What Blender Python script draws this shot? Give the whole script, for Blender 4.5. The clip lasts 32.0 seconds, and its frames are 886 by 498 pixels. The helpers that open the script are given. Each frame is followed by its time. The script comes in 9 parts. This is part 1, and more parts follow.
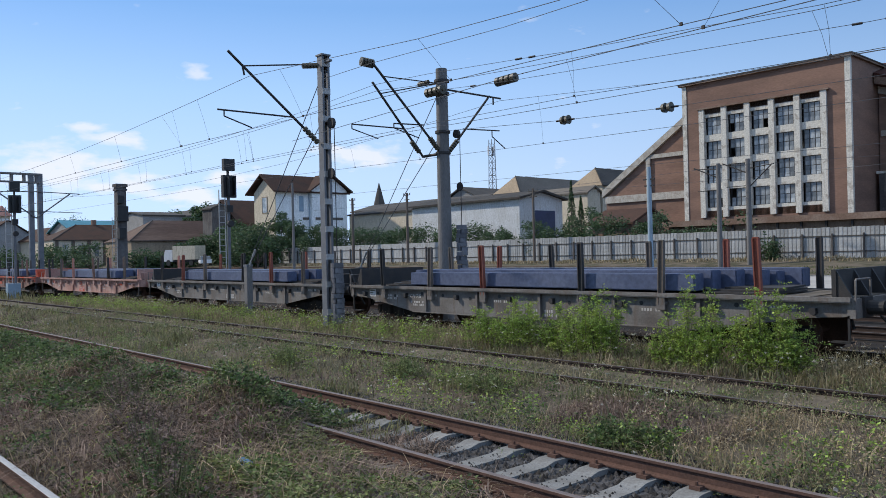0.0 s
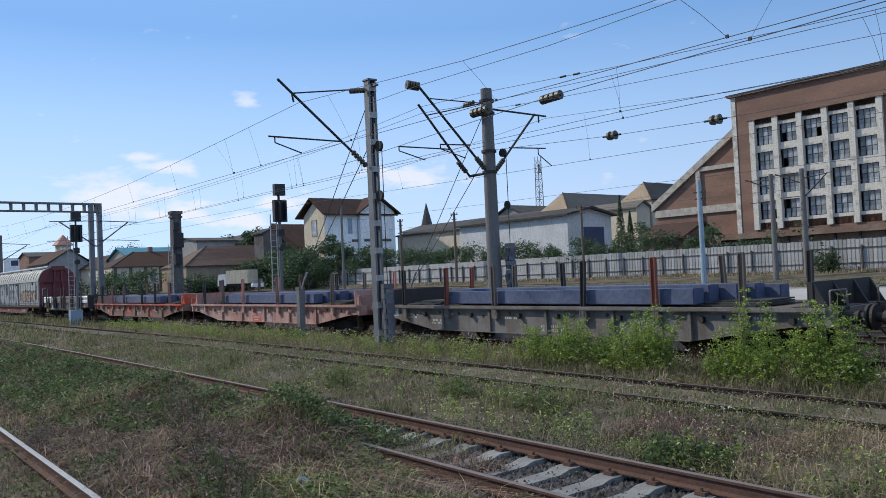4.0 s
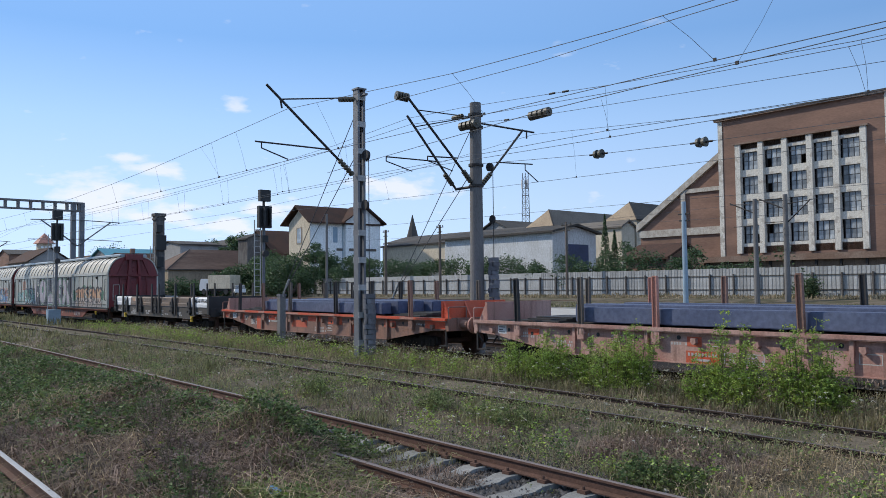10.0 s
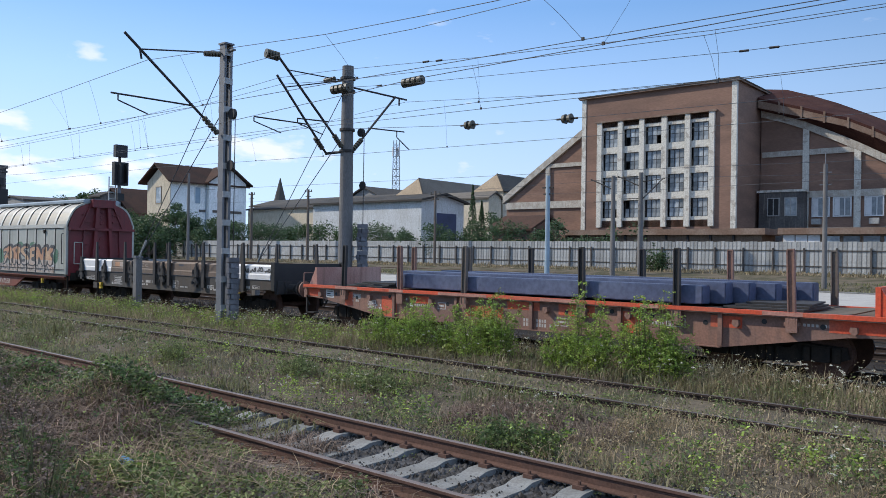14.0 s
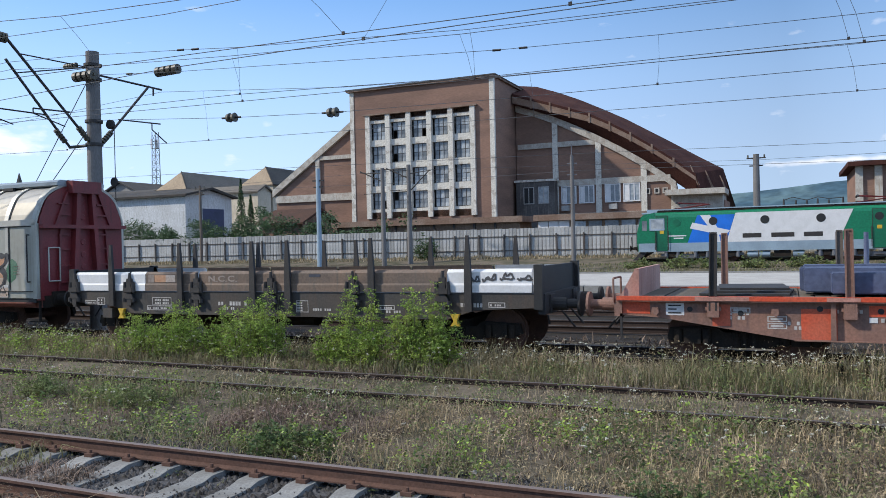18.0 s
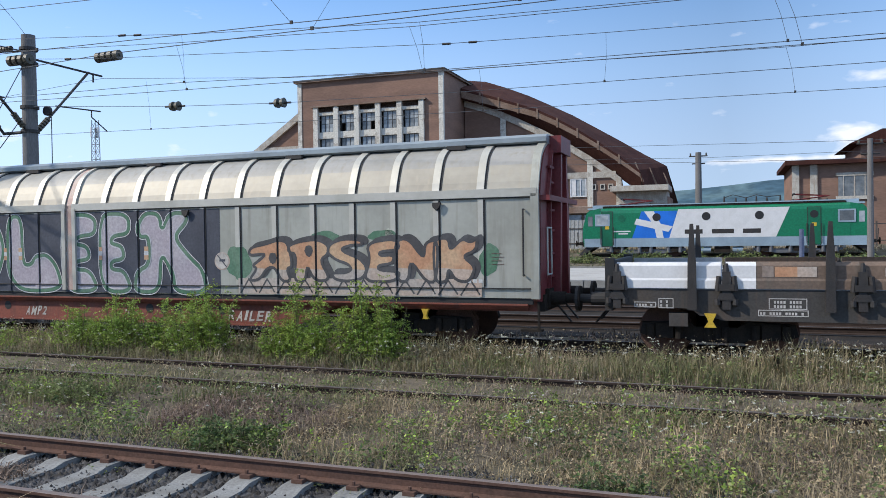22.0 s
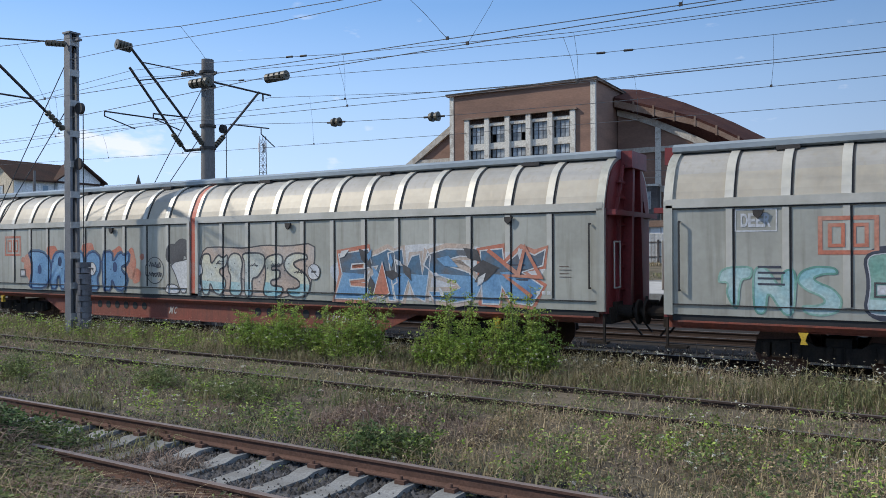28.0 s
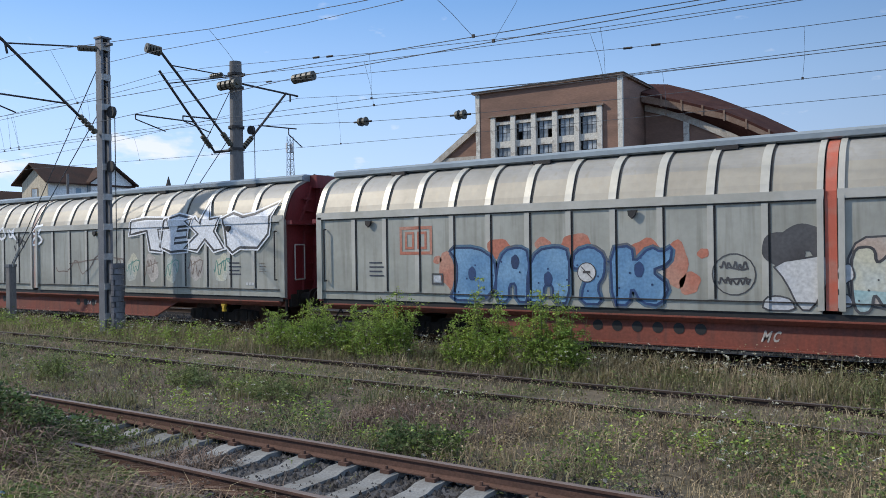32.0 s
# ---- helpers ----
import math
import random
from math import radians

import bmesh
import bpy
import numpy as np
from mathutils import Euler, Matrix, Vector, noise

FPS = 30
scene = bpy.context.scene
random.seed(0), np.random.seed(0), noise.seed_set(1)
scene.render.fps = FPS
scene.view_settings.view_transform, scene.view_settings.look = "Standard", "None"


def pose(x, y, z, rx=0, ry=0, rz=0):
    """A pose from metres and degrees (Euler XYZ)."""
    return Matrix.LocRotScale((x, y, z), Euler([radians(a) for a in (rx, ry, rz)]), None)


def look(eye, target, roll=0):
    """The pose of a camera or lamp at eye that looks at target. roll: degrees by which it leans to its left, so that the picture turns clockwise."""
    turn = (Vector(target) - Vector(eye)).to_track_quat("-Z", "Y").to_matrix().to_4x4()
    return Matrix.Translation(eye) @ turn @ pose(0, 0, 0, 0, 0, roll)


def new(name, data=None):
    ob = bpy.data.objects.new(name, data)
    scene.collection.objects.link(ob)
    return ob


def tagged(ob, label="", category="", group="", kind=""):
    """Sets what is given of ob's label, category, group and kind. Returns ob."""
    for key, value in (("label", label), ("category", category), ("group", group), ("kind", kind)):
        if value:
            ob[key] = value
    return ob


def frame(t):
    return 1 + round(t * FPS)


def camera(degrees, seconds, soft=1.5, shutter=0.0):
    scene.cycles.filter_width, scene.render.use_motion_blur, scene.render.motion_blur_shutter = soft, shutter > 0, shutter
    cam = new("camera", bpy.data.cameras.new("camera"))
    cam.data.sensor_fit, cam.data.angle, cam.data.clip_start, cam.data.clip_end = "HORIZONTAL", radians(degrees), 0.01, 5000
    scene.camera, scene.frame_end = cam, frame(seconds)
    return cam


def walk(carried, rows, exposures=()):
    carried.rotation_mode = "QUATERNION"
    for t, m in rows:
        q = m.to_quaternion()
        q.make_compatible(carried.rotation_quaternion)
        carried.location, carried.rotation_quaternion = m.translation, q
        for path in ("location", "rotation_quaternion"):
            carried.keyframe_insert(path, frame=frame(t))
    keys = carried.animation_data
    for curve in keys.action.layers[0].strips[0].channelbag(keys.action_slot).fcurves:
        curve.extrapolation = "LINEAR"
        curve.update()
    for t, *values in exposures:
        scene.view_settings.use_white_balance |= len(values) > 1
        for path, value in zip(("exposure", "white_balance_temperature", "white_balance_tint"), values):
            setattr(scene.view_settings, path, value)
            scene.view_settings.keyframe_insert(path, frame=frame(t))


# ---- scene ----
cam = camera(59.33, 32.0, soft=0.85)
PATH = [
    (0.0, pose(-0.000, -0.000, 2.200, 90.25, 1.34, 47.84)),
    (0.5, pose(0.016, -0.007, 2.203, 90.19, 1.47, 48.62)),
    (1.0, pose(0.024, -0.027, 2.200, 90.23, 1.65, 49.61)),
    (1.5, pose(0.030, -0.052, 2.212, 90.32, 1.89, 50.35)),
    (2.0, pose(0.038, -0.054, 2.210, 90.46, 2.07, 50.97)),
    (2.5, pose(0.047, -0.065, 2.210, 90.70, 2.33, 51.24)),
    (3.0, pose(0.054, -0.071, 2.200, 91.03, 2.55, 51.30)),
    (3.5, pose(0.068, -0.089, 2.201, 91.41, 2.57, 51.34)),
    (5.5, pose(0.052, -0.079, 2.210, 93.04, 2.47, 51.57)),
    (6.0, pose(0.062, -0.096, 2.208, 93.53, 2.28, 51.57)),
    (6.5, pose(0.059, -0.085, 2.200, 93.88, 2.16, 51.56)),
    (7.0, pose(0.068, -0.104, 2.202, 94.19, 2.12, 51.52)),
    (7.5, pose(0.063, -0.088, 2.198, 94.57, 1.97, 51.44)),
    (8.0, pose(0.076, -0.080, 2.197, 94.64, 1.50, 51.05)),
    (8.5, pose(0.108, -0.103, 2.195, 94.56, 1.05, 50.67)),
    (9.0, pose(0.069, -0.077, 2.196, 94.43, 0.87, 50.41)),
    (9.5, pose(0.043, -0.042, 2.196, 93.77, 0.56, 50.35)),
    (10.0, pose(0.053, -0.022, 2.190, 92.68, 0.54, 50.22)),
    (10.5, pose(0.049, 0.006, 2.182, 91.80, 0.52, 47.61)),
    (11.0, pose(0.035, 0.022, 2.186, 91.36, 0.57, 45.00)),
    (11.5, pose(0.038, 0.016, 2.185, 90.86, 0.61, 44.02)),
    (12.0, pose(0.027, 0.015, 2.189, 90.50, 0.38, 42.90)),
    (12.5, pose(0.030, 0.001, 2.183, 90.51, -0.11, 41.71)),
    (13.0, pose(0.030, -0.003, 2.185, 90.43, -0.65, 40.80)),
    (13.5, pose(0.036, -0.016, 2.182, 90.35, -0.78, 40.70)),
    (15.5, pose(-0.009, 0.120, 2.258, 89.88, -0.98, 36.52)),
    (16.0, pose(0.000, 0.139, 2.255, 89.84, -0.63, 33.66)),
    (16.5, pose(0.006, 0.145, 2.251, 89.80, -0.26, 31.86)),
    (17.0, pose(0.010, 0.158, 2.251, 89.76, 0.15, 29.03)),
    (17.5, pose(0.021, 0.161, 2.254, 89.73, 0.93, 26.46)),
    (18.0, pose(0.032, 0.158, 2.257, 89.64, 1.30, 23.97)),
    (18.5, pose(0.023, 0.191, 2.258, 89.64, 1.31, 22.02)),
    (19.0, pose(0.018, 0.184, 2.254, 89.64, 1.32, 20.74)),
    (19.5, pose(0.007, 0.201, 2.258, 89.52, 1.33, 20.02)),
    (20.0, pose(0.016, 0.199, 2.251, 89.34, 1.28, 19.71)),
    (20.5, pose(0.021, 0.198, 2.250, 89.15, 1.10, 19.53)),
    (21.0, pose(0.032, 0.187, 2.248, 89.11, 0.96, 19.58)),
    (21.5, pose(0.028, 0.182, 2.251, 89.10, 0.95, 19.72)),
    (22.0, pose(0.020, 0.178, 2.249, 89.12, 0.82, 20.15)),
    (22.5, pose(0.015, 0.163, 2.257, 89.20, 0.62, 20.93)),
    (23.0, pose(0.006, 0.172, 2.259, 89.29, 0.21, 21.83)),
    (23.5, pose(-0.000, 0.167, 2.268, 89.41, -0.11, 22.72)),
    (24.0, pose(-0.021, 0.172, 2.265, 89.46, -0.47, 23.79)),
    (24.5, pose(-0.021, 0.164, 2.262, 89.42, -0.52, 24.94)),
    (25.0, pose(-0.029, 0.165, 2.263, 89.39, -0.51, 25.85)),
    (25.5, pose(-0.030, 0.163, 2.265, 89.46, -0.49, 26.90)),
    (26.0, pose(-0.031, 0.158, 2.268, 89.62, -0.52, 27.74)),
    (26.5, pose(-0.039, 0.175, 2.268, 89.82, -0.46, 28.75)),
    (28.5, pose(-0.030, 0.156, 2.269, 90.08, 0.40, 31.32)),
    (29.0, pose(-0.033, 0.164, 2.270, 90.26, 0.41, 31.29)),
    (29.5, pose(-0.035, 0.159, 2.268, 90.31, 0.39, 31.31)),
    (30.0, pose(-0.037, 0.162, 2.275, 90.26, 0.42, 31.36)),
    (30.5, pose(-0.043, 0.171, 2.274, 90.21, 0.53, 31.43)),
    (31.0, pose(-0.041, 0.159, 2.269, 90.15, 0.61, 31.65)),
    (31.5, pose(-0.040, 0.160, 2.271, 89.89, 0.66, 32.21)),
    (32.0, pose(-0.036, 0.142, 2.270, 89.90, 0.81, 33.07)),
]
# the camera opens up a little as it swings away from the bright side of the sky
walk(cam, PATH, [(0.0, -0.08), (3.5, -0.12), (7.0, -0.16), (10.0, -0.06), (12.0, 0.04), (17.0, 0.18), (20.0, 0.26), (24.0, 0.14), (28.0, 0.02), (32.0, 0.0)])

# ---- light ----
world = bpy.data.worlds.new("sky")
scene.world = world
world.use_nodes = True
wn = world.node_tree
wn.nodes.clear()
sky = wn.nodes.new("ShaderNodeTexSky")
sky.sky_type, sky.sun_disc = "NISHITA", False
SUN = Vector((-0.69, -0.395, 0.61)).normalized()
sky.sun_elevation = math.asin(SUN.z)
sky.sun_rotation = math.atan2(SUN.x, SUN.y)
sky.air_density, sky.dust_density, sky.ozone_density = 1.2, 0.15, 3.0
bg = wn.nodes.new("ShaderNodeBackground")
bg.inputs["Strength"].default_value = 0.14
wo = wn.nodes.new("ShaderNodeOutputWorld")
# pale haze low down, blue above, and small fair-weather clouds over the horizon
tc = wn.nodes.new("ShaderNodeTexCoord")
sp = wn.nodes.new("ShaderNodeSeparateXYZ")
gr = wn.nodes.new("ShaderNodeValToRGB")
cr = gr.color_ramp
cr.elements[0].color, cr.elements[1].color = (0.52, 0.70, 0.94, 1), (0.85, 0.92, 1.0, 1)
# deep blue over the roofs, thin veil overhead
for p, c in ((0.10, (0.46, 0.635, 0.91)), (0.20, (0.34, 0.54, 0.87)), (0.30, (0.195, 0.39, 0.75)), (0.45, (0.24, 0.42, 0.78)), (0.70, (0.42, 0.57, 0.84))):
    cr.elements.new(p).color = (*c, 1)
sc = wn.nodes.new("ShaderNodeMix")
sc.data_type, sc.blend_type = "RGBA", "MULTIPLY"
sc.inputs["Factor"].default_value = 1.0
m0 = wn.nodes.new("ShaderNodeMix")
m0.data_type = "RGBA"
m0.inputs["Factor"].default_value = 0.97
mp = wn.nodes.new("ShaderNodeMapping")
mp.inputs["Scale"].default_value = (6.0, 6.0, 15.0)
mp.inputs["Location"].default_value = (0.4, 1.3, 0.2)
nz = wn.nodes.new("ShaderNodeTexNoise")
nz.inputs["Scale"].default_value, nz.inputs["Detail"].default_value = 4.0, 8.0
rp = wn.nodes.new("ShaderNodeValToRGB")
rp.color_ramp.elements[0].position, rp.color_ramp.elements[1].position = 0.68, 0.90
lo = wn.nodes.new("ShaderNodeMapRange")
lo.inputs["From Min"].default_value, lo.inputs["From Max"].default_value = 0.60, 0.10
lo.inputs["To Max"].default_value = 0.75
mu = wn.nodes.new("ShaderNodeMath")
mu.operation = "MULTIPLY"
mx = wn.nodes.new("ShaderNodeMix")
mx.data_type = "RGBA"
mx.inputs["B"].default_value = (7.2, 7.2, 7.6, 1)
wl = wn.links.new
wl(tc.outputs["Generated"], mp.inputs["Vector"])
wl(mp.outputs["Vector"], nz.inputs["Vector"])
wl(tc.outputs["Generated"], sp.inputs["Vector"])
wl(sp.outputs["Z"], lo.inputs["Value"])
wl(sp.outputs["Z"], gr.inputs["Fac"])
# the sky is brightest towards the sun's side
turn = wn.nodes.new("ShaderNodeMapRange")
turn.inputs["From Min"].default_value, turn.inputs["From Max"].default_value = -1.0, 1.0
side = wn.nodes.new("ShaderNodeValToRGB")
for e, (p, v) in zip([side.color_ramp.elements[0], side.color_ramp.elements[1], side.color_ramp.elements.new(0.35), side.color_ramp.elements.new(0.5)], ((0.0, 0.87), (0.75, 0.405), (0.35, 0.64), (0.5, 0.50))):
    e.position, e.color = p, (v, v, v, 1)
gain = wn.nodes.new("ShaderNodeVectorMath")
gain.operation = "SCALE"
gain.inputs["Scale"].default_value = 11.4
wl(sp.outputs["X"], turn.inputs["Value"])
wl(turn.outputs["Result"], side.inputs["Fac"])
wl(side.outputs["Color"], gain.inputs[0])
wl(gain.outputs["Vector"], sc.inputs["B"])
wl(gr.outputs["Color"], sc.inputs["A"])
wl(sky.outputs["Color"], m0.inputs["A"])
wl(sc.outputs["Result"], m0.inputs["B"])
cloud = None
for cx, cy, cz, wide, high in ((-0.886, 0.408, 0.222, 0.020, 0.012), (-0.941, 0.302, 0.154, 0.028, 0.007), (-0.931, 0.336, 0.142, 0.040, 0.011), (-0.955, 0.277, 0.108, 0.06, 0.028),
                               (-0.938, 0.335, 0.090, 0.07, 0.013), (-0.912, 0.40, 0.078, 0.06, 0.012), (-0.89, 0.445, 0.098, 0.045, 0.012), (-0.794, 0.594, 0.125, 0.06, 0.016),
                               (0.132, 0.985, 0.108, 0.030, 0.013), (0.165, 0.972, 0.172, 0.035, 0.008), (0.06, 0.99, 0.085, 0.09, 0.004)):
    sub = wn.nodes.new("ShaderNodeVectorMath")
    sub.operation = "SUBTRACT"
    sub.inputs[1].default_value = (cx, cy, cz)
    sca = wn.nodes.new("ShaderNodeVectorMath")
    sca.operation = "MULTIPLY"
    sca.inputs[1].default_value = (1 / wide, 1 / wide, 1 / high)
    leng = wn.nodes.new("ShaderNodeVectorMath")
    leng.operation = "LENGTH"
    fall = wn.nodes.new("ShaderNodeMapRange")
    fall.inputs["From Min"].default_value, fall.inputs["From Max"].default_value = 1.7, 0.2
    wl(tc.outputs["Generated"], sub.inputs[0])
    wl(sub.outputs["Vector"], sca.inputs[0])
    wl(sca.outputs["Vector"], leng.inputs[0])
    wl(leng.outputs["Value"], fall.inputs["Value"])
    if cloud is None:
        cloud = fall.outputs["Result"]
    else:
        big = wn.nodes.new("ShaderNodeMath")
        big.operation = "MAXIMUM"
        wl(cloud, big.inputs[0])
        wl(fall.outputs["Result"], big.inputs[1])
        cloud = big.outputs["Value"]
# the nearer a cloud's middle, the more of the noise turns into cloud
thick = wn.nodes.new("ShaderNodeMath")
thick.operation = "MULTIPLY_ADD"
thick.inputs[1].default_value = 0.42
wl(cloud, thick.inputs[0])
wl(nz.outputs["Fac"], thick.inputs[2])
wl(thick.outputs["Value"], rp.inputs["Fac"])
wl(rp.outputs["Color"], mu.inputs[0])
wl(lo.outputs["Result"], mu.inputs[1])
wl(mu.outputs["Value"], mx.inputs["Factor"])
wl(m0.outputs["Result"], mx.inputs["A"])
wl(mx.outputs["Result"], bg.inputs["Color"])
wl(bg.outputs["Background"], wo.inputs["Surface"])
sun_data = bpy.data.lights.new("sun", "SUN")
sun_data.energy, sun_data.angle, sun_data.color = 3.8, radians(1.2), (1.0, 0.93, 0.82)
sun = new("sun", sun_data)
sun.matrix_world = look((0, 0, 60), Vector((0, 0, 60)) - SUN)


# ---- materials ----
def mat(name, col, col2=None, rough=0.7, metal=0.0, scale=6.0, amount=0.5, grain=60.0, bump=0.15, vary=0.0, stretch=None, leaf=0.0, streak=None, lo=0.42, hi=0.62, fine=0.18):
    """Two colours blended by a large noise, a fine grain over both, a bump; vary: change from piece to piece; streak: a third colour in runs down the face."""
    m = bpy.data.materials.new(name)
    m.use_nodes = True
    nt = m.node_tree
    b = nt.nodes["Principled BSDF"]
    b.inputs["Roughness"].default_value, b.inputs["Metallic"].default_value = rough, metal
    if rough >= 0.85:
        b.inputs["Specular IOR Level"].default_value = 0.12
    co = nt.nodes.new("ShaderNodeTexCoord")
    vec = co.outputs["Object"]
    if stretch:
        st = nt.nodes.new("ShaderNodeMapping")
        st.inputs["Scale"].default_value = stretch
        nt.links.new(vec, st.inputs["Vector"])
        vec = st.outputs["Vector"]
    n1 = nt.nodes.new("ShaderNodeTexNoise")
    n1.inputs["Scale"].default_value, n1.inputs["Detail"].default_value = scale, 5.0
    n2 = nt.nodes.new("ShaderNodeTexNoise")
    n2.inputs["Scale"].default_value, n2.inputs["Detail"].default_value = grain, 3.0
    nt.links.new(vec, n1.inputs["Vector"])
    nt.links.new(vec, n2.inputs["Vector"])
    r1 = nt.nodes.new("ShaderNodeMapRange")
    r1.inputs["From Min"].default_value, r1.inputs["From Max"].default_value = lo, hi
    r1.inputs["To Max"].default_value = amount
    nt.links.new(n1.outputs["Fac"], r1.inputs["Value"])
    m1 = nt.nodes.new("ShaderNodeMix")
    m1.data_type = "RGBA"
    m1.inputs["A"].default_value = (*col, 1)
    m1.inputs["B"].default_value = (*(col2 or [c * 0.6 for c in col]), 1)
    nt.links.new(r1.outputs["Result"], m1.inputs["Factor"])
    out = m1.outputs["Result"]
    if streak:
        s1 = nt.nodes.new("ShaderNodeMapping")
        s1.inputs["Scale"].default_value = (5.0, 5.0, 0.35)
        n3 = nt.nodes.new("ShaderNodeTexNoise")
        n3.inputs["Scale"].default_value, n3.inputs["Detail"].default_value = 1.6, 6.0
        nt.links.new(co.outputs["Object"], s1.inputs["Vector"])
        nt.links.new(s1.outputs["Vector"], n3.inputs["Vector"])
        r3 = nt.nodes.new("ShaderNodeMapRange")
        r3.inputs["From Min"].default_value, r3.inputs["From Max"].default_value = 0.52, 0.75
        nt.links.new(n3.outputs["Fac"], r3.inputs["Value"])
        m3 = nt.nodes.new("ShaderNodeMix")
        m3.data_type = "RGBA"
        m3.inputs["B"].default_value = (*streak, 1)
        nt.links.new(out, m3.inputs["A"])
        nt.links.new(r3.outputs["Result"], m3.inputs["Factor"])
        out = m3.outputs["Result"]
    hs = nt.nodes.new("ShaderNodeHueSaturation")
    r2 = nt.nodes.new("ShaderNodeMapRange")
    r2.inputs["From Min"].default_value, r2.inputs["From Max"].default_value = 0.3, 0.7
    r2.inputs["To Min"].default_value, r2.inputs["To Max"].default_value = 1 - fine, 1 + fine
    nt.links.new(n2.outputs["Fac"], r2.inputs["Value"])
    val = r2.outputs["Result"]
    if vary:
        src = nt.nodes.new("ShaderNodeNewGeometry").outputs["Random Per Island"] if leaf else nt.nodes.new("ShaderNodeObjectInfo").outputs["Random"]
        rv = nt.nodes.new("ShaderNodeMapRange")
        rv.inputs["To Min"].default_value, rv.inputs["To Max"].default_value = 1 - vary, 1 + vary
        nt.links.new(src, rv.inputs["Value"])
        mm = nt.nodes.new("ShaderNodeMath")
        mm.operation = "MULTIPLY"
        nt.links.new(val, mm.inputs[0])
        nt.links.new(rv.outputs["Result"], mm.inputs[1])
        val = mm.outputs["Value"]
    nt.links.new(val, hs.inputs["Value"])
    nt.links.new(out, hs.inputs["Color"])
    nt.links.new(hs.outputs["Color"], b.inputs["Base Color"])
    if bump:
        bp = nt.nodes.new("ShaderNodeBump")
        bp.inputs["Strength"].default_value, bp.inputs["Distance"].default_value = bump, 0.02
        nt.links.new(n2.outputs["Fac"], bp.inputs["Height"])
        nt.links.new(bp.outputs["Normal"], b.inputs["Normal"])
    if leaf:
        tr = nt.nodes.new("ShaderNodeBsdfTranslucent")
        nt.links.new(hs.outputs["Color"], tr.inputs["Color"])
        ms = nt.nodes.new("ShaderNodeMixShader")
        ms.inputs["Fac"].default_value = leaf
        nt.links.new(b.outputs["BSDF"], ms.inputs[1])
        nt.links.new(tr.outputs["BSDF"], ms.inputs[2])
        nt.links.new(ms.outputs["Shader"], nt.nodes["Material Output"].inputs["Surface"])
    return m


M = {}
M["soil"] = mat("dry_soil", (0.13, 0.108, 0.082), (0.066, 0.063, 0.04), 0.95, scale=0.9, amount=1.0, grain=14, bump=0.8)
M["ballast"] = mat("ballast", (0.075, 0.074, 0.078), (0.035, 0.032, 0.03), 0.95, scale=6, amount=0.9, grain=30, bump=1.0, vary=0.6, leaf=0.001)
# ballast darkened so its colour carries the shade under the train
M["shadebed"] = mat("shade_dark_ballast", (0.036, 0.03, 0.026), (0.022, 0.019, 0.016), 0.9, scale=2, amount=0.7, grain=30, bump=1.0)
M["weight"] = mat("weight_concrete", (0.16, 0.16, 0.175), (0.10, 0.10, 0.105), 0.9, scale=4, grain=30, vary=0.2)
M["pale"] = mat("bleached_steel", (0.33, 0.33, 0.325), (0.23, 0.22, 0.21), 0.6, scale=4, grain=30)
M["strap"] = mat("bright_aluminium_strap", (0.49, 0.47, 0.42), (0.40, 0.385, 0.335), 0.45, 0.3, scale=1.2, amount=0.8, grain=9, bump=0.015, fine=0.05)
M["ridge"] = mat("grey_blue_ridge", (0.30, 0.34, 0.36), (0.22, 0.25, 0.27), 0.4, 0.3, scale=0.8, amount=0.8, grain=9, bump=0.02, fine=0.06)
M["roofdark"] = mat("tarred_roof", (0.055, 0.052, 0.05), (0.085, 0.075, 0.065), 0.9, scale=0.4, grain=4)
M["concrete"] = mat("concrete", (0.38, 0.365, 0.345), (0.28, 0.265, 0.245), 0.9, scale=1.2, grain=50, bump=0.25)
M["sleeper"] = mat("sleeper_concrete", (0.225, 0.225, 0.22), (0.15, 0.142, 0.13), 0.9, scale=4, grain=40, bump=0.3, vary=0.15)
M["mastc"] = mat("mast_concrete", (0.17, 0.163, 0.16), (0.11, 0.103, 0.10), 0.9, scale=2, grain=50, stretch=(1, 1, 0.2))
M["rust"] = mat("rail_rust", (0.11, 0.064, 0.05), (0.07, 0.045, 0.037), 0.85, scale=5, grain=40, bump=0.3)
M["railtop"] = mat("rail_head", (0.165, 0.125, 0.108), (0.12, 0.09, 0.078), 0.55, 0.1, scale=5, grain=60)
M["oldrail"] = mat("dark_weathered_rail", (0.05, 0.036, 0.031), (0.034, 0.026, 0.023), 0.85, scale=5, grain=40, bump=0.3)
M["oldtop"] = mat("dark_rail_head", (0.085, 0.07, 0.063), (0.055, 0.046, 0.042), 0.6, 0.1, scale=5, grain=60)
M["steel"] = mat("galvanised_steel", (0.145, 0.15, 0.165), (0.10, 0.10, 0.105), 0.6, 0.3, scale=3, grain=40)
M["dark"] = mat("dark_steel", (0.028, 0.027, 0.028), (0.05, 0.04, 0.035), 0.7, 0.2, scale=4, grain=40)
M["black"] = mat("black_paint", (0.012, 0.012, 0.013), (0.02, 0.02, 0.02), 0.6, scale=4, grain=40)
M["under"] = mat("underframe_grime", (0.022, 0.019, 0.017), (0.04, 0.03, 0.022), 0.9, scale=4, grain=30)
M["wire"] = mat("copper_wire", (0.075, 0.08, 0.09), None, 0.6, 0.3, grain=10, bump=0)
M["insul"] = mat("brown_porcelain", (0.07, 0.062, 0.042), (0.045, 0.04, 0.03), 0.5, scale=8, grain=20, bump=0)
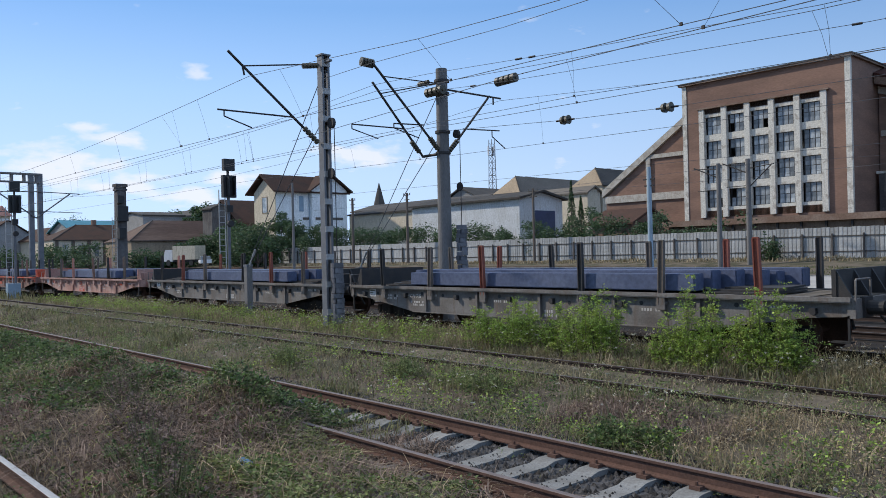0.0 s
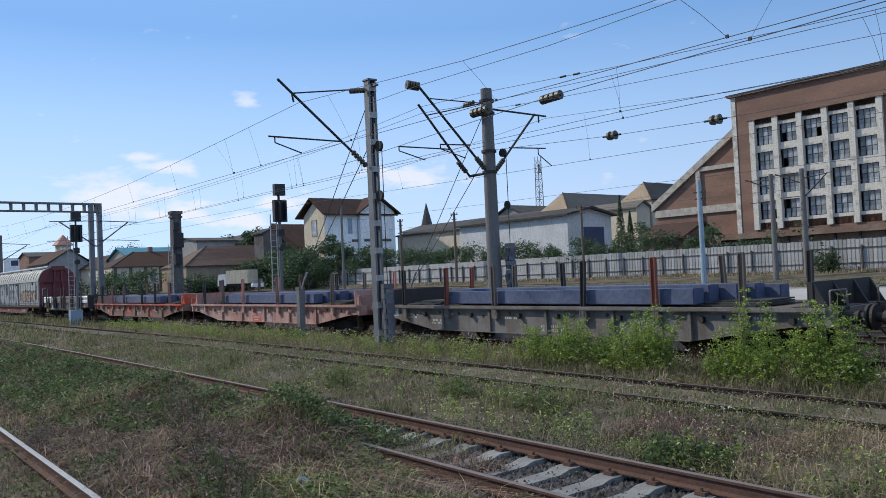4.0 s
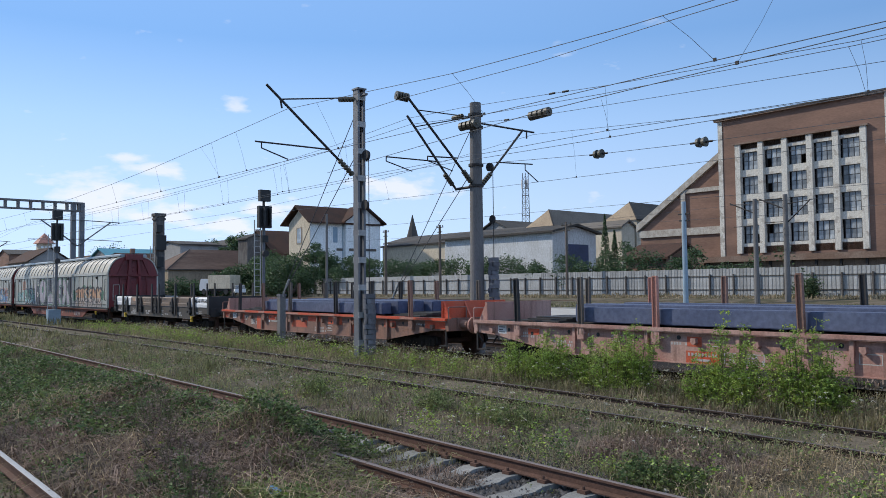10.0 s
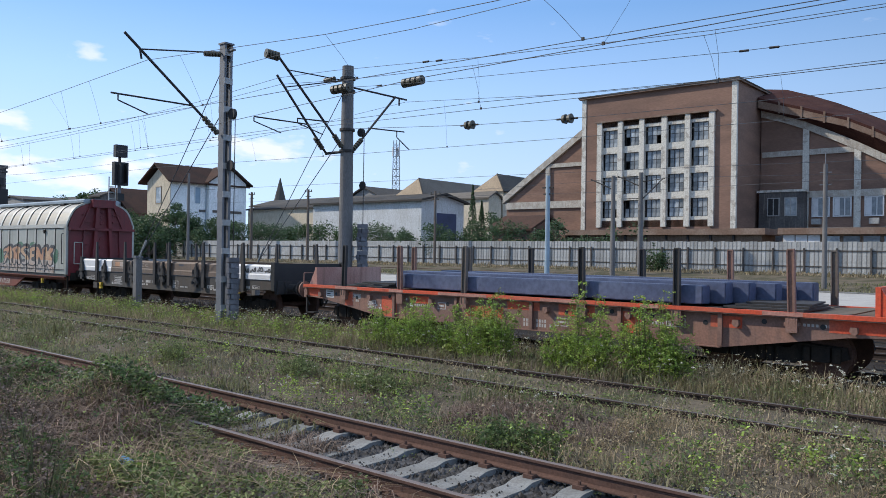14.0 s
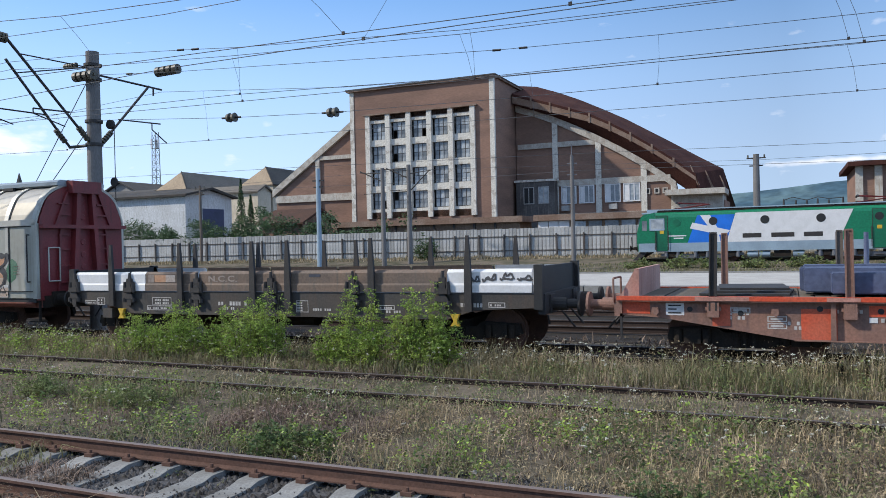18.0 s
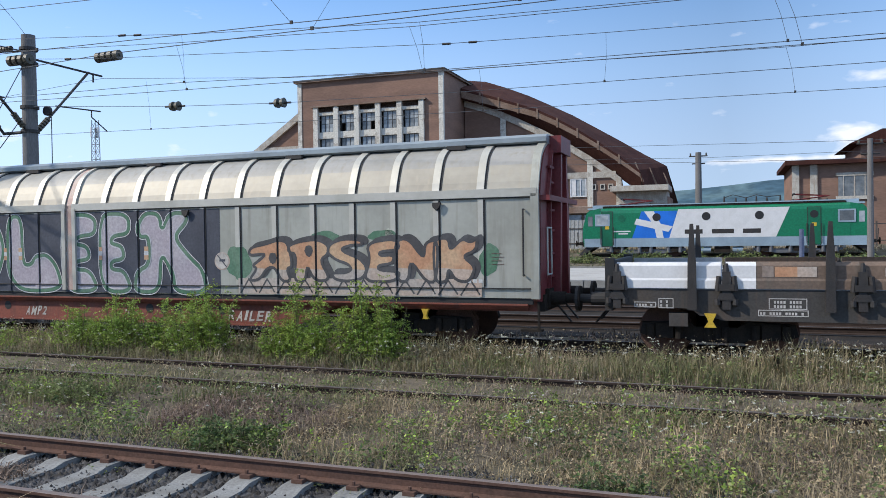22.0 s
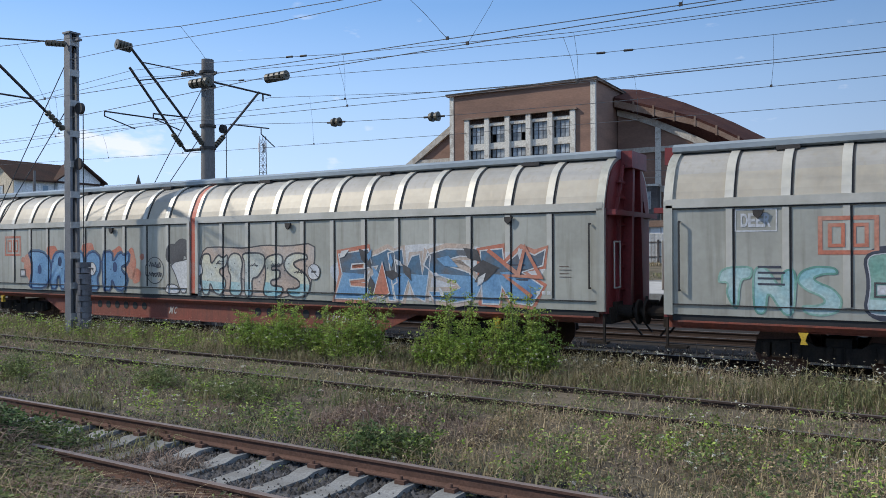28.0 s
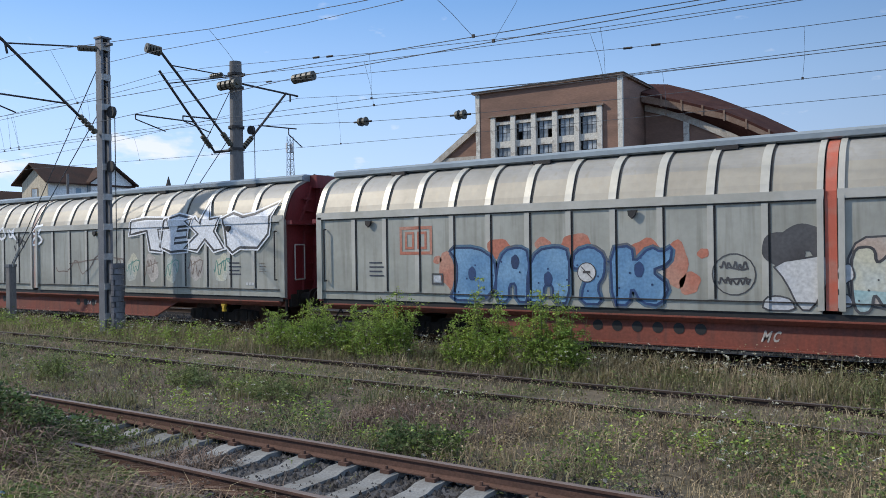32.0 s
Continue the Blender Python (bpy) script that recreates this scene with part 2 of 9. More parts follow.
M["brick"] = mat("red_brick", (0.245, 0.152, 0.116), (0.182, 0.117, 0.092), 0.95, scale=0.35, amount=0.9, grain=5, bump=0.3, stretch=(0.5, 0.5, 2.2), fine=0.12)
M["plaster"] = mat("weathered_plaster", (0.45, 0.425, 0.38), (0.335, 0.30, 0.26), 0.95, scale=1.6, amount=0.9, grain=10, bump=0.3, streak=(0.36, 0.30, 0.245))
M["peeling"] = mat("peeling_limewash", (0.56, 0.54, 0.49), (0.28, 0.24, 0.20), 0.95, scale=1.3, amount=0.6, grain=7, bump=0.4, streak=(0.46, 0.42, 0.36), lo=0.56, hi=0.62)
# dark render; on the hall's annex it also carries the shadow there
M["darkrender"] = mat("dark_render", (0.125, 0.118, 0.115), (0.08, 0.072, 0.07), 0.95, scale=0.5, amount=0.9, grain=5, streak=(0.19, 0.17, 0.155))
M["roofrust"] = mat("rusty_roof", (0.05, 0.02, 0.017), (0.07, 0.03, 0.023), 0.95, scale=0.5, amount=0.9, grain=6, bump=0.3, streak=(0.035, 0.017, 0.015))
M["beam"] = mat("stained_concrete_beam", (0.18, 0.12, 0.09), (0.24, 0.18, 0.145), 0.95, scale=0.7, amount=0.8, grain=6)
M["rustsheet"] = mat("rusty_sheet_roof", (0.085, 0.055, 0.045), (0.14, 0.098, 0.078), 0.85, scale=0.35, amount=1.0, grain=4, stretch=(1.6, 0.2, 0.2), streak=(0.12, 0.075, 0.058))
M["roofgrey"] = mat("grey_roof", (0.075, 0.07, 0.066), (0.105, 0.095, 0.085), 0.9, scale=0.3, grain=4)
M["rooftile"] = mat("brown_tile_roof", (0.075, 0.042, 0.032), (0.055, 0.037, 0.03), 0.9, scale=0.6, amount=0.8, grain=5, streak=(0.045, 0.033, 0.028))
M["glass"] = mat("dusty_pane", (0.17, 0.195, 0.22), (0.34, 0.36, 0.37), 0.15, scale=0.9, amount=0.7, grain=3, bump=0.05, vary=0.5)
M["white"] = mat("white_wall", (0.55, 0.56, 0.57), (0.43, 0.43, 0.42), 0.9, scale=0.5, grain=5, streak=(0.36, 0.35, 0.32))
M["cream"] = mat("cream_wall", (0.58, 0.51, 0.40), (0.46, 0.39, 0.30), 0.9, scale=0.6, grain=5, streak=(0.34, 0.29, 0.22))
M["tan"] = mat("tan_wall", (0.33, 0.26, 0.185), (0.25, 0.195, 0.14), 0.9, scale=0.5, grain=5, streak=(0.19, 0.145, 0.11))
M["villa"] = mat("white_render", (0.80, 0.80, 0.79), (0.68, 0.68, 0.66), 0.9, scale=0.5, grain=5, streak=(0.58, 0.57, 0.54))
M["doorblue"] = mat("dull_blue_door", (0.04, 0.055, 0.12), None, 0.6, scale=0.6, grain=6)
M["greywall"] = mat("grey_wall", (0.30, 0.29, 0.28), (0.22, 0.21, 0.2), 0.9, scale=0.5, grain=5)
M["teal"] = mat("teal_roof", (0.03, 0.19, 0.26), None, 0.6, scale=0.4, grain=4)
M["fence"] = mat("fence_panel", (0.36, 0.365, 0.365), (0.27, 0.27, 0.26), 0.9, scale=1.0, grain=8, vary=0.2, streak=(0.26, 0.25, 0.23))
M["fencepost"] = mat("fence_post", (0.10, 0.09, 0.085), None, 0.9, scale=2, grain=10)
M["leaf"] = mat("bush_leaf", (0.195, 0.29, 0.048), (0.29, 0.36, 0.068), 0.55, scale=2.2, amount=1.0, grain=9, bump=0, vary=0.55, leaf=0.28)
M["leafd"] = mat("dark_leaf", (0.055, 0.098, 0.042), (0.08, 0.12, 0.05), 0.65, scale=0.4, grain=3, bump=0, vary=0.5, leaf=0.3)
M["grass"] = mat("weed_grass", (0.145, 0.150, 0.066), (0.23, 0.205, 0.115), 0.75, scale=0.45, amount=1.0, grain=5, bump=0, vary=0.55, leaf=0.35)
M["drygrass"] = mat("dry_grass", (0.36, 0.295, 0.20), (0.23, 0.195, 0.12), 0.85, scale=0.5, amount=1.0, grain=5, bump=0, vary=0.5, leaf=0.3)
M["deadstem"] = mat("dead_stems", (0.215, 0.158, 0.128), (0.13, 0.107, 0.09), 0.9, scale=0.8, amount=1.0, grain=5, bump=0, vary=0.6, leaf=0.2)
M["straw"] = mat("bleached_straw", (0.37, 0.295, 0.19), (0.28, 0.22, 0.135), 0.85, scale=0.9, amount=1.0, grain=5, bump=0, vary=0.5, leaf=0.3)
M["flower"] = mat("pale_flower", (0.50, 0.48, 0.40), (0.40, 0.40, 0.28), 0.8, scale=3, grain=5, bump=0, vary=0.3, leaf=0.2)
M["leafw"] = mat("weed_leaf", (0.14, 0.18, 0.06), (0.20, 0.225, 0.085), 0.65, scale=0.8, amount=1.0, grain=5, bump=0, vary=0.6, leaf=0.35)
M["leafd2"] = mat("dark_weed_leaf", (0.066, 0.108, 0.033), (0.11, 0.145, 0.043), 0.65, scale=1.6, amount=1.0, grain=5, bump=0, vary=0.7, leaf=0.3)
# blue-grey stands for the haze between here and the woods
M["hill"] = mat("haze_blue_wooded_hill", (0.045, 0.085, 0.115), (0.095, 0.15, 0.165), 1.0, scale=0.009, amount=1.0, grain=0.05, bump=0, fine=0.25)
M["red"] = mat("wagon_red_paint", (0.54, 0.07, 0.024), (0.46, 0.10, 0.05), 0.6, scale=1.1, amount=1.0, grain=25)
M["pink"] = mat("faded_red_paint", (0.34, 0.175, 0.14), (0.42, 0.26, 0.215), 0.75, scale=1.3, amount=1.0, grain=25, streak=(0.20, 0.11, 0.085))
M["redbrown"] = mat("grimy_red_brown_paint", (0.185, 0.105, 0.082), (0.24, 0.125, 0.09), 0.75, scale=1.2, amount=1.0, grain=25, streak=(0.14, 0.085, 0.07))
M["salmon"] = mat("bleached_salmon_paint", (0.42, 0.20, 0.155), (0.34, 0.155, 0.115), 0.75, scale=1.5, amount=1.0, grain=25)
M["wred"] = mat("wagon_end_red", (0.16, 0.020, 0.022), (0.11, 0.018, 0.018), 0.5, scale=1.0, grain=20, streak=(0.09, 0.018, 0.018))
M["greyside"] = mat("dusty_grey_paint", (0.165, 0.152, 0.142), (0.115, 0.10, 0.09), 0.8, scale=1.4, amount=1.0, grain=25, streak=(0.12, 0.085, 0.066))
M["browng"] = mat("grey_brown_paint", (0.10, 0.088, 0.078), (0.135, 0.095, 0.07), 0.8, scale=1.1, amount=0.9, grain=25, streak=(0.11, 0.066, 0.046))
M["board"] = mat("brown_side_board", (0.12, 0.088, 0.07), (0.165, 0.11, 0.078), 0.75, scale=0.9, amount=0.9, grain=20, streak=(0.095, 0.08, 0.067))
M["silver"] = mat("weathered_aluminium", (0.40, 0.395, 0.35), (0.305, 0.30, 0.26), 0.45, 0.3, scale=0.8, amount=0.8, grain=9, bump=0.02, streak=(0.27, 0.262, 0.22), fine=0.05)
M["silverd"] = mat("aluminium_roof", (0.34, 0.315, 0.265), (0.28, 0.255, 0.21), 0.55, 0.15, scale=0.7, amount=0.9, grain=7, bump=0.015, streak=(0.34, 0.305, 0.245), fine=0.05)
M["rooftop"] = mat("greyer_aluminium", (0.31, 0.30, 0.28), (0.25, 0.24, 0.215), 0.6, 0.1, scale=0.7, amount=0.9, grain=7, bump=0.015, streak=(0.27, 0.25, 0.21), fine=0.05)
M["sillred"] = mat("oxide_sill", (0.20, 0.05, 0.03), (0.14, 0.05, 0.035), 0.7, scale=1.2, grain=20, streak=(0.11, 0.04, 0.03))
M["block"] = mat("blue_grey_steel", (0.065, 0.082, 0.145), (0.095, 0.115, 0.185), 0.55, 0.15, scale=1.5, amount=0.8, grain=12)
M["wood"] = mat("deck_plank", (0.11, 0.095, 0.08), (0.16, 0.14, 0.115), 0.9, scale=1.5, grain=30, vary=0.2)
M["rooflight"] = mat("pale_roof", (0.15, 0.135, 0.118), (0.115, 0.10, 0.088), 0.9, scale=0.3, grain=4)
M["signwhite"] = mat("white_paint", (0.62, 0.62, 0.63), (0.52, 0.52, 0.52), 0.6, scale=2, grain=20, bump=0.03, fine=0.06)
M["green"] = mat("loco_green", (0.004, 0.155, 0.075), (0.006, 0.13, 0.07), 0.35, scale=0.6, grain=8, bump=0)
M["blue"] = mat("loco_blue", (0.012, 0.15, 0.62), None, 0.4, scale=0.6, grain=8, bump=0, fine=0.05)
M["lgrey"] = mat("loco_grey", (0.26, 0.345, 0.42), None, 0.5, scale=0.6, grain=8, bump=0, fine=0.06)


# ---- mesh helpers ----
def box(bm, x0, x1, y0, y1, z0, z1):
    v = [bm.verts.new(p) for p in ((x0, y0, z0), (x1, y0, z0), (x1, y1, z0), (x0, y1, z0), (x0, y0, z1), (x1, y0, z1), (x1, y1, z1), (x0, y1, z1))]
    for f in ((3, 2, 1, 0), (4, 5, 6, 7), (0, 1, 5, 4), (1, 2, 6, 5), (2, 3, 7, 6), (3, 0, 4, 7)):
        bm.faces.new([v[i] for i in f])


def cyl(bm, a, b, r0, r1=None, n=10):
    a, b = Vector(a), Vector(b)
    r1 = r0 if r1 is None else r1
    q = (b - a).to_track_quat("Z", "Y")
    rings = []
    for c, r in ((a, r0), (b, r1)):
        rings.append([bm.verts.new(c + q @ Vector((r * math.cos(2 * math.pi * i / n), r * math.sin(2 * math.pi * i / n), 0))) for i in range(n)])
    for i in range(n):
        bm.faces.new((rings[0][i], rings[0][(i + 1) % n], rings[1][(i + 1) % n], rings[1][i]))
    bm.faces.new(rings[0][::-1])
    bm.faces.new(rings[1])


def prism(bm, prof, a, b, axis="x"):
    """A closed profile drawn out from a to b: along x the profile is (y, z), along y it is (x, z), along z (x, y)."""
    put = {"x": lambda p, s: (s, p[0], p[1]), "y": lambda p, s: (p[0], s, p[1]), "z": lambda p, s: (p[0], p[1], s)}[axis]
    va, vb = [bm.verts.new(put(p, a)) for p in prof], [bm.verts.new(put(p, b)) for p in prof]
    n = len(prof)
    for i in range(n):
        bm.faces.new((va[i], va[(i + 1) % n], vb[(i + 1) % n], vb[i]))
    bm.faces.new(va[::-1])
    bm.faces.new(vb)


def mesh_of(name, bm, material):
    bmesh.ops.recalc_face_normals(bm, faces=bm.faces)
    me = bpy.data.meshes.new(name)
    bm.to_mesh(me)
    bm.free()
    me.materials.append(material)
    return me


def part(name, bm, material, parent=None, label="", smooth=False):
    ob = new(name, mesh_of(name, bm, material) if isinstance(bm, bmesh.types.BMesh) else bm)
    if smooth:
        for p in ob.data.polygons:
            p.use_smooth = True
    ob.parent = parent
    return tagged(ob, label=label)


def boxes(*rows):
    bm = bmesh.new()
    for r in rows:
        box(bm, *r)
    return bm


def rods(*rows, n=8):
    bm = bmesh.new()
    for r in rows:
        cyl(bm, *r, n=n)
    return bm


def tube(pts, r, n=5):
    """One unbroken round wire through the points."""
    bm, rings = bmesh.new(), []
    ps = [Vector(p) for p in pts]
    for i, p in enumerate(ps):
        d = (ps[min(i + 1, len(ps) - 1)] - ps[max(i - 1, 0)]).normalized()
        q = d.to_track_quat("Z", "Y")
        rings.append([bm.verts.new(p + q @ Vector((r * math.cos(2 * math.pi * k / n), r * math.sin(2 * math.pi * k / n), 0))) for k in range(n)])
    for a, b in zip(rings, rings[1:]):
        for k in range(n):
            bm.faces.new((a[k], a[(k + 1) % n], b[(k + 1) % n], b[k]))
    bm.faces.new(rings[0][::-1])
    bm.faces.new(rings[-1])
    return bm


def ring(x0, x1, z0, z1, w, y0, y1):
    """A rectangular frame in one piece."""
    bm = bmesh.new()
    o = ((x0, z0), (x1, z0), (x1, z1), (x0, z1))
    i = ((x0 + w, z0 + w), (x1 - w, z0 + w), (x1 - w, z1 - w), (x0 + w, z1 - w))
    v = [[bm.verts.new((p[0], y, p[1])) for p in q] for y in (y0, y1) for q in (o, i)]
    for k in range(4):
        n = (k + 1) % 4
        for a, b in ((0, 1), (1, 3), (3, 2), (2, 0)):
            bm.faces.new((v[a][k], v[a][n], v[b][n], v[b][k]))
    return bm


def outline(prof, a, b, axis="x"):
    bm = bmesh.new()
    prism(bm, prof, a, b, axis)
    return bm


def thing(name, m, label, category, group="", kind=""):
    ob = new(name)
    ob.empty_display_size = 0.3
    ob.matrix_world = m
    return tagged(ob, label, category, group, kind)


def raw(name, verts, faces, material):
    me = bpy.data.meshes.new(name)
    me.from_pydata(verts, [], faces)
    me.materials.append(material)
    return me


def bend(x):
    """How far the tracks swing towards the platform side, far down the line."""
    d = min(0.0, x + 15)
    return -0.0004 * d * d if d > -25 else -0.25 + 0.02 * (d + 25)


def step(v, a, b):
    k = min(1.0, max(0.0, (v - a) / (b - a)))
    return k * k * (3 - 2 * k)


def ground_z(x, y):
    pts = ((-60, -0.25), (2, -0.25), (8.2, -0.25), (10.2, -0.11), (13.2, -0.09), (14.4, -0.2), (20, -0.25), (50, 0.0), (58, 0.3), (66, 1.0), (75, 1.1), (5000, 1.1))
    z = 1.1
    for (a, za), (b, zb) in zip(pts, pts[1:]):
        if y <= b:
            z = za + (zb - za) * max(0.0, (y - a) / (b - a))
            break
    if -60 < x < -2.5 and 1.8 < y < 7:
        lump = 0.75 + 0.9 * noise.noise((x * 0.55, y * 0.55, 2.0))
        z += 0.27 * step(-x, 3.2, 6.0) * math.exp(-((y - 3.9) / 0.85) ** 2) * lump
        z += 0.52 * step(-x, 7.6, 9.8) * math.exp(-((y - 5.15) / 0.55) ** 2) * max(0.5, lump)
        z += 0.15 * step(-x, 10.5, 13.0) * math.exp(-((y - 6.1) / 0.5) ** 2)
    return z


# ---- ground and tracks ----
def make_ground():
    xs = sorted(set([-3000, -1200, -600, -300, -200, -150, -110, -90, -75, 60, 100, 200, 500, 1200, 3000] + list(range(-66, 42, 2)) + [-20 + i * 0.5 for i in range(52)]))
    ys = sorted(set([-400, -100, -60, -40, -30, -20, 110, 150, 250, 600, 1500, 3000] + list(range(-14, 96, 2)) + [1 + i * 0.4 for i in range(20)]))
    verts = [(x, y, ground_z(x, y) + (0.05 * noise.noise((x * 0.35, y * 0.35, 0)) if -70 < x < 45 and -15 < y < 60 else 0)) for y in ys for x in xs]
    n = len(xs)
    faces = [(j * n + i, j * n + i + 1, (j + 1) * n + i + 1, (j + 1) * n + i) for j in range(len(ys) - 1) for i in range(n - 1)]
    ob = new("ground", raw("ground", verts, faces, M["soil"]))
    tagged(ob, "dry weedy railway ground of soil and grass", "ground", kind="structure")


RAIL = ((-0.07, -0.16), (0.07, -0.16), (0.07, -0.145), (0.012, -0.125), (0.012, -0.04), (0.036, -0.03), (0.036, -0.003), (0.028, 0), (-0.028, 0), (-0.036, -0.003), (-0.036, -0.03), (-0.012, -0.04), (-0.012, -0.125), (-0.07, -0.145))


def rail_mesh(yc, x0, x1, z=0.0, top="railtop"):
    side = "oldrail" if top == "oldtop" else "rust"
    xs = [x for x in range(int(x0), int(x1) + 1, 5)]
    verts, faces, n = [], [], len(RAIL)
    for x in xs:
        yb = yc + bend(x)
        verts += [(x, yb + p[0], z + p[1]) for p in RAIL]
    for k in range(len(xs) - 1):
        for i in range(n):
            faces.append((k * n + i, k * n + (i + 1) % n, (k + 1) * n + (i + 1) % n, (k + 1) * n + i))
    faces += [tuple(range(n)), tuple(range((len(xs) - 1) * n, len(xs) * n))]
    bm = bmesh.new()
    vs = [bm.verts.new(v) for v in verts]
    for f in faces:
        bm.faces.new([vs[i] for i in f])
    me = mesh_of("rail", bm, M[side])
    me.materials.append(M[top])
    for p in me.polygons:
        if p.normal.z > 0.9 and p.center.z > z - 0.01:
            p.material_index = 1
    return me


def make_track(yc, x0, x1, z=0.0, label="", sleepers=None, top="railtop"):
    tr = thing("railway_track", Matrix(), label, "track", kind="structure")
    for s in (-0.752, 0.752):
        part("rail", rail_mesh(yc + s, x0, x1, z, top), None, tr)
    if sleepers:
        bm = bmesh.new()
        prof = ((-1.25, -0.36), (1.25, -0.36), (1.25, -0.19), (1.15, -0.165), (0.5, -0.165), (0.35, -0.20), (-0.35, -0.20), (-0.5, -0.165), (-1.15, -0.165), (-1.25, -0.19))
        prism(bm, prof, -0.125, 0.125, "x")
        me = mesh_of("sleeper", bm, M["sleeper"])
        bm = bmesh.new()
        for s in (-0.752, 0.752):
            for k in (-0.12, 0.12):
                box(bm, -0.06, 0.06, s + k - 0.045, s + k + 0.045, -0.165, -0.125)
                cyl(bm, (0, s + k, -0.13), (0, s + k, -0.085), 0.018, n=6)
        clip = mesh_of("rail_fastening", bm, M["rust"])
        k = 0
        x = sleepers[0]
        while x < sleepers[1]:
            m = pose(x, yc + bend(x), z - 0.01 * random.random(), 0, 0, random.uniform(-1, 1))
            sl = part("sleeper", me, None, tr)
            sl.matrix_world = m
            part("rail_fastening", clip, None, sl)
            x += 0.6
            k += 1
    return tr


make_ground()
make_track(1.4, -70, 20, 0, "pale worn rails of a siding by the platform", None, "pale")
make_track(6.25, -160, 40, 0, "rusty rails on concrete sleepers in grey ballast", (-16.0, 8.0))
make_track(11.4, -260, 60, 0, "dark rails half buried in weeds", None, "oldtop")
make_track(16.03, -260, 60, 0, "rails under the passing goods train", None, "oldtop")
make_track(21.2, -260, 60, 0, "rails behind the goods train", None, "oldtop")
make_track(25.8, -260, 60, 0, "rails beside the low platform", None, "oldtop")
make_track(49.0, -260, 60, 0.15, "overgrown rails beyond the platform")
make_track(61.6, -260, 90, 0.55, "rails that carry the green locomotive")


def bed(yc, w, x0, x1, z, key="ballast"):
    xs = list(range(int(x0), int(x1) + 1, 4))
    v, f = [], []
    for x in xs:
        for s, h in ((-w - 0.5, -0.3), (-w, 0), (w, 0), (w + 0.5, -0.3)):
            v.append((x, yc + s + bend(x), z + h))
    for k in range(len(xs) - 1):
        for i in range(3):
            f.append((k * 4 + i, (k + 1) * 4 + i, (k + 1) * 4 + i + 1, k * 4 + i + 1))
    return raw("ballast_bed", v, f, M[key])


# beds under and behind the train get the ballast with shade in its colour
for yc, z in ((6.25, -0.235), (16.03, -0.2), (21.2, -0.2), (25.8, -0.2), (61.6, 0.38)):
    tagged(new("ballast_bed", bed(yc, 2.2 if 20 < yc < 30 else 1.6, -260, 60, z, "shadebed" if 15 < yc < 30 else "ballast")), "grey brown crushed stone ballast under the rails", "ballast", kind="structure")

# the low platform behind the train
pf = thing("platform", pose(0, 0, 0), "pale concrete island platform with a raised kerb", "platform", kind="structure")
part("slab", boxes((-75, 40, 29.2, 41.0, -0.3, 0.52)), M["concrete"], pf)
km = mesh_of("kerb", boxes((-0.98, 0.98, -0.2, 0.2, 0.3, 0.58)), M["sleeper"])
for i in range(57):
    for yy in (29.0, 41.2):
        k = part("kerb", km, None, pf)
        k.location = (-74 + i * 2, yy, 0)


# ---- passing train ----
U0, SPEED, Y_TRAIN = 16.0, 3.71, 16.03
WAGONS = []


def wagon(name, u, label):
    ob = thing(name, pose(0, Y_TRAIN, 0), label, "wagon", "wagons of the goods train")
    WAGONS.append((ob, u))
    return ob


def wheel_mesh():
    bm = bmesh.new()
    for s in (-1, 1):
        cyl(bm, (0, s * 0.70, 0), (0, s * 0.83, 0), 0.46, n=24)
        cyl(bm, (0, s * 0.69, 0), (0, s * 0.72, 0), 0.49, n=24)
        cyl(bm, (0, s * 0.83, 0), (0, s * 1.02, 0), 0.11, n=12)
        for k in range(4):
            a = k * math.pi / 2
            cyl(bm, (0.28 * math.cos(a), s * 0.83, 0.28 * math.sin(a)), (0.28 * math.cos(a), s * 0.85, 0.28 * math.sin(a)), 0.05, n=6)
    cyl(bm, (0, -0.7, 0), (0, 0.7, 0), 0.08, n=10)
    return mesh_of("wheelset", bm, M["rust"])


def bogie_mesh():
    bm = bmesh.new()
    for s in (-1, 1):
        prof = ((-1.35, 0.42), (-1.2, 0.36), (-0.6, 0.36), (-0.45, 0.28), (0.45, 0.28), (0.6, 0.36), (1.2, 0.36), (1.35, 0.42), (1.3, 0.62), (0.5, 0.66), (0.35, 0.55), (-0.35, 0.55), (-0.5, 0.66), (-1.3, 0.62))
        prism(bm, prof, s * 0.98 - 0.06, s * 0.98 + 0.06, "y")
        for x in (-0.9, 0.9):
            box(bm, x - 0.15, x + 0.15, s * 1.04 - 0.06, s * 1.04 + 0.10, 0.34, 0.62)
            for q in (-0.25, 0.25):
                cyl(bm, (x + q, s * 1.06, 0.34), (x + q, s * 1.06, 0.6), 0.075, n=10)
        for q in (-0.15, 0, 0.15):
            cyl(bm, (q, s * 1.02, 0.3), (q, s * 1.02, 0.56), 0.07, n=10)
    box(bm, -0.2, 0.2, -1.0, 1.0, 0.4, 0.7)
    return mesh_of("bogie_frame", bm, M["under"])


ROLLING = []
WHEEL, BOGIE = wheel_mesh(), bogie_mesh()


def bogie(parent, x):
    b = part("bogie", BOGIE, None, parent, "grimy cast steel bogie")
    b.location = (x, 0, 0)
    for s in (-0.9, 0.9):
        w = part("wheelset", WHEEL, None, b)
        w.location = (s, 0, 0.46)
        ROLLING.append((w, s))


def buffer_mesh():
    bm = bmesh.new()
    cyl(bm, (0, 0, 1.03), (0.32, 0, 1.03), 0.13, n=14)
    cyl(bm, (0.32, 0, 1.03), (0.56, 0, 1.03), 0.09, n=14)
    cyl(bm, (0.56, 0, 1.03), (0.61, 0, 1.03), 0.24, n=18)
    box(bm, -0.04, 0.04, -0.2, 0.2, 0.85, 1.22)
    return bm


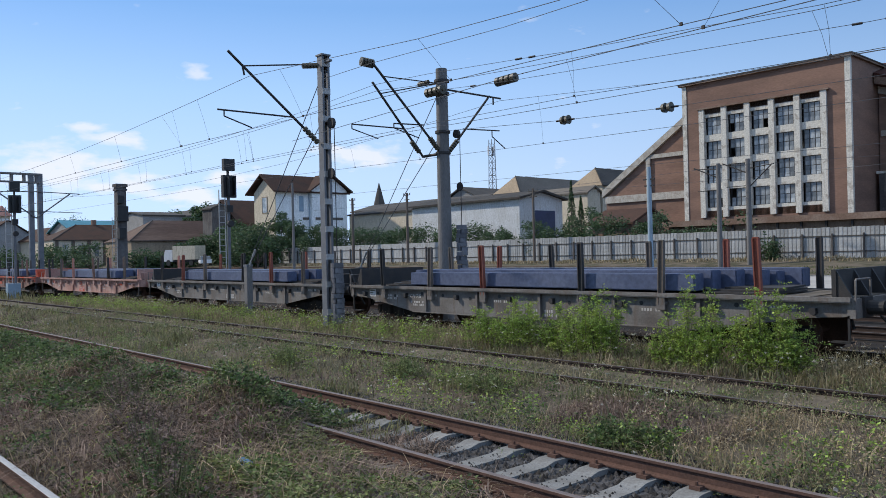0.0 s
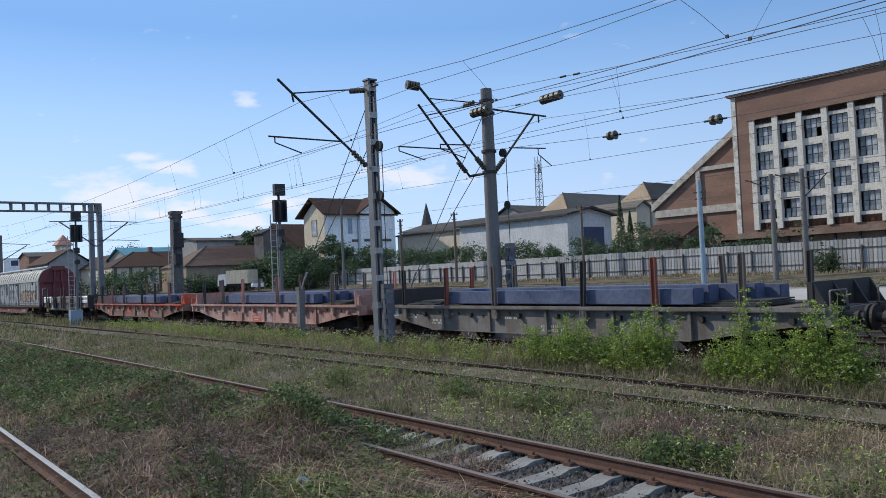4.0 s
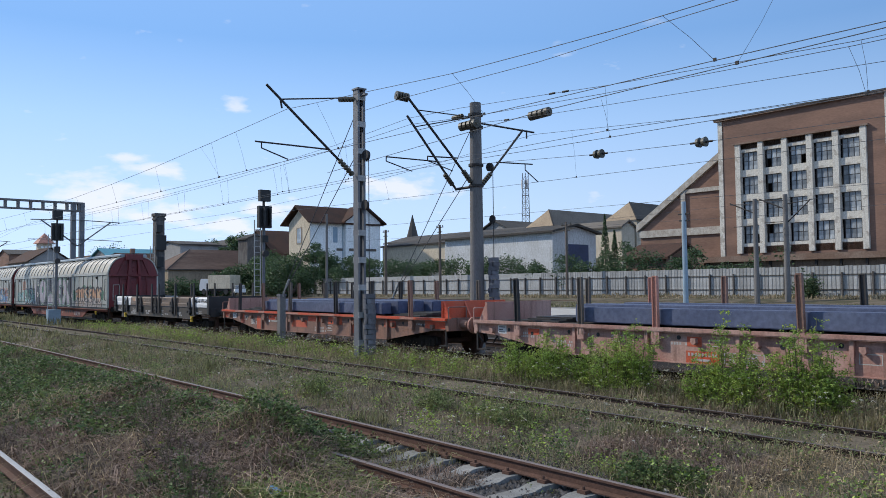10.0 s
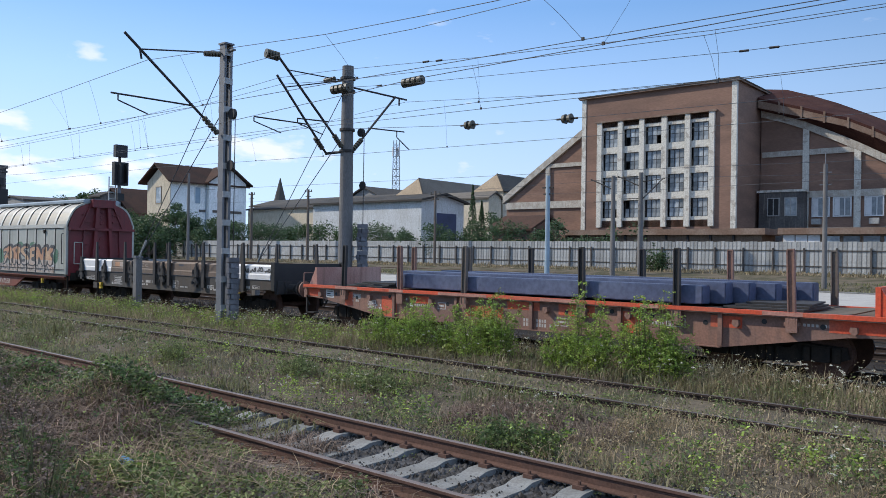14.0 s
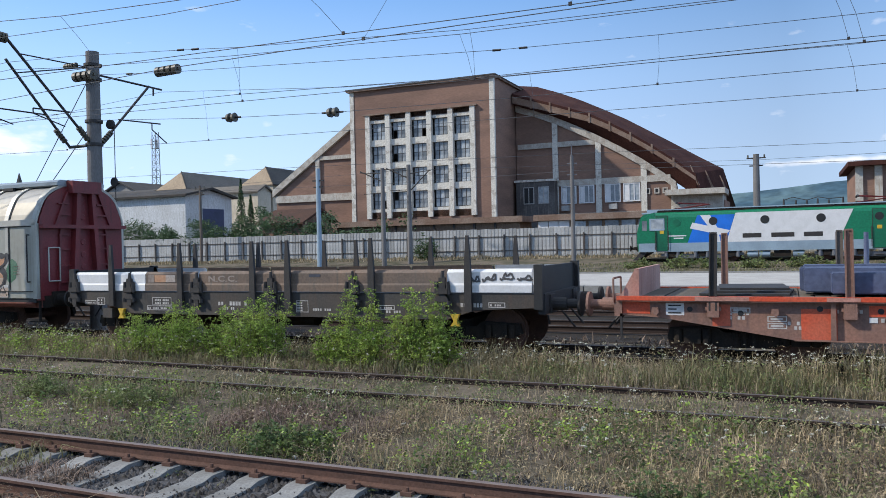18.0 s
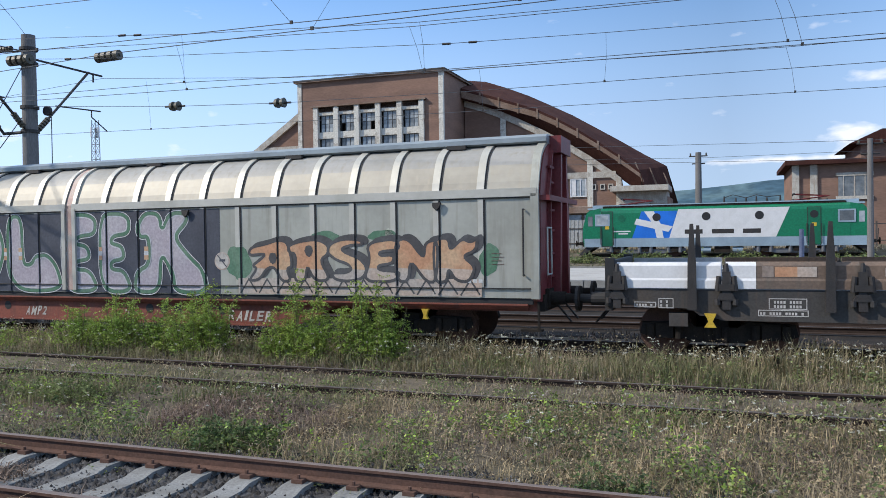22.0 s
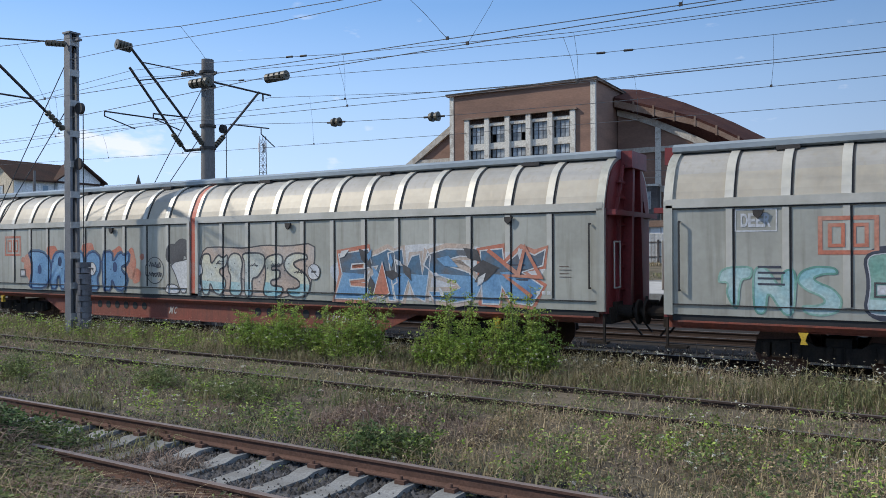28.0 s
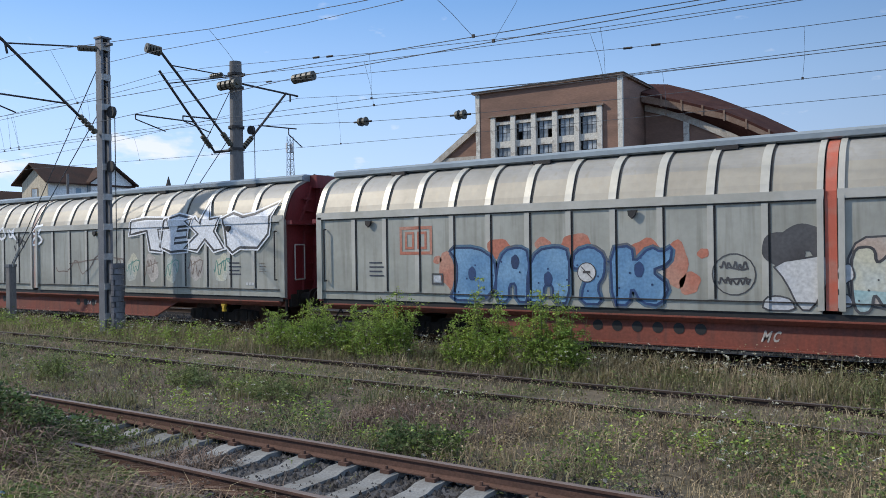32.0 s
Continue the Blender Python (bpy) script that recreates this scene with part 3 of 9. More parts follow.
BUFFERS = {k: mesh_of("buffer", buffer_mesh(), M[k]) for k in ("dark", "pink", "red", "under", "redbrown")}
bmh = bmesh.new()
box(bmh, 0, 0.25, -0.08, 0.08, 0.92, 1.06)
cyl(bmh, (0.25, -0.06, 1.0), (0.45, -0.06, 0.86), 0.03)
cyl(bmh, (0.25, 0.06, 1.0), (0.45, 0.06, 0.86), 0.03)
COUPLER = mesh_of("coupling", bmh, M["under"])
HOSE = mesh_of("brake_hose", tube([(0.05 + 0.28 * math.sin(a), 0, 0.85 - 0.34 * math.sin(a)) for a in (0, 0.5, 1.0, 1.5)], 0.022, 6), M["black"])


def ends(parent, half, key):
    for s in (-1, 1):
        for y in (-0.88, 0.88):
            b = part("buffer", BUFFERS[key], None, parent)
            b.matrix_basis = pose(s * half, y, 0, 0, 0, 0 if s > 0 else 180)
        c = part("coupling", COUPLER, None, parent)
        c.matrix_basis = pose(s * half, 0, 0, 0, 0, 0 if s > 0 else 180)
        for y in (-0.35, 0.35):
            c = part("brake_hose", HOSE, None, parent)
            c.matrix_basis = pose(s * half, y, 0, 0, 0, 0 if s > 0 else 180)


STAKE_X = (-5.9, -3.75, -1.62, 1.62, 3.75, 5.9)
bms = bmesh.new()
for q in (-0.055, 0.055):
    box(bms, q - 0.012, q + 0.012, -0.045, 0.045, -0.22, 1.13)
box(bms, -0.055, 0.055, -0.012, 0.012, -0.22, 1.13)
box(bms, -0.06, 0.06, -0.03, 0.03, 1.13, 1.16)
STAKE = {k: mesh_of("stake", bms.copy(), M[k]) for k in ("dark", "browng", "red", "pink", "sillred", "redbrown", "salmon")}
SLAB = {}


def slab_mesh(length, w, h):
    key = (round(length, 1), round(w, 2), round(h, 2))
    if key not in SLAB:
        bm = boxes((-length / 2, length / 2, -w / 2, w / 2, 0, h))
        bmesh.ops.bevel(bm, geom=bm.edges[:], offset=0.02, segments=2, affect="EDGES")
        SLAB[key] = mesh_of("steel_billet", bm, M["block"])
    return SLAB[key]


def flat_wagon(u, key, stake_keys, loads, label, patches=()):
    w = wagon("flat_wagon", u, label)
    L = 7.58
    bm = bmesh.new()
    side = ((-L, 1.19), (-L, 0.88), (-6.8, 0.83), (-4.6, 0.48), (4.6, 0.48), (6.8, 0.83), (L, 0.88), (L, 1.19))
    for s in (-1, 1):
        prism(bm, side, s * 1.33 - 0.02, s * 1.33 + 0.02, "y")
        box(bm, -L, L, min(s * 1.28, s * 1.48), max(s * 1.28, s * 1.48), 1.13, 1.15)
        box(bm, -4.6, 4.6, min(s * 1.26, s * 1.42), max(s * 1.26, s * 1.42), 0.475, 0.495)
    box(bm, -L, L, -1.3, 1.3, 0.95, 1.12)
    part("side_frame", bm, M[key], w)
    for y0, y1 in ((-1.49, -1.36), (1.36, 1.49)):
        part("top_rail", boxes((-L, L, y0, y1, 1.15, 1.225)), M[{"redbrown": "red", "pink": "pink"}.get(key, "greyside")], w)
    pl = mesh_of("plank", boxes((-0.118, 0.118, -1.35, 1.35, 1.15, 1.20)), M["wood"])
    for i in range(60):
        p = part("plank", pl, None, w)
        p.location = (-7.4 + i * 0.251, 0, 0.008 * (i % 3))
    # brackets, lashing hooks and label boards on the side
    hk = mesh_of("stake_pocket", boxes((-0.1, 0.1, -1.47, -1.34, 0.86, 1.14), (-0.13, 0.13, -1.45, -1.34, 0.98, 1.04)), M[key])
    for x in STAKE_X:
        for r in (0, 180):
            p = part("stake_pocket", hk, None, w)
            p.matrix_basis = pose(x, 0, 0, 0, 0, r)
    bmk = bmesh.new()
    prism(bmk, ((-0.05, 1.02), (0.06, 1.02), (0.07, 0.93), (0.03, 0.88), (-0.02, 0.9), (-0.06, 0.95)), -1.46, -1.345, "y")
    hook = mesh_of("lashing_hook", bmk, M["dark" if key == "greyside" else key])
    eye = mesh_of("side_hole", rods(((0, -1.349, 0), (0, -1.356, 0), 0.05), n=10), M["black"])
    for i, x in enumerate((-6.3, -5.45, -4.2, -3.3, -2.2, -1.1, 0.3, 1.2, 2.3, 3.2, 4.3, 5.4, 6.4)):
        p = part("side_hole", eye, None, w)
        p.location = (x, 0, (0.99, 0.93, 1.02)[i % 3])
    for x in (-6.9, -4.9, -2.7, -0.7, 0.7, 2.7, 4.9, 6.9):
        for r in (0, 180):
            p = part("lashing_hook", hook, None, w)
            p.matrix_basis = pose(x, 0, 0, 0, 0, r)
    rib = mesh_of("side_rib", boxes((-0.04, 0.04, -1.42, -1.345, 0.50, 1.13)), M[key])
    for x in (-4.3, -2.2, 0.0, 2.2, 4.3):
        for r in (0, 180):
            p = part("side_rib", rib, None, w)
            p.matrix_basis = pose(x + 0.3, 0, 0, 0, 0, r)
    # stakes of the two sides
    for i, x in enumerate(STAKE_X):
        for s in (-1, 1):
            k = stake_keys[(i + (s > 0)) % len(stake_keys)]
            p = part("stake", STAKE[k], None, w)
            p.matrix_basis = pose(x, s * 1.43, 1.2, random.uniform(-2.2, 2.2), random.uniform(-1.5, 1.5), 0)
    # end boards with their braces
    for s in (-1, 1):
        bm = boxes((min(s * 7.2, s * 7.28), max(s * 7.2, s * 7.28), -1.3, 1.3, 1.2, 1.72))
        for y in (-1.28, -0.45, 0.45, 1.22):
            prism(bm, ((s * 7.28, 1.2), (s * 7.56, 1.2), (s * 7.28, 1.7)), y, y + 0.06, "y")
        part("end_board", bm, M[{"greyside": "dark", "redbrown": "red" if s > 0 else "pink", "pink": "pink"}[key]], w)
        for y0, y1 in ((-1.4, -0.7), (0.7, 1.4)):
            part("shunter_handrail", tube([(s * 7.65, y0, 1.1), (s * 7.65, y0, 1.53), (s * 7.65, y0 + 0.03, 1.55), (s * 7.65, y1 - 0.03, 1.55), (s * 7.65, y1, 1.53), (s * 7.65, y1, 1.1)], 0.02, 6), M[key], w)
        part("headstock", boxes((min(s * 7.5, s * 7.64), max(s * 7.5, s * 7.64), -1.4, 1.4, 0.85, 1.2)), M[key], w)
        part("footstep", boxes((min(s * 7.2, s * 7.55), max(s * 7.2, s * 7.55), -1.4, -1.2, 0.40, 0.43), (min(s * 7.5, s * 7.54), max(s * 7.5, s * 7.54), -1.4, -1.36, 0.43, 0.9)), M["dark"], w)
    # stencilled plates: plain bars for the lettering
    for x, z, ww, hh, mk in patches:
        if hh > 0.15:
            part("data_plate", boxes((x, x + ww, -1.353, -1.3505, z, z + hh)), M[mk], w, "white data plate")
            for k in range(3):
                part("stencil", boxes((x + 0.04, x + ww - 0.05 - 0.08 * (k % 2), -1.3565, -1.3535, z + 0.03 + k * hh / 3.3, z + 0.055 + k * hh / 3.3)), M["dark"], w)
        else:
            n = int(ww / 0.07)
            for k in range(n):
                if (k * 7 + int(x * 10)) % 5:
                    part("stencil", boxes((x + k * 0.07, x + k * 0.07 + 0.045, -1.353, -1.3505, z, z + hh)), M["chalky"], w)
    # flat plates left lying on the bare ends of the deck
    for s in (-1, 1):
        for k in range(3):
            p = part("steel_plate", boxes((-0.75 + 0.1 * k, 0.75 - 0.06 * k, -1.15 + 0.2 * k, 0.3 + 0.15 * k, 0.04 * k, 0.035 + 0.04 * k)), M["dark"], w, "dark flat steel plate")
            p.matrix_basis = pose(s * 5.35, 0, 1.225, 0, 0, 4 * k - 3)
    for x in (-5.4, 5.4):
        bogie(w, x)
    ends(w, 7.64, key if key in ("pink", "redbrown") else "dark")
    for (x, y, z, length, ww, hh) in loads:
        sb = part("steel_billet", slab_mesh(length, ww, hh), None, w, "blue-grey rolled steel billet")
        sb.location = (x, y, z)
    return w


def billets(seed, rows, x0, x1):
    r = random.Random(seed)
    out = []
    y = -1.12
    for i in range(rows):
        # the ends step out from row to row
        a, b = x0 - 0.5 + r.uniform(-0.12, 0.12) + (0.45 if i == 0 else 0), x1 + 0.27 * i + r.uniform(-0.1, 0.1)
        out.append(((a + b) / 2, y, 1.27, b - a, 0.40, (0.36, 0.42, 0.42, 0.40)[i % 4]))
        y += 0.45
    return out


M["chalky"] = mat("worn_white_stencil", (0.45, 0.43, 0.41), (0.32, 0.29, 0.27), 0.8, scale=6, grain=20)
TXT = [(-6.72, 0.88, 0.32, 0.22, "signwhite"), (-5.85, 0.90, 0.6, 0.06, "signwhite"), (-5.85, 0.82, 0.5, 0.06, "signwhite"), (-4.7, 0.74, 0.88, 0.06, "signwhite"), (-4.6, 0.66, 0.7, 0.06, "signwhite"), (-4.1, 0.95, 0.6, 0.06, "signwhite"), (0.0, 0.56, 0.85, 0.08, "signwhite"), (0.0, 0.66, 0.75, 0.07, "signwhite"), (-1.3, 0.86, 0.5, 0.06, "signwhite"), (3.2, 0.82, 0.5, 0.06, "signwhite"), (6.0, 0.98, 0.6, 0.05, "signwhite")]
flat_wagon(62.8, "greyside", ("dark",), billets(5, 5, -4, 4), "dark grey bogie flat wagon loaded with steel billets", TXT)
DARK = flat_wagon(46.4, "greyside", ("dark", "browng", "sillred"), billets(1, 6, -4.6, 4.4), "dark grey bogie flat wagon loaded with blue-grey steel billets", TXT)
flat_wagon(30.05, "greyside", ("dark", "sillred", "browng"), billets(2, 5, -3.9, 4.6), "grimy grey-brown bogie flat wagon carrying long steel billets", TXT)
PINK = flat_wagon(13.7, "pink", ("dark", "browng", "salmon", "redbrown"), billets(3, 6, -3.9, 4.4), "faded salmon red bogie flat wagon loaded with steel billets", TXT)
RED = flat_wagon(-2.73, "redbrown", ("dark", "redbrown", "browng", "dark"), billets(4, 6, -3.9, 4.3), "bright red and brown patched flat wagon loaded with steel billets", TXT)


# bright red repaint patches on the side and the top rail of the last flat wagon
for x0, x1, z0, z1 in ((-7.5, -7.0, 0.90, 1.12), (-5.92, -5.62, 0.70, 1.08), (-4.49, -3.94, 0.50, 1.02), (-3.47, -2.82, 0.90, 1.08), (-1.62, -0.5, 0.68, 0.94), (-0.4, 0.5, 0.92, 1.10), (1.0, 1.9, 0.86, 1.10), (2.55, 2.95, 0.60, 1.04), (4.4, 5.0, 0.86, 1.08), (6.5, 7.5, 0.90, 1.12)):
    part("paint_patch", boxes((x0, x1, -1.354, -1.3505, z0, z1)), M["red"], RED, "bright red repainted patch")
for x0, x1 in ((-6.2, -5.3), (-4.1, -3.6), (-2.4, -0.9), (0.6, 1.6), (3.0, 3.4), (5.4, 6.1)):
    part("paint_patch", boxes((x0, x1, -1.494, -1.4905, 1.152, 1.222)), M["salmon"], RED, "bleached patch of the red rail")
# stencilled frames, a wordmark as plain bars, and a round emblem on the patched side
for x0, x1, z0, z1 in ((-5.62, -5.29, 0.93, 1.03), (-5.02, -4.71, 0.79, 0.89), (-5.02, -4.71, 0.67, 0.77), (-2.52, -2.26, 0.79, 0.96), (0.9, 1.25, 0.62, 0.80), (3.5, 3.9, 0.80, 0.98)):
    part("stencil_frame", ring(x0, x1, z0, z1, 0.018, -1.353, -1.3505), M["chalky"], RED)
    part("stencil", boxes((x0 + 0.05, x1 - 0.06, -1.353, -1.3505, (z0 + z1) / 2 - 0.02, (z0 + z1) / 2 + 0.02)), M["chalky"], RED)
for k in range(8):
    part("wordmark", boxes((-3.30 + k * 0.07, -3.25 + k * 0.07, -1.359, -1.3565, 0.81, 0.875)), M["chalky"], RED, "pale worn wordmark bars")
part("emblem", boxes((-3.47, -3.35, -1.359, -1.3565, 0.80, 0.885)), M["signwhite"], RED, "small white emblem")
# red number panel and stencilled frames on the salmon wagon
panel = part("number_panel", boxes((-0.93, -0.14, -1.354, -1.3505, 0.49, 0.75)), M["red"], PINK, "red panel with worn white lettering bars")
for k in range(9):
    part("stencil", boxes((-0.88 + 0.08 * k, -0.83 + 0.08 * k, -1.357, -1.3545, 0.64, 0.71)), M["chalky"], panel)
part("stencil", boxes((-0.75, -0.35, -1.357, -1.3545, 0.54, 0.59)), M["chalky"], panel)
for x0, x1, z0, z1 in ((-0.04, 0.83, 0.52, 0.76), (-0.37, -0.13, 0.86, 1.0), (2.6, 3.0, 0.7, 0.9), (-2.9, -2.55, 0.85, 1.0)):
    part("stencil_frame", ring(x0, x1, z0, z1, 0.018, -1.353, -1.3505), M["chalky"], PINK)
for x0, x1, z0, z1 in ((-5.6, -5.2, 0.90, 1.05), (-0.9, -0.55, 0.84, 1.05), (5.0, 5.4, 0.9, 1.0)):
    part("paint_patch", boxes((x0, x1, -1.354, -1.3505, z0, z1)), M["red"], PINK, "red repainted patch")


M["lowframe"] = mat("grimy_dark_frame", (0.045, 0.042, 0.04), (0.06, 0.048, 0.04), 0.8, scale=1.1, amount=0.9, grain=25, streak=(0.07, 0.05, 0.04))


def low_wagon(u):
    w = wagon("low_sided_wagon", u, "grey-brown low-sided bogie wagon with hinged drop sides and steel stakes")
    L = 6.2
    bm = bmesh.new()
    for s in (-1, 1):
        side = ((-L, 1.26), (-L, 0.98), (-4.9, 0.92), (-4.3, 0.72), (4.3, 0.72), (4.9, 0.92), (L, 0.98), (L, 1.26))
        prism(bm, side, s * 1.40 - 0.03, s * 1.40 + 0.03, "y")
    box(bm, -L, L, -1.35, 1.35, 1.05, 1.26)
    part("frame", bm, M["lowframe"], w)
    edges = (-6.15, -4.28, -2.12, 0.0, 2.12, 4.28, 6.15)
    for i in range(6):
        a, b = edges[i] + 0.04, edges[i + 1] - 0.04
        for s in (-1, 1):
            prof = ((s * 1.40, 1.28), (s * 1.46, 1.28), (s * 1.46, 1.42), (s * 1.44, 1.46), (s * 1.44, 1.68), (s * 1.38, 1.74), (s * 1.36, 1.74), (s * 1.40, 1.66))
            key = "signwhite" if i == 5 or (i == 0) else "board"
            part("drop_side", outline(prof, a, b, "x"), M[key], w, "white painted drop side" if key == "signwhite" else "")
    part("white_repair", outline(((-1.405, 1.28), (-1.464, 1.28), (-1.464, 1.42), (-1.444, 1.46), (-1.444, 1.68), (-1.384, 1.744), (-1.36, 1.744), (-1.40, 1.66)), -4.24, -3.75, "x"), M["signwhite"], w)
    for s in (-1, 1):
        part("end_board", boxes((min(s * 6.15, s * 6.23), max(s * 6.15, s * 6.23), -1.4, 1.4, 1.2, 1.78)), M["black"], w)
        for y in (-1.46, 1.3):
            part("corner_post", boxes((min(s * 6.15, s * 6.32), max(s * 6.15, s * 6.32), y, y + 0.16, 0.95, 1.82)), M["black"], w)
        part("headstock", boxes((min(s * 6.2, s * 6.34), max(s * 6.2, s * 6.34), -1.35, 1.35, 0.85, 1.25)), M["dark"], w)
    bmb = bmesh.new()
    box(bmb, -0.07, 0.07, -1.52, -1.44, 0.92, 1.58)
    box(bmb, -0.13, 0.13, -1.55, -1.45, 1.25, 1.36)
    prism(bmb, ((-0.16, 1.08), (0.16, 1.08), (0.1, 1.2), (-0.1, 1.2)), -1.53, -1.45, "y")
    for q in (-0.15, 0.15):
        cyl(bmb, (q, -1.5, 1.24), (q * 0.8, -1.5, 1.5), 0.045, n=8)
        cyl(bmb, (q, -1.5, 1.0), (q, -1.5, 1.1), 0.055, n=8)
    cyl(bmb, (0, -1.47, 1.55), (0, -1.47, 1.72), 0.05, 0.03, n=8)
    br = mesh_of("side_latch", bmb, M["dark"])
    for x in (-4.23, -2.12, 0.0, 2.12, 4.23, -6.1):
        for r in (0, 180):
            p = part("side_latch", br, None, w)
            p.matrix_basis = pose(x, 0, 0, 0, 0, r)
    bmt = bmesh.new()
    prism(bmt, ((-0.08, 0.9), (0.08, 0.9), (0.07, 1.75), (0.03, 2.42), (-0.03, 2.42), (-0.07, 1.75)), -1.54, -1.475, "y")
    st = mesh_of("stake", bmt, M["dark"])
    for x in (-4.8, -2.6, -0.48, 0.48, 2.6, 4.8):
        for r in (0, 180):
            p = part("stake", st, None, w)
            p.matrix_basis = pose(x, 0, 0, 0, 0, r)
    for q in (-4.5, 4.5):
        part("tow_hook", outline([(q + a, b) for a, b in ((-0.1, 0.84), (0.1, 0.84), (0.07, 0.77), (0.04, 0.70), (0.1, 0.60), (-0.1, 0.60), (-0.03, 0.70), (-0.06, 0.77))], -1.52, -1.44, "y"), M["yellow"], w, "yellow tow hook")
    def bars(x0, x1, z0, z1, pitch=0.075, gaps=5):
        for k in range(int((x1 - x0) / pitch)):
            if (k * 3 + int(x0 * 10)) % gaps:
                part("stencil", boxes((x0 + k * pitch, x0 + k * pitch + pitch * 0.68, -1.434, -1.4305, z0, z1)), M["chalky"], w)
    for x0, x1, z0, z1 in ((-5.8, -5.42, 0.93, 1.03), (-5.38, -5.12, 0.92, 1.10), (-3.55, -2.95, 0.93, 1.12), (-3.72, -2.93, 0.81, 0.92), (0.64, 0.96, 0.82, 1.08), (2.72, 3.1, 0.9, 1.0), (5.2, 5.55, 0.98, 1.08), (-0.2, -0.02, 0.95, 1.05)):
        part("data_plate", ring(x0, x1, z0, z1, 0.014, -1.4345, -1.4305), M["chalky"], w, "white outlined data panel")
        rows = 1 if z1 - z0 < 0.13 else 2 if z1 - z0 < 0.2 else 4
        for q in range(rows):
            h = (z1 - z0 - 0.04) / rows
            bars(x0 + 0.03, x1 - 0.04, z0 + 0.025 + q * h, z0 + 0.02 + q * h + h * 0.7, 0.05)
    bars(-1.53, -1.3, 0.95, 1.03, 0.085, 7)
    bars(-1.2, -0.62, 0.95, 1.04, 0.085, 7)
    bars(-1.53, -1.0, 0.85, 0.91, 0.06)
    bars(1.02, 1.58, 0.86, 0.91, 0.06)
    bars(2.9, 3.3, 0.84, 0.89, 0.06)
    bars(4.6, 5.1, 0.98, 1.06, 0.07)
    part("brake_cylinder", rods(((-0.6, -0.5, 0.62), (0.6, -0.5, 0.62), 0.2), n=16), M["under"], w)
    part("cable_box", boxes((-5.2, -4.88, -1.44, -1.2, 0.6, 0.83)), M["lowframe"], w)
    for x in (-4.4, 4.4):
        bogie(w, x)
    ends(w, 6.34, "dark")
    return w


M["yellow"] = mat("yellow_paint", (0.55, 0.36, 0.03), None, 0.6, scale=3)
LOW = low_wagon(-18.05)


def hab_profile(d=0.0):
    """Half of the body's outline from the eave to the roof's flat top, in (y, z)."""
    pts = [(-1.45 - d, 3.02), (-1.45 - d, 3.13)]
    # a nearly straight lower leaf up to a crease, a bowed upper leaf from there to the ridge
    for i in range(1, 4):
        k = i / 3
        pts.append((-1.45 - d + 0.20 * k ** 1.25, 3.13 + (0.50 + 0.4 * d) * k))
    for i in range(1, 11):
        k = i / 10
        a, b, c = (1 - k) ** 2, 2 * k * (1 - k), k * k
        pts.append((-(1.25 + d) * a - (1.08 + 0.8 * d) * b - 0.42 * c, (3.63 + 0.4 * d) * a + (3.99 + 0.9 * d) * b + (4.13 + d) * c))
    return pts


def sheet(bm, pts, x0, x1, thick=0.03):
    inner = [(y + thick * 0.7, z - thick) for y, z in pts]
    prism(bm, pts + inner[::-1], x0, x1, "x")


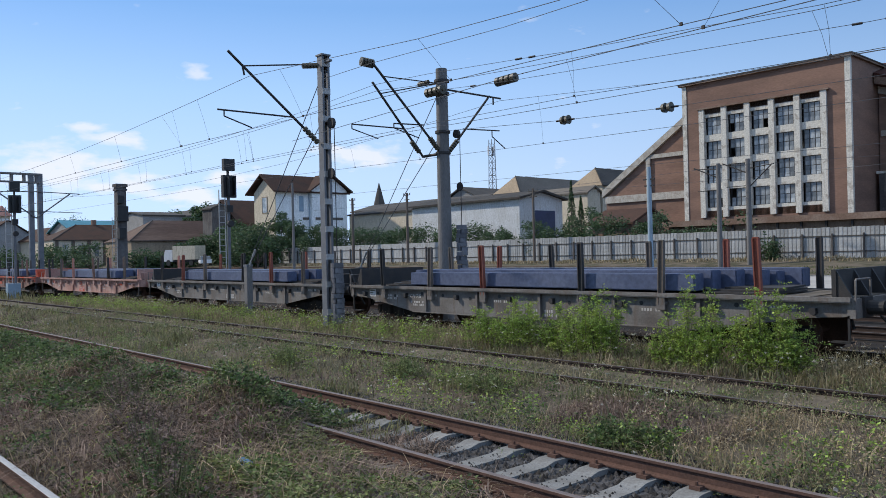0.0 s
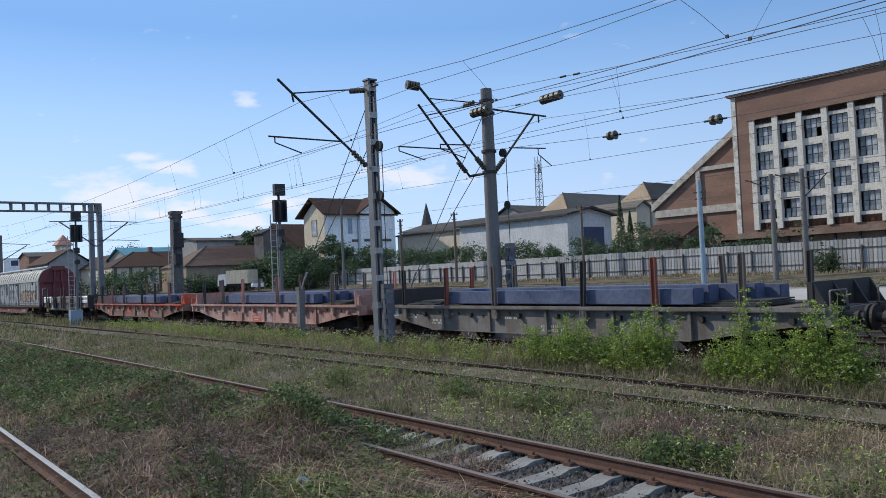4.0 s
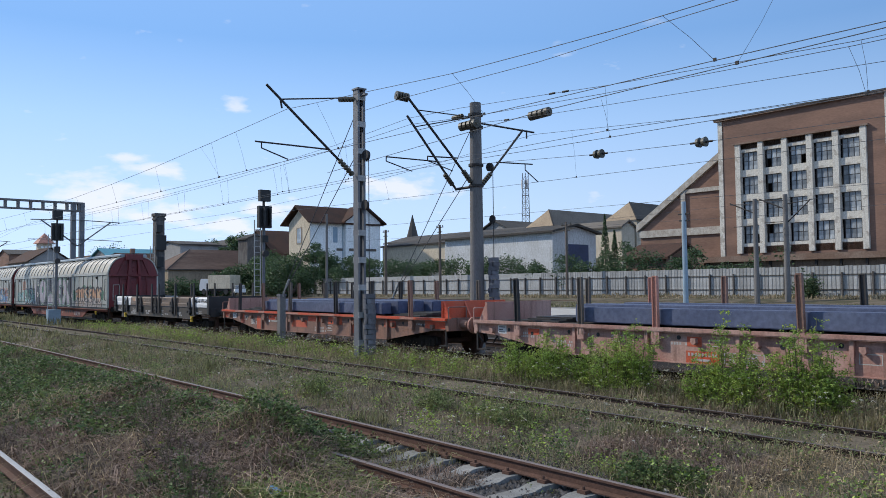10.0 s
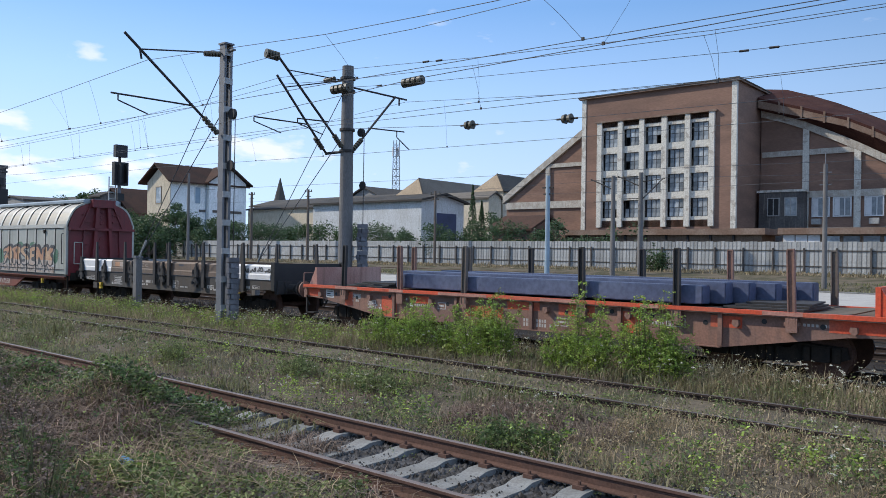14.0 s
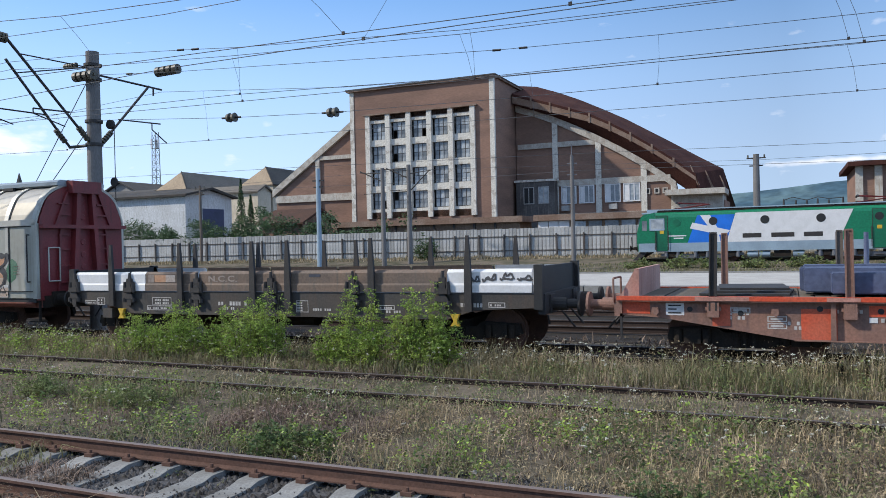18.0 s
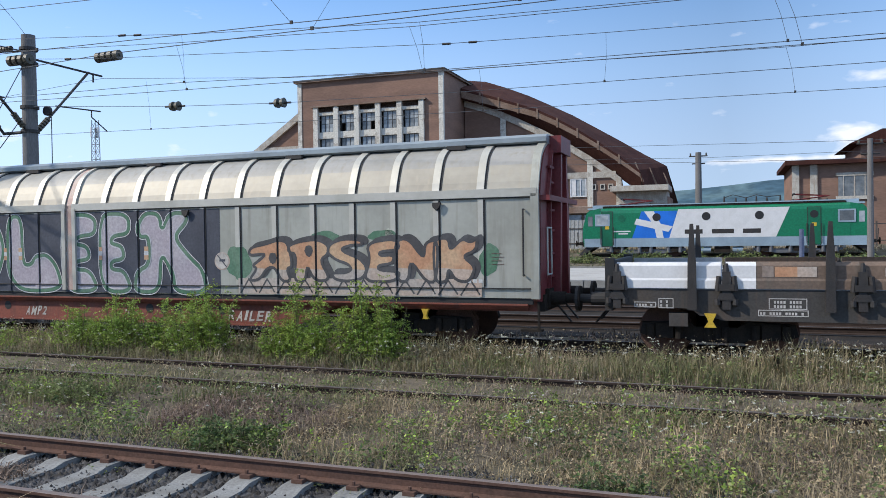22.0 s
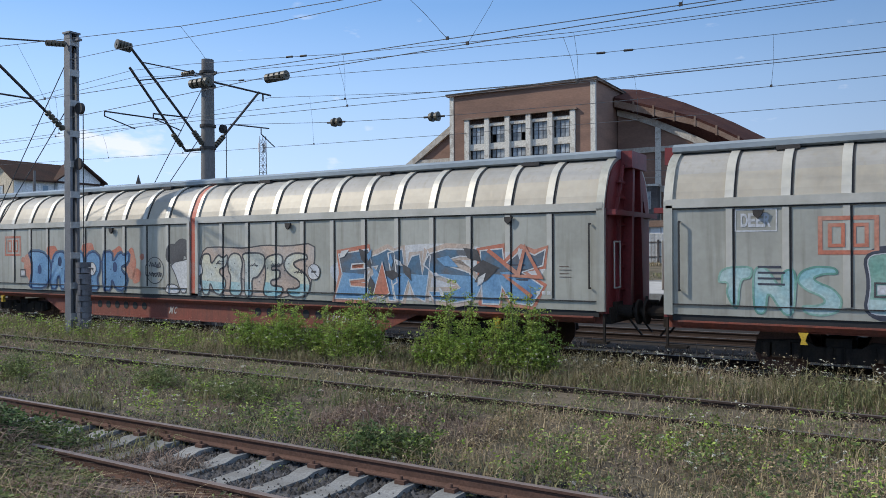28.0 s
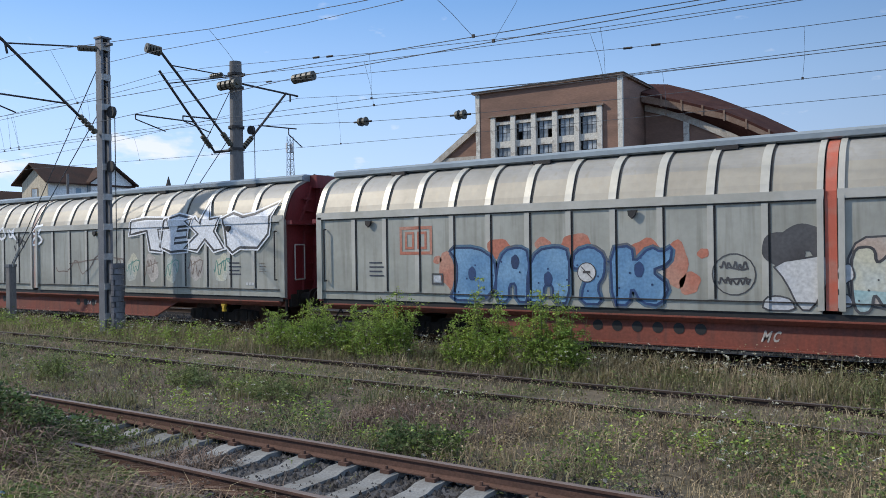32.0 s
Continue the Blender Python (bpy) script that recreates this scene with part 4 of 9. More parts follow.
def hab_wagon(u, label, band="redband"):
    w = wagon("sliding_wall_wagon", u, label)
    H = 11.4
    half = hab_profile()
    other = [(-y, z) for y, z in half][::-1]
    for s, a, b in ((-1, -H, -0.09), (1, 0.09, H)):
        # sliding walls: roof skin and side skin, near and far
        for flip in (0, 180):
            door = bmesh.new()
            sheet(door, half[:5], a + 0.06, b - 0.06)
            roof = part("roof_skin", door, M["silverd"], w)
            roof.matrix_basis = pose(0, 0, 0, 0, 0, flip)
            # upper leaf in a greyer tone than the lower one
            door = bmesh.new()
            sheet(door, half[4:], a + 0.06, b - 0.06)
            roof = part("roof_crown", door, M["rooftop"], w, "greyer upper leaf of the roof")
            roof.matrix_basis = pose(0, 0, 0, 0, 0, flip)
            wall_ = part("sliding_wall", boxes((a + 0.06, b - 0.06, -1.45, -1.41, 1.06, 3.04)), M["silver"], w)
            wall_.matrix_basis = pose(0, 0, 0, 0, 0, flip)
    part("ridge_beam", outline(((-0.72, 4.08), (0.72, 4.08), (0.80, 4.11), (0.80, 4.20), (0.70, 4.26), (-0.70, 4.26), (-0.80, 4.20), (-0.80, 4.11)), -H - 0.05, H + 0.05, "x"), M["ridge"], w)
    for i in range(6):
        part("ridge_bracket", boxes((-9.6 + i * 3.8, -9.2 + i * 3.8, -0.86, -0.76, 4.02, 4.10)), M["dark"], w)
    rib = bmesh.new()
    sheet(rib, hab_profile(0.035)[1:], -0.075, 0.075, 0.05)
    ribm = mesh_of("roof_rib", rib, M["strap"])
    lip = bmesh.new()
    sheet(lip, hab_profile(0.012)[1:], -0.02, 0.02, 0.03)
    lipm = mesh_of("roof_dark_line", lip, M["dark"])
    post = mesh_of("wall_post", boxes((-0.055, 0.055, -1.475, -1.445, 1.27, 2.98)), M["strap"])
    gap = mesh_of("wall_dark_line", boxes((-0.018, 0.018, -1.462, -1.448, 1.28, 2.96)), M["dark"])
    for i in range(22):
        x = (1.04 + 0.925 * (i % 11)) * (1 if i < 11 else -1)
        for r in (0, 180):
            for nm, me in (("roof_rib", ribm), ("wall_post", post)):
                p = part(nm, me, None, w)
                p.matrix_basis = pose(x, 0, 0, 0, 0, r)
            # a thin dark line along the right of each near post and rib
            if r == 0:
                p = part("wall_dark_line", gap, None, w)
                p.location = (x + 0.075, 0, 0)
                p = part("roof_dark_line", lipm, None, w)
                p.location = (x + 0.095, 0, 0)
    for r in (0, 180):
        e = part("eave_rail", boxes((-H, -0.1, -1.50, -1.44, 3.0, 3.16), (0.1, H, -1.50, -1.44, 3.0, 3.16)), M["strap"], w)
        e.matrix_basis = pose(0, 0, 0, 0, 0, r)
        for a, b in ((-H, -0.1), (0.1, H)):
            # dark strip painted in for the shadow line under the eave rail
            e = part("head_shade", boxes((a + 0.1, b - 0.1, -1.484, -1.44, 2.972, 2.99)), M["dark"], w)
            e.matrix_basis = pose(0, 0, 0, 0, 0, r)
            e = part("foot_seam", boxes((a + 0.1, b - 0.1, -1.486, -1.44, 1.235, 1.255)), M["dark"], w)
            e.matrix_basis = pose(0, 0, 0, 0, 0, r)
        e = part("runner_gap", boxes((-H + 0.1, H - 0.1, -1.42, -1.36, 0.94, 1.06)), M["black"], w)
        e.matrix_basis = pose(0, 0, 0, 0, 0, r)
        e = part("runner_rail", outline(((-1.46, 0.95), (-1.46, 0.92), (-1.40, 0.84), (-1.34, 0.84), (-1.34, 0.95)), -H + 0.2, H - 0.2, "x"), M["sillred"], w, "oxide red runner rail")
        e.matrix_basis = pose(0, 0, 0, 0, 0, r)
        # middle posts, with the red band between the two doors
        for x in (-0.16, 0.16):
            bm = bmesh.new()
            box(bm, x - 0.05, x + 0.05, -1.51, -1.44, 1.12, 3.05)
            sheet(bm, hab_profile(0.04), x - 0.05, x + 0.05, 0.05)
            e = part("middle_post", bm, M["strap"], w)
            e.matrix_basis = pose(0, 0, 0, 0, 0, r)
        bm = bmesh.new()
        box(bm, -0.09, 0.09, -1.47, -1.42, 1.12, 3.05)
        sheet(bm, hab_profile(0.01), -0.09, 0.09, 0.05)
        e = part("centre_band", bm, M[band], w)
        e.matrix_basis = pose(0, 0, 0, 0, 0, r)
        # corner angles
        for s in (-1, 1):
            bm = bmesh.new()
            x0, x1 = sorted((s * (H - 0.12), s * (H + 0.04)))
            box(bm, x0, x1, -1.50, -1.40, 1.05, 3.05)
            sheet(bm, hab_profile(0.045), x0, x1, 0.06)
            e = part("corner_angle", bm, M["silver"], w)
            e.matrix_basis = pose(0, 0, 0, 0, 0, r)
    for x in (-9.8, -3.4, 3.4, 9.4):
        part("door_catch", outline(((x - 0.09, 2.93), (x + 0.09, 2.93), (x + 0.06, 2.84), (x - 0.01, 2.77), (x - 0.08, 2.84)), -1.53, -1.478, "y"), M["dark"], w)
    # red end walls with stiffeners
    for s in (-1, 1):
        prof = [(-1.40, 1.0)] + [(y * 0.97, z - 0.03) for y, z in half] + [(y * 0.97, z - 0.03) for y, z in other] + [(1.40, 1.0)]
        x0, x1 = sorted((s * (H - 0.02), s * (H + 0.06)))
        ew = part("end_wall", outline(prof, x0, x1, "x"), M["wred"], w, "dark red pressed steel end wall")
        x0, x1 = sorted((s * (H + 0.06), s * (H + 0.24)))
        # two leaning main uprights, slighter ribs beside them, round pressings between
        for q in (-1, 1):
            part("end_stiffener", outline([(q * y, z) for y, z in ((0.36, 1.0), (0.52, 1.0), (0.30, 4.0), (0.17, 4.0))], x0, x1, "x"), M["wred"], ew)
            xb = sorted((s * (H + 0.06), s * (H + 0.13)))
            part("end_rib", outline([(q * y, z) for y, z in ((0.84, 1.0), (0.90, 1.0), (0.80, 2.92), (0.74, 2.92))], *xb, "x"), M["wred"], ew)
            part("end_rib", outline([(q * y, z) for y, z in ((0.90, 3.02), (0.96, 3.02), (0.55, 3.95), (0.49, 3.95))], *xb, "x"), M["wred"], ew)
            for z in (1.45, 1.9, 2.35, 2.75, 3.3, 3.6):
                part("stiffener_web", boxes((*xb, *sorted((q * 0.46, q * 0.84)), z - 0.02, z + 0.02)), M["wred"], ew)
        for z in (1.5, 1.85, 2.2, 2.55, 3.25, 3.5, 3.75):
            part("pressing", rods(((s * (H + 0.05), 0, z), (s * (H + 0.075), 0, z), 0.10, 0.075), n=14), M["wred"], ew)
        part("end_beam", boxes((x0, x1, -1.42, 1.42, 2.92, 3.02)), M["wred"], ew)
        part("end_hood", outline([(-0.5, 3.9), (0.5, 3.9), (0.5, 4.24), (-0.5, 4.24)], *sorted((s * (H - 0.1), s * (H + 0.28))), "x"), M["wred"], ew)
        part("end_ladder", rods(((s * (H + 0.14), -1.2, 1.5), (s * (H + 0.14), -1.2, 2.4), 0.018), ((s * (H + 0.14), -0.85, 1.5), (s * (H + 0.14), -0.85, 2.4), 0.018), ((s * (H + 0.14), -1.2, 2.4), (s * (H + 0.14), -0.85, 2.4), 0.018), ((s * (H + 0.14), -1.2, 1.5), (s * (H + 0.14), -0.85, 1.5), 0.018)), M["silver"], ew)
        part("headstock", boxes((*sorted((s * (H - 0.1), s * (H + 0.1))), -1.3, 1.3, 0.8, 1.12)), M["under"], w)
        part("footstep", boxes((*sorted((s * (H - 0.35), s * (H + 0.05))), -1.42, -1.2, 0.42, 0.46), (*sorted((s * (H - 0.02), s * (H + 0.02))), -1.42, -1.36, 0.46, 1.0)), M["under"], w)
        part("corner_handle", rods(((s * (H - 0.25), -1.55, 1.5), (s * (H - 0.25), -1.55, 2.75), 0.018), ((s * (H - 0.25), -1.55, 2.75), (s * (H - 0.25), -1.47, 2.75), 0.018), ((s * (H - 0.25), -1.55, 1.5), (s * (H - 0.25), -1.47, 1.5), 0.018)), M["dark"], w)
        part("tow_hook", outline(((s * 9.1 - 0.08, 0.82), (s * 9.1 + 0.08, 0.82), (s * 9.1 + 0.05, 0.76), (s * 9.1 + 0.03, 0.68), (s * 9.1 + 0.07, 0.62), (s * 9.1 - 0.05, 0.62), (s * 9.1 - 0.03, 0.70), (s * 9.1 - 0.05, 0.76)), -1.46, -1.38, "y"), M["yellow"], w, "yellow tow hook")
    # fish-bellied underframe
    bm = bmesh.new()
    sole = ((-H, 1.05), (-H, 0.80), (-7.0, 0.80), (-6.1, 0.40), (6.1, 0.40), (7.0, 0.80), (H, 0.80), (H, 1.05))
    for s in (-1, 1):
        prism(bm, sole, s * 1.28 - 0.03, s * 1.28 + 0.03, "y")
    box(bm, -6.1, 6.1, -1.38, -1.24, 0.37, 0.40)
    box(bm, -H, H, -1.4, 1.4, 1.0, 1.06)
    part("sole_bar", bm, M["sillred"], w, "oxide red fish-bellied sole bar")
    hole = rods(((0, -1.312, 0.70), (0, -1.318, 0.70), 0.105), n=16)
    hm = mesh_of("lightening_hole", hole, M["black"])
    for x in (-4.2, -3.8, -3.4, -3.0, -2.6, -2.2, 2.2, 2.6, 3.0, 3.4, 3.8, 4.2):
        p = part("lightening_hole", hm, None, w)
        p.location = (x, 0, 0)
    for x in (-8.6, 8.6):
        bogie(w, x)
    part("brake_gear", boxes((-1.6, 1.2, -0.9, 0.9, 0.45, 0.9), (3.0, 3.8, -1.0, -0.5, 0.5, 0.85)), M["under"], w)
    ends(w, H + 0.1, "under")
    return w


M["redband"] = mat("faded_red_band", (0.44, 0.10, 0.06), (0.36, 0.17, 0.13), 0.6, scale=3, amount=0.9)
M["pinkband"] = mat("bleached_red_band", (0.42, 0.27, 0.23), (0.40, 0.36, 0.32), 0.6, scale=2, amount=0.9)
HAB1 = hab_wagon(-37.03, "silver sliding-wall wagon covered in lilac and orange graffiti lettering", "pinkband")
HAB2 = hab_wagon(-61.05, "silver sliding-wall wagon with blue and yellow graffiti lettering")
HAB3 = hab_wagon(-85.1, "weathered silver sliding-wall wagon with white graffiti lettering", "pinkband")
HAB4 = hab_wagon(-109.2, "weathered silver sliding-wall wagon with faded graffiti", "pinkband")


# ---- overhead line ----
MX = -20.3


def insulator_bm(bm, a, b, n=5, r=0.13):
    a, b = Vector(a), Vector(b)
    cyl(bm, a, b, 0.045, n=8)
    for i in range(n):
        k = (i + 0.5) / n
        c, h = a.lerp(b, k), (b - a) * (0.32 / n)
        cyl(bm, c - h, c + h, r, n=12)


def insulator(parent, a, b, n=5, r=0.13):
    bm = bmesh.new()
    insulator_bm(bm, a, b, n, r)
    return part("insulator", bm, M["insul"], parent, "ribbed brown porcelain insulator")


mn = thing("catenary_mast", pose(MX + 0.07, 13.5, -0.05), "grey galvanised steel channel mast with a cantilever arm and weights", "mast", "catenary masts")
for s in (-1, 1):
    part("channel", outline([(x, s * y) for x, y in ((-0.13, 0.142), (0.13, 0.142), (0.13, 0.07), (0.118, 0.07), (0.118, 0.118), (-0.118, 0.118), (-0.118, 0.07), (-0.13, 0.07))], -0.4, 8.4, "z"), M["steel"], mn)
bat = mesh_of("batten_plate", boxes((-0.145, -0.13, -0.145, 0.145, -0.09, 0.09)), M["pale"])
bat2 = mesh_of("batten_plate", boxes((0.13, 0.145, -0.145, 0.145, -0.09, 0.09)), M["pale"])
for i in range(10):
    for me in (bat, bat2):
        p = part("batten_plate", me, None, mn)
        p.location = (0, 0, 0.5 + i * 0.85)
part("cap", boxes((-0.17, 0.17, -0.17, 0.17, 8.4, 8.45), (-0.4, 0.4, -0.06, 0.06, 8.18, 8.24)), M["steel"], mn)
part("strut", rods(((-0.05, -0.2, 5.71), (-0.05, -3.17, 8.1), 0.04)), M["dark"], mn, "black diagonal cantilever tube")
insulator(mn, (0, -0.25, 5.7), (0, -0.75, 6.13), 5, 0.085)
part("top_tie", rods(((-0.05, -0.15, 8.15), (-0.05, -2.72, 7.73), 0.022)), M["dark"], mn)
insulator(mn, (0, -0.2, 8.09), (0, -0.75, 8.0), 5, 0.085)
part("register_tube", rods(((-0.05, -1.1, 6.42), (-0.05, -3.52, 6.40), 0.025), ((-0.05, -3.32, 6.40), (-0.05, -3.32, 6.23), 0.02), ((-0.05, -3.32, 6.23), (-0.05, -2.47, 5.98), 0.02)), M["dark"], mn)
part("drop_bracket", rods(((-0.05, -2.72, 7.73), (-0.05, -2.67, 7.47), 0.03)), M["dark"], mn)
wt = mesh_of("tension_weight", outline([(0.19 * math.cos(0.12 + 6.04 * k / 15), 0.19 * math.sin(0.12 + 6.04 * k / 15)) for k in range(16)] + [(0.02, 0.02), (0.02, -0.02)], 0.0, 0.145, "z"), M["weight"])
for i in range(12):
    p = part("tension_weight", wt, None, mn, "stacked round concrete tension weight")
    p.matrix_basis = pose(0.34 + random.uniform(-0.02, 0.02), 0.12 + random.uniform(-0.02, 0.02), 0.15 + i * 0.155, random.uniform(-2, 2), random.uniform(-2, 2), -60 + 90 * (i % 2))
part("weight_rod", rods(((0.34, 0.12, 0.1), (0.34, 0.12, 6.3), 0.013)), M["dark"], mn)
for a, b in (((0.30, 0.0, 6.3), (0.30, 0.1, 6.3)), ((0.30, -0.03, 4.75), (0.30, 0.03, 4.75))):
    part("tension_wheel", rods((a, b, 0.165), n=18), M["dark"], mn)
part("guy", rods(((-0.13, 0.1, 8.0), (-5.2, 0.1, 2.0), 0.014), n=6), M["wire"], mn)
part("guy", rods(((-0.13, 0.1, 6.6), (-5.2, 0.1, 1.9), 0.014), n=6), M["wire"], mn)

mf = thing("catenary_mast", pose(MX, 18.5, 0), "round concrete mast with three black cantilever arms", "mast", "catenary masts")
part("pole", rods(((0, 0, -0.4), (0, 0, 8.68), 0.27, 0.20), n=20), M["mastc"], mf, smooth=False)
for z in (5.66, 6.4, 7.75, 8.2):
    part("collar", rods(((0, 0, z), (0, 0, z + 0.09), 0.27), n=20), M["dark"], mf)
for x, yt, zt, ys, zs in ((-1.0, -2.3, 8.1, -3.2, 6.57), (0.0, -3.0, 8.42, -2.2, 6.55)):
    part("strut", rods(((x, -0.1, 5.7), (x, yt, zt), 0.042)), M["dark"], mf, "black diagonal cantilever tube")
    insulator(mf, (x, -0.25, 5.83), (x, -0.62, 6.2), 5, 0.09)
    part("register_tube", rods(((x, -0.9, 6.62), (x, ys, zs), 0.024), ((x, ys, zs), (x, ys, zs - 0.15), 0.02), ((x, ys, zs - 0.15), (x, ys + 1.1, zs - 0.4), 0.02)), M["dark"], mf)
    part("top_tie", rods(((0, -0.2, 8.15), (x, yt + 0.35, zt - 0.35), 0.02)), M["dark"], mf)
part("bracket", rods(((0, -0.1, 5.68), (-1.0, -0.1, 5.68), 0.05)), M["dark"], mf)
insulator(mf, (0.0, -3.0, 8.42), (-0.1, -3.45, 8.47), 5, 0.15)
part("strut", rods(((0, 0.2, 5.68), (0, 2.4, 8.0), 0.042)), M["dark"], mf, "black diagonal cantilever tube")
insulator(mf, (0, 0.3, 5.8), (0, 0.7, 6.2), 5, 0.09)
part("top_tube", rods(((0, 0.2, 7.98), (0, 3.0, 7.98), 0.035), ((0, 2.6, 7.98), (0, 2.6, 7.7), 0.03)), M["dark"], mf)
part("register_tube", rods(((0, 1.0, 6.65), (0, 2.9, 6.75), 0.024), ((0, 2.5, 6.75), (0, 2.5, 6.5), 0.02), ((0, 2.5, 6.5), (0, 3.2, 6.1), 0.02)), M["dark"], mf)
insulator(mf, (-0.45, -0.32, 7.85), (0.45, -0.32, 7.85), 4, 0.16)
insulator(mf, (1.8, 0.9, 8.0), (2.75, 0.9, 8.02), 4, 0.16)
insulator(mf, (-0.9, -0.3, 8.25), (-0.35, -0.3, 8.25), 5, 0.08)
for i in range(12):
    p = part("tension_weight", wt, None, mf, "stacked round concrete tension weight")
    p.matrix_basis = pose(0.55 + random.uniform(-0.03, 0.03), 0.3 + random.uniform(-0.03, 0.03), 1.3 + i * 0.155, random.uniform(-3, 3), random.uniform(-3, 3), -60 + 90 * (i % 2))
part("weight_rod", rods(((0.55, 0.3, 1.2), (0.55, 0.3, 6.3), 0.013)), M["dark"], mf)
for a, b in (((0.45, 0.2, 6.35), (0.45, 0.3, 6.35)), ((0.5, 0.28, 4.5), (0.5, 0.32, 4.5))):
    part("tension_wheel", rods((a, b, 0.15), n=18), M["dark"], mf)
part("guy", rods(((-0.2, 0.1, 8.0), (-5.2, 0.1, 1.7), 0.014), n=6), M["wire"], mf)
part("guy", rods(((-0.2, 0.1, 6.4), (-5.2, 0.1, 1.7), 0.014), n=6), M["wire"], mf)


# wires: left of the masts they follow the bend of the line, right of them each runs its own way
def wire(parent, name, y, left, right, r=0.0075):
    """left: (x, z) along the track's line; right: (x, y, z)."""
    pts = [(x, y + bend(x), z) for x, z in left] + list(right)
    out = [pts[0]]
    for a, b in zip(pts, pts[1:]):
        n = max(1, int((b[0] - a[0]) / 6))
        out += [tuple(a[i] + (b[i] - a[i]) * k / n for i in range(3)) for k in range(1, n + 1)]
    part(name, tube(out, r), M["wire"], parent)
    return out


def level(pts, x):
    for a, b in zip(pts, pts[1:]):
        if a[0] <= x <= b[0]:
            k = (x - a[0]) / max(1e-6, b[0] - a[0])
            return Vector([a[i] + (b[i] - a[i]) * k for i in range(3)])
    return Vector(pts[-1])


def overhead(label, carry, contact, droppers):
    w = thing("overhead_line", Matrix(), label, "overhead wire", "overhead wires")
    up, dn = wire(w, "carrying_wire", *carry), wire(w, "contact_wire", *contact)
    for x, d in droppers:
        a, b = level(up, x), level(dn, x + d)
        part("dropper", tube([a, a.lerp(b, 0.5) + Vector((0.03, 0, 0)), b], 0.0042, 4), M["wire"], w)
        part("clamp", boxes((b.x - 0.024, b.x + 0.024, b.y - 0.014, b.y + 0.014, b.z - 0.014, b.z + 0.04)), M["dark"], w)
    return w


def sag(x0, x1, top, low, n=10):
    return [(x0 + (x1 - x0) * k / n, low + (top - low) * (2 * k / n - 1) ** 2) for k in range(n)]


LEFT_D = [(-68 + i * 5.3, 0.4) for i in range(9)]
overhead("carrying wire, droppers and contact wire over the weedy track",
         (11.0, sag(-132, -74, 7.5, 6.5) + sag(-74, MX, 7.45, 6.75), [(MX, 11, 7.42), (-16.3, 11, 7.12), (-12.8, 11, 6.85), (-10.1, 11, 6.73), (-8.2, 11, 6.66), (5, 11, 6.5), (18, 11, 6.8), (33, 11, 7.4), (86, 11, 7.4)]),
         (11.1, [(-132, 6.1), (-74, 6.1), (-35, 6.02)], [(MX, 11.1, 5.92), (-12.4, 11.2, 5.83), (-6.6, 11.23, 5.75), (-2.5, 11.26, 5.68), (33, 11.3, 5.5), (86, 11.3, 5.5)]),
         LEFT_D + [(-26.5, 1.4), (-23.7, 0.6), (-18.6, 0.9), (-12.8, 0.8), (-7.4, 0.8), (-2.3, -0.5), (3.0, 0.5)])
overhead("second carrying wire and contact wire over the weedy track",
         (13.3, [], [(MX + 0.1, 13.4, 7.62), (-17.1, 13.0, 7.46), (-12.0, 12.9, 7.26), (-8.6, 12.6, 7.16), (5, 11.6, 6.7), (33, 11, 7.4)]),
         (10.8, [], [(MX + 0.3, 12.2, 5.6), (-10.0, 10.81, 5.48), (-3.7, 10.85, 5.5), (33, 10.9, 5.45), (86, 10.9, 5.5)]),
         [(-6.1, 0.1), (0.8, 0.3)])
overhead("carrying wire, droppers and contact wire over the goods train",
         (16.5, sag(-132, -74, 8.0, 6.9) + sag(-74, -21.2, 8.0, 7.5), [(-21.2, 16.2, 7.99), (-18.8, 16.5, 7.95), (-14.7, 16.46, 7.62), (-12.9, 16.44, 7.46), (-6.5, 16.36, 7.05), (-0.8, 16.27, 6.89), (8, 16.2, 6.9), (33, 16, 7.9), (86, 16, 7.9)]),
         (16.4, [(-132, 6.4), (-74, 6.4), (-46, 6.36), (-30.7, 6.35)], [(-21.1, 16.3, 6.3), (-12.9, 16.44, 6.25), (-5.7, 16.35, 5.94), (1.9, 16.22, 5.83), (33, 16.2, 5.6), (86, 16.2, 5.6)]),
         LEFT_D + [(-30.5, 0.6), (-12.9, 0.05), (-6.4, 0.1), (0.8, 0.3)])
overhead("second carrying wire and contact wire over the goods train",
         (15.9, sag(-132, -74, 7.9, 6.9) + sag(-74, MX, 7.6, 7.2), [(MX, 15.6, 7.55), (-17.7, 15.9, 7.39), (-12.6, 15.84, 7.08), (-6.3, 15.76, 6.79), (-0.4, 15.66, 6.67), (10, 15.6, 6.7), (33, 15.6, 7.6), (86, 15.6, 7.6)]),
         (15.9, [(-132, 6.3), (-74, 6.3), (-46, 6.2), (-30.7, 6.15)], [(MX, 15.9, 6.1), (-17.1, 15.89, 6.03), (-12.4, 15.84, 5.92), (-6.1, 15.76, 5.78), (2.8, 15.6, 5.59), (33, 15.6, 5.5), (86, 15.6, 5.5)]),
         [(x + 0.5, d) for x, d in LEFT_D] + [(-29.5, 0.5), (-12.6, 0.3), (-6.4, 0.3), (1.0, 0.3)])
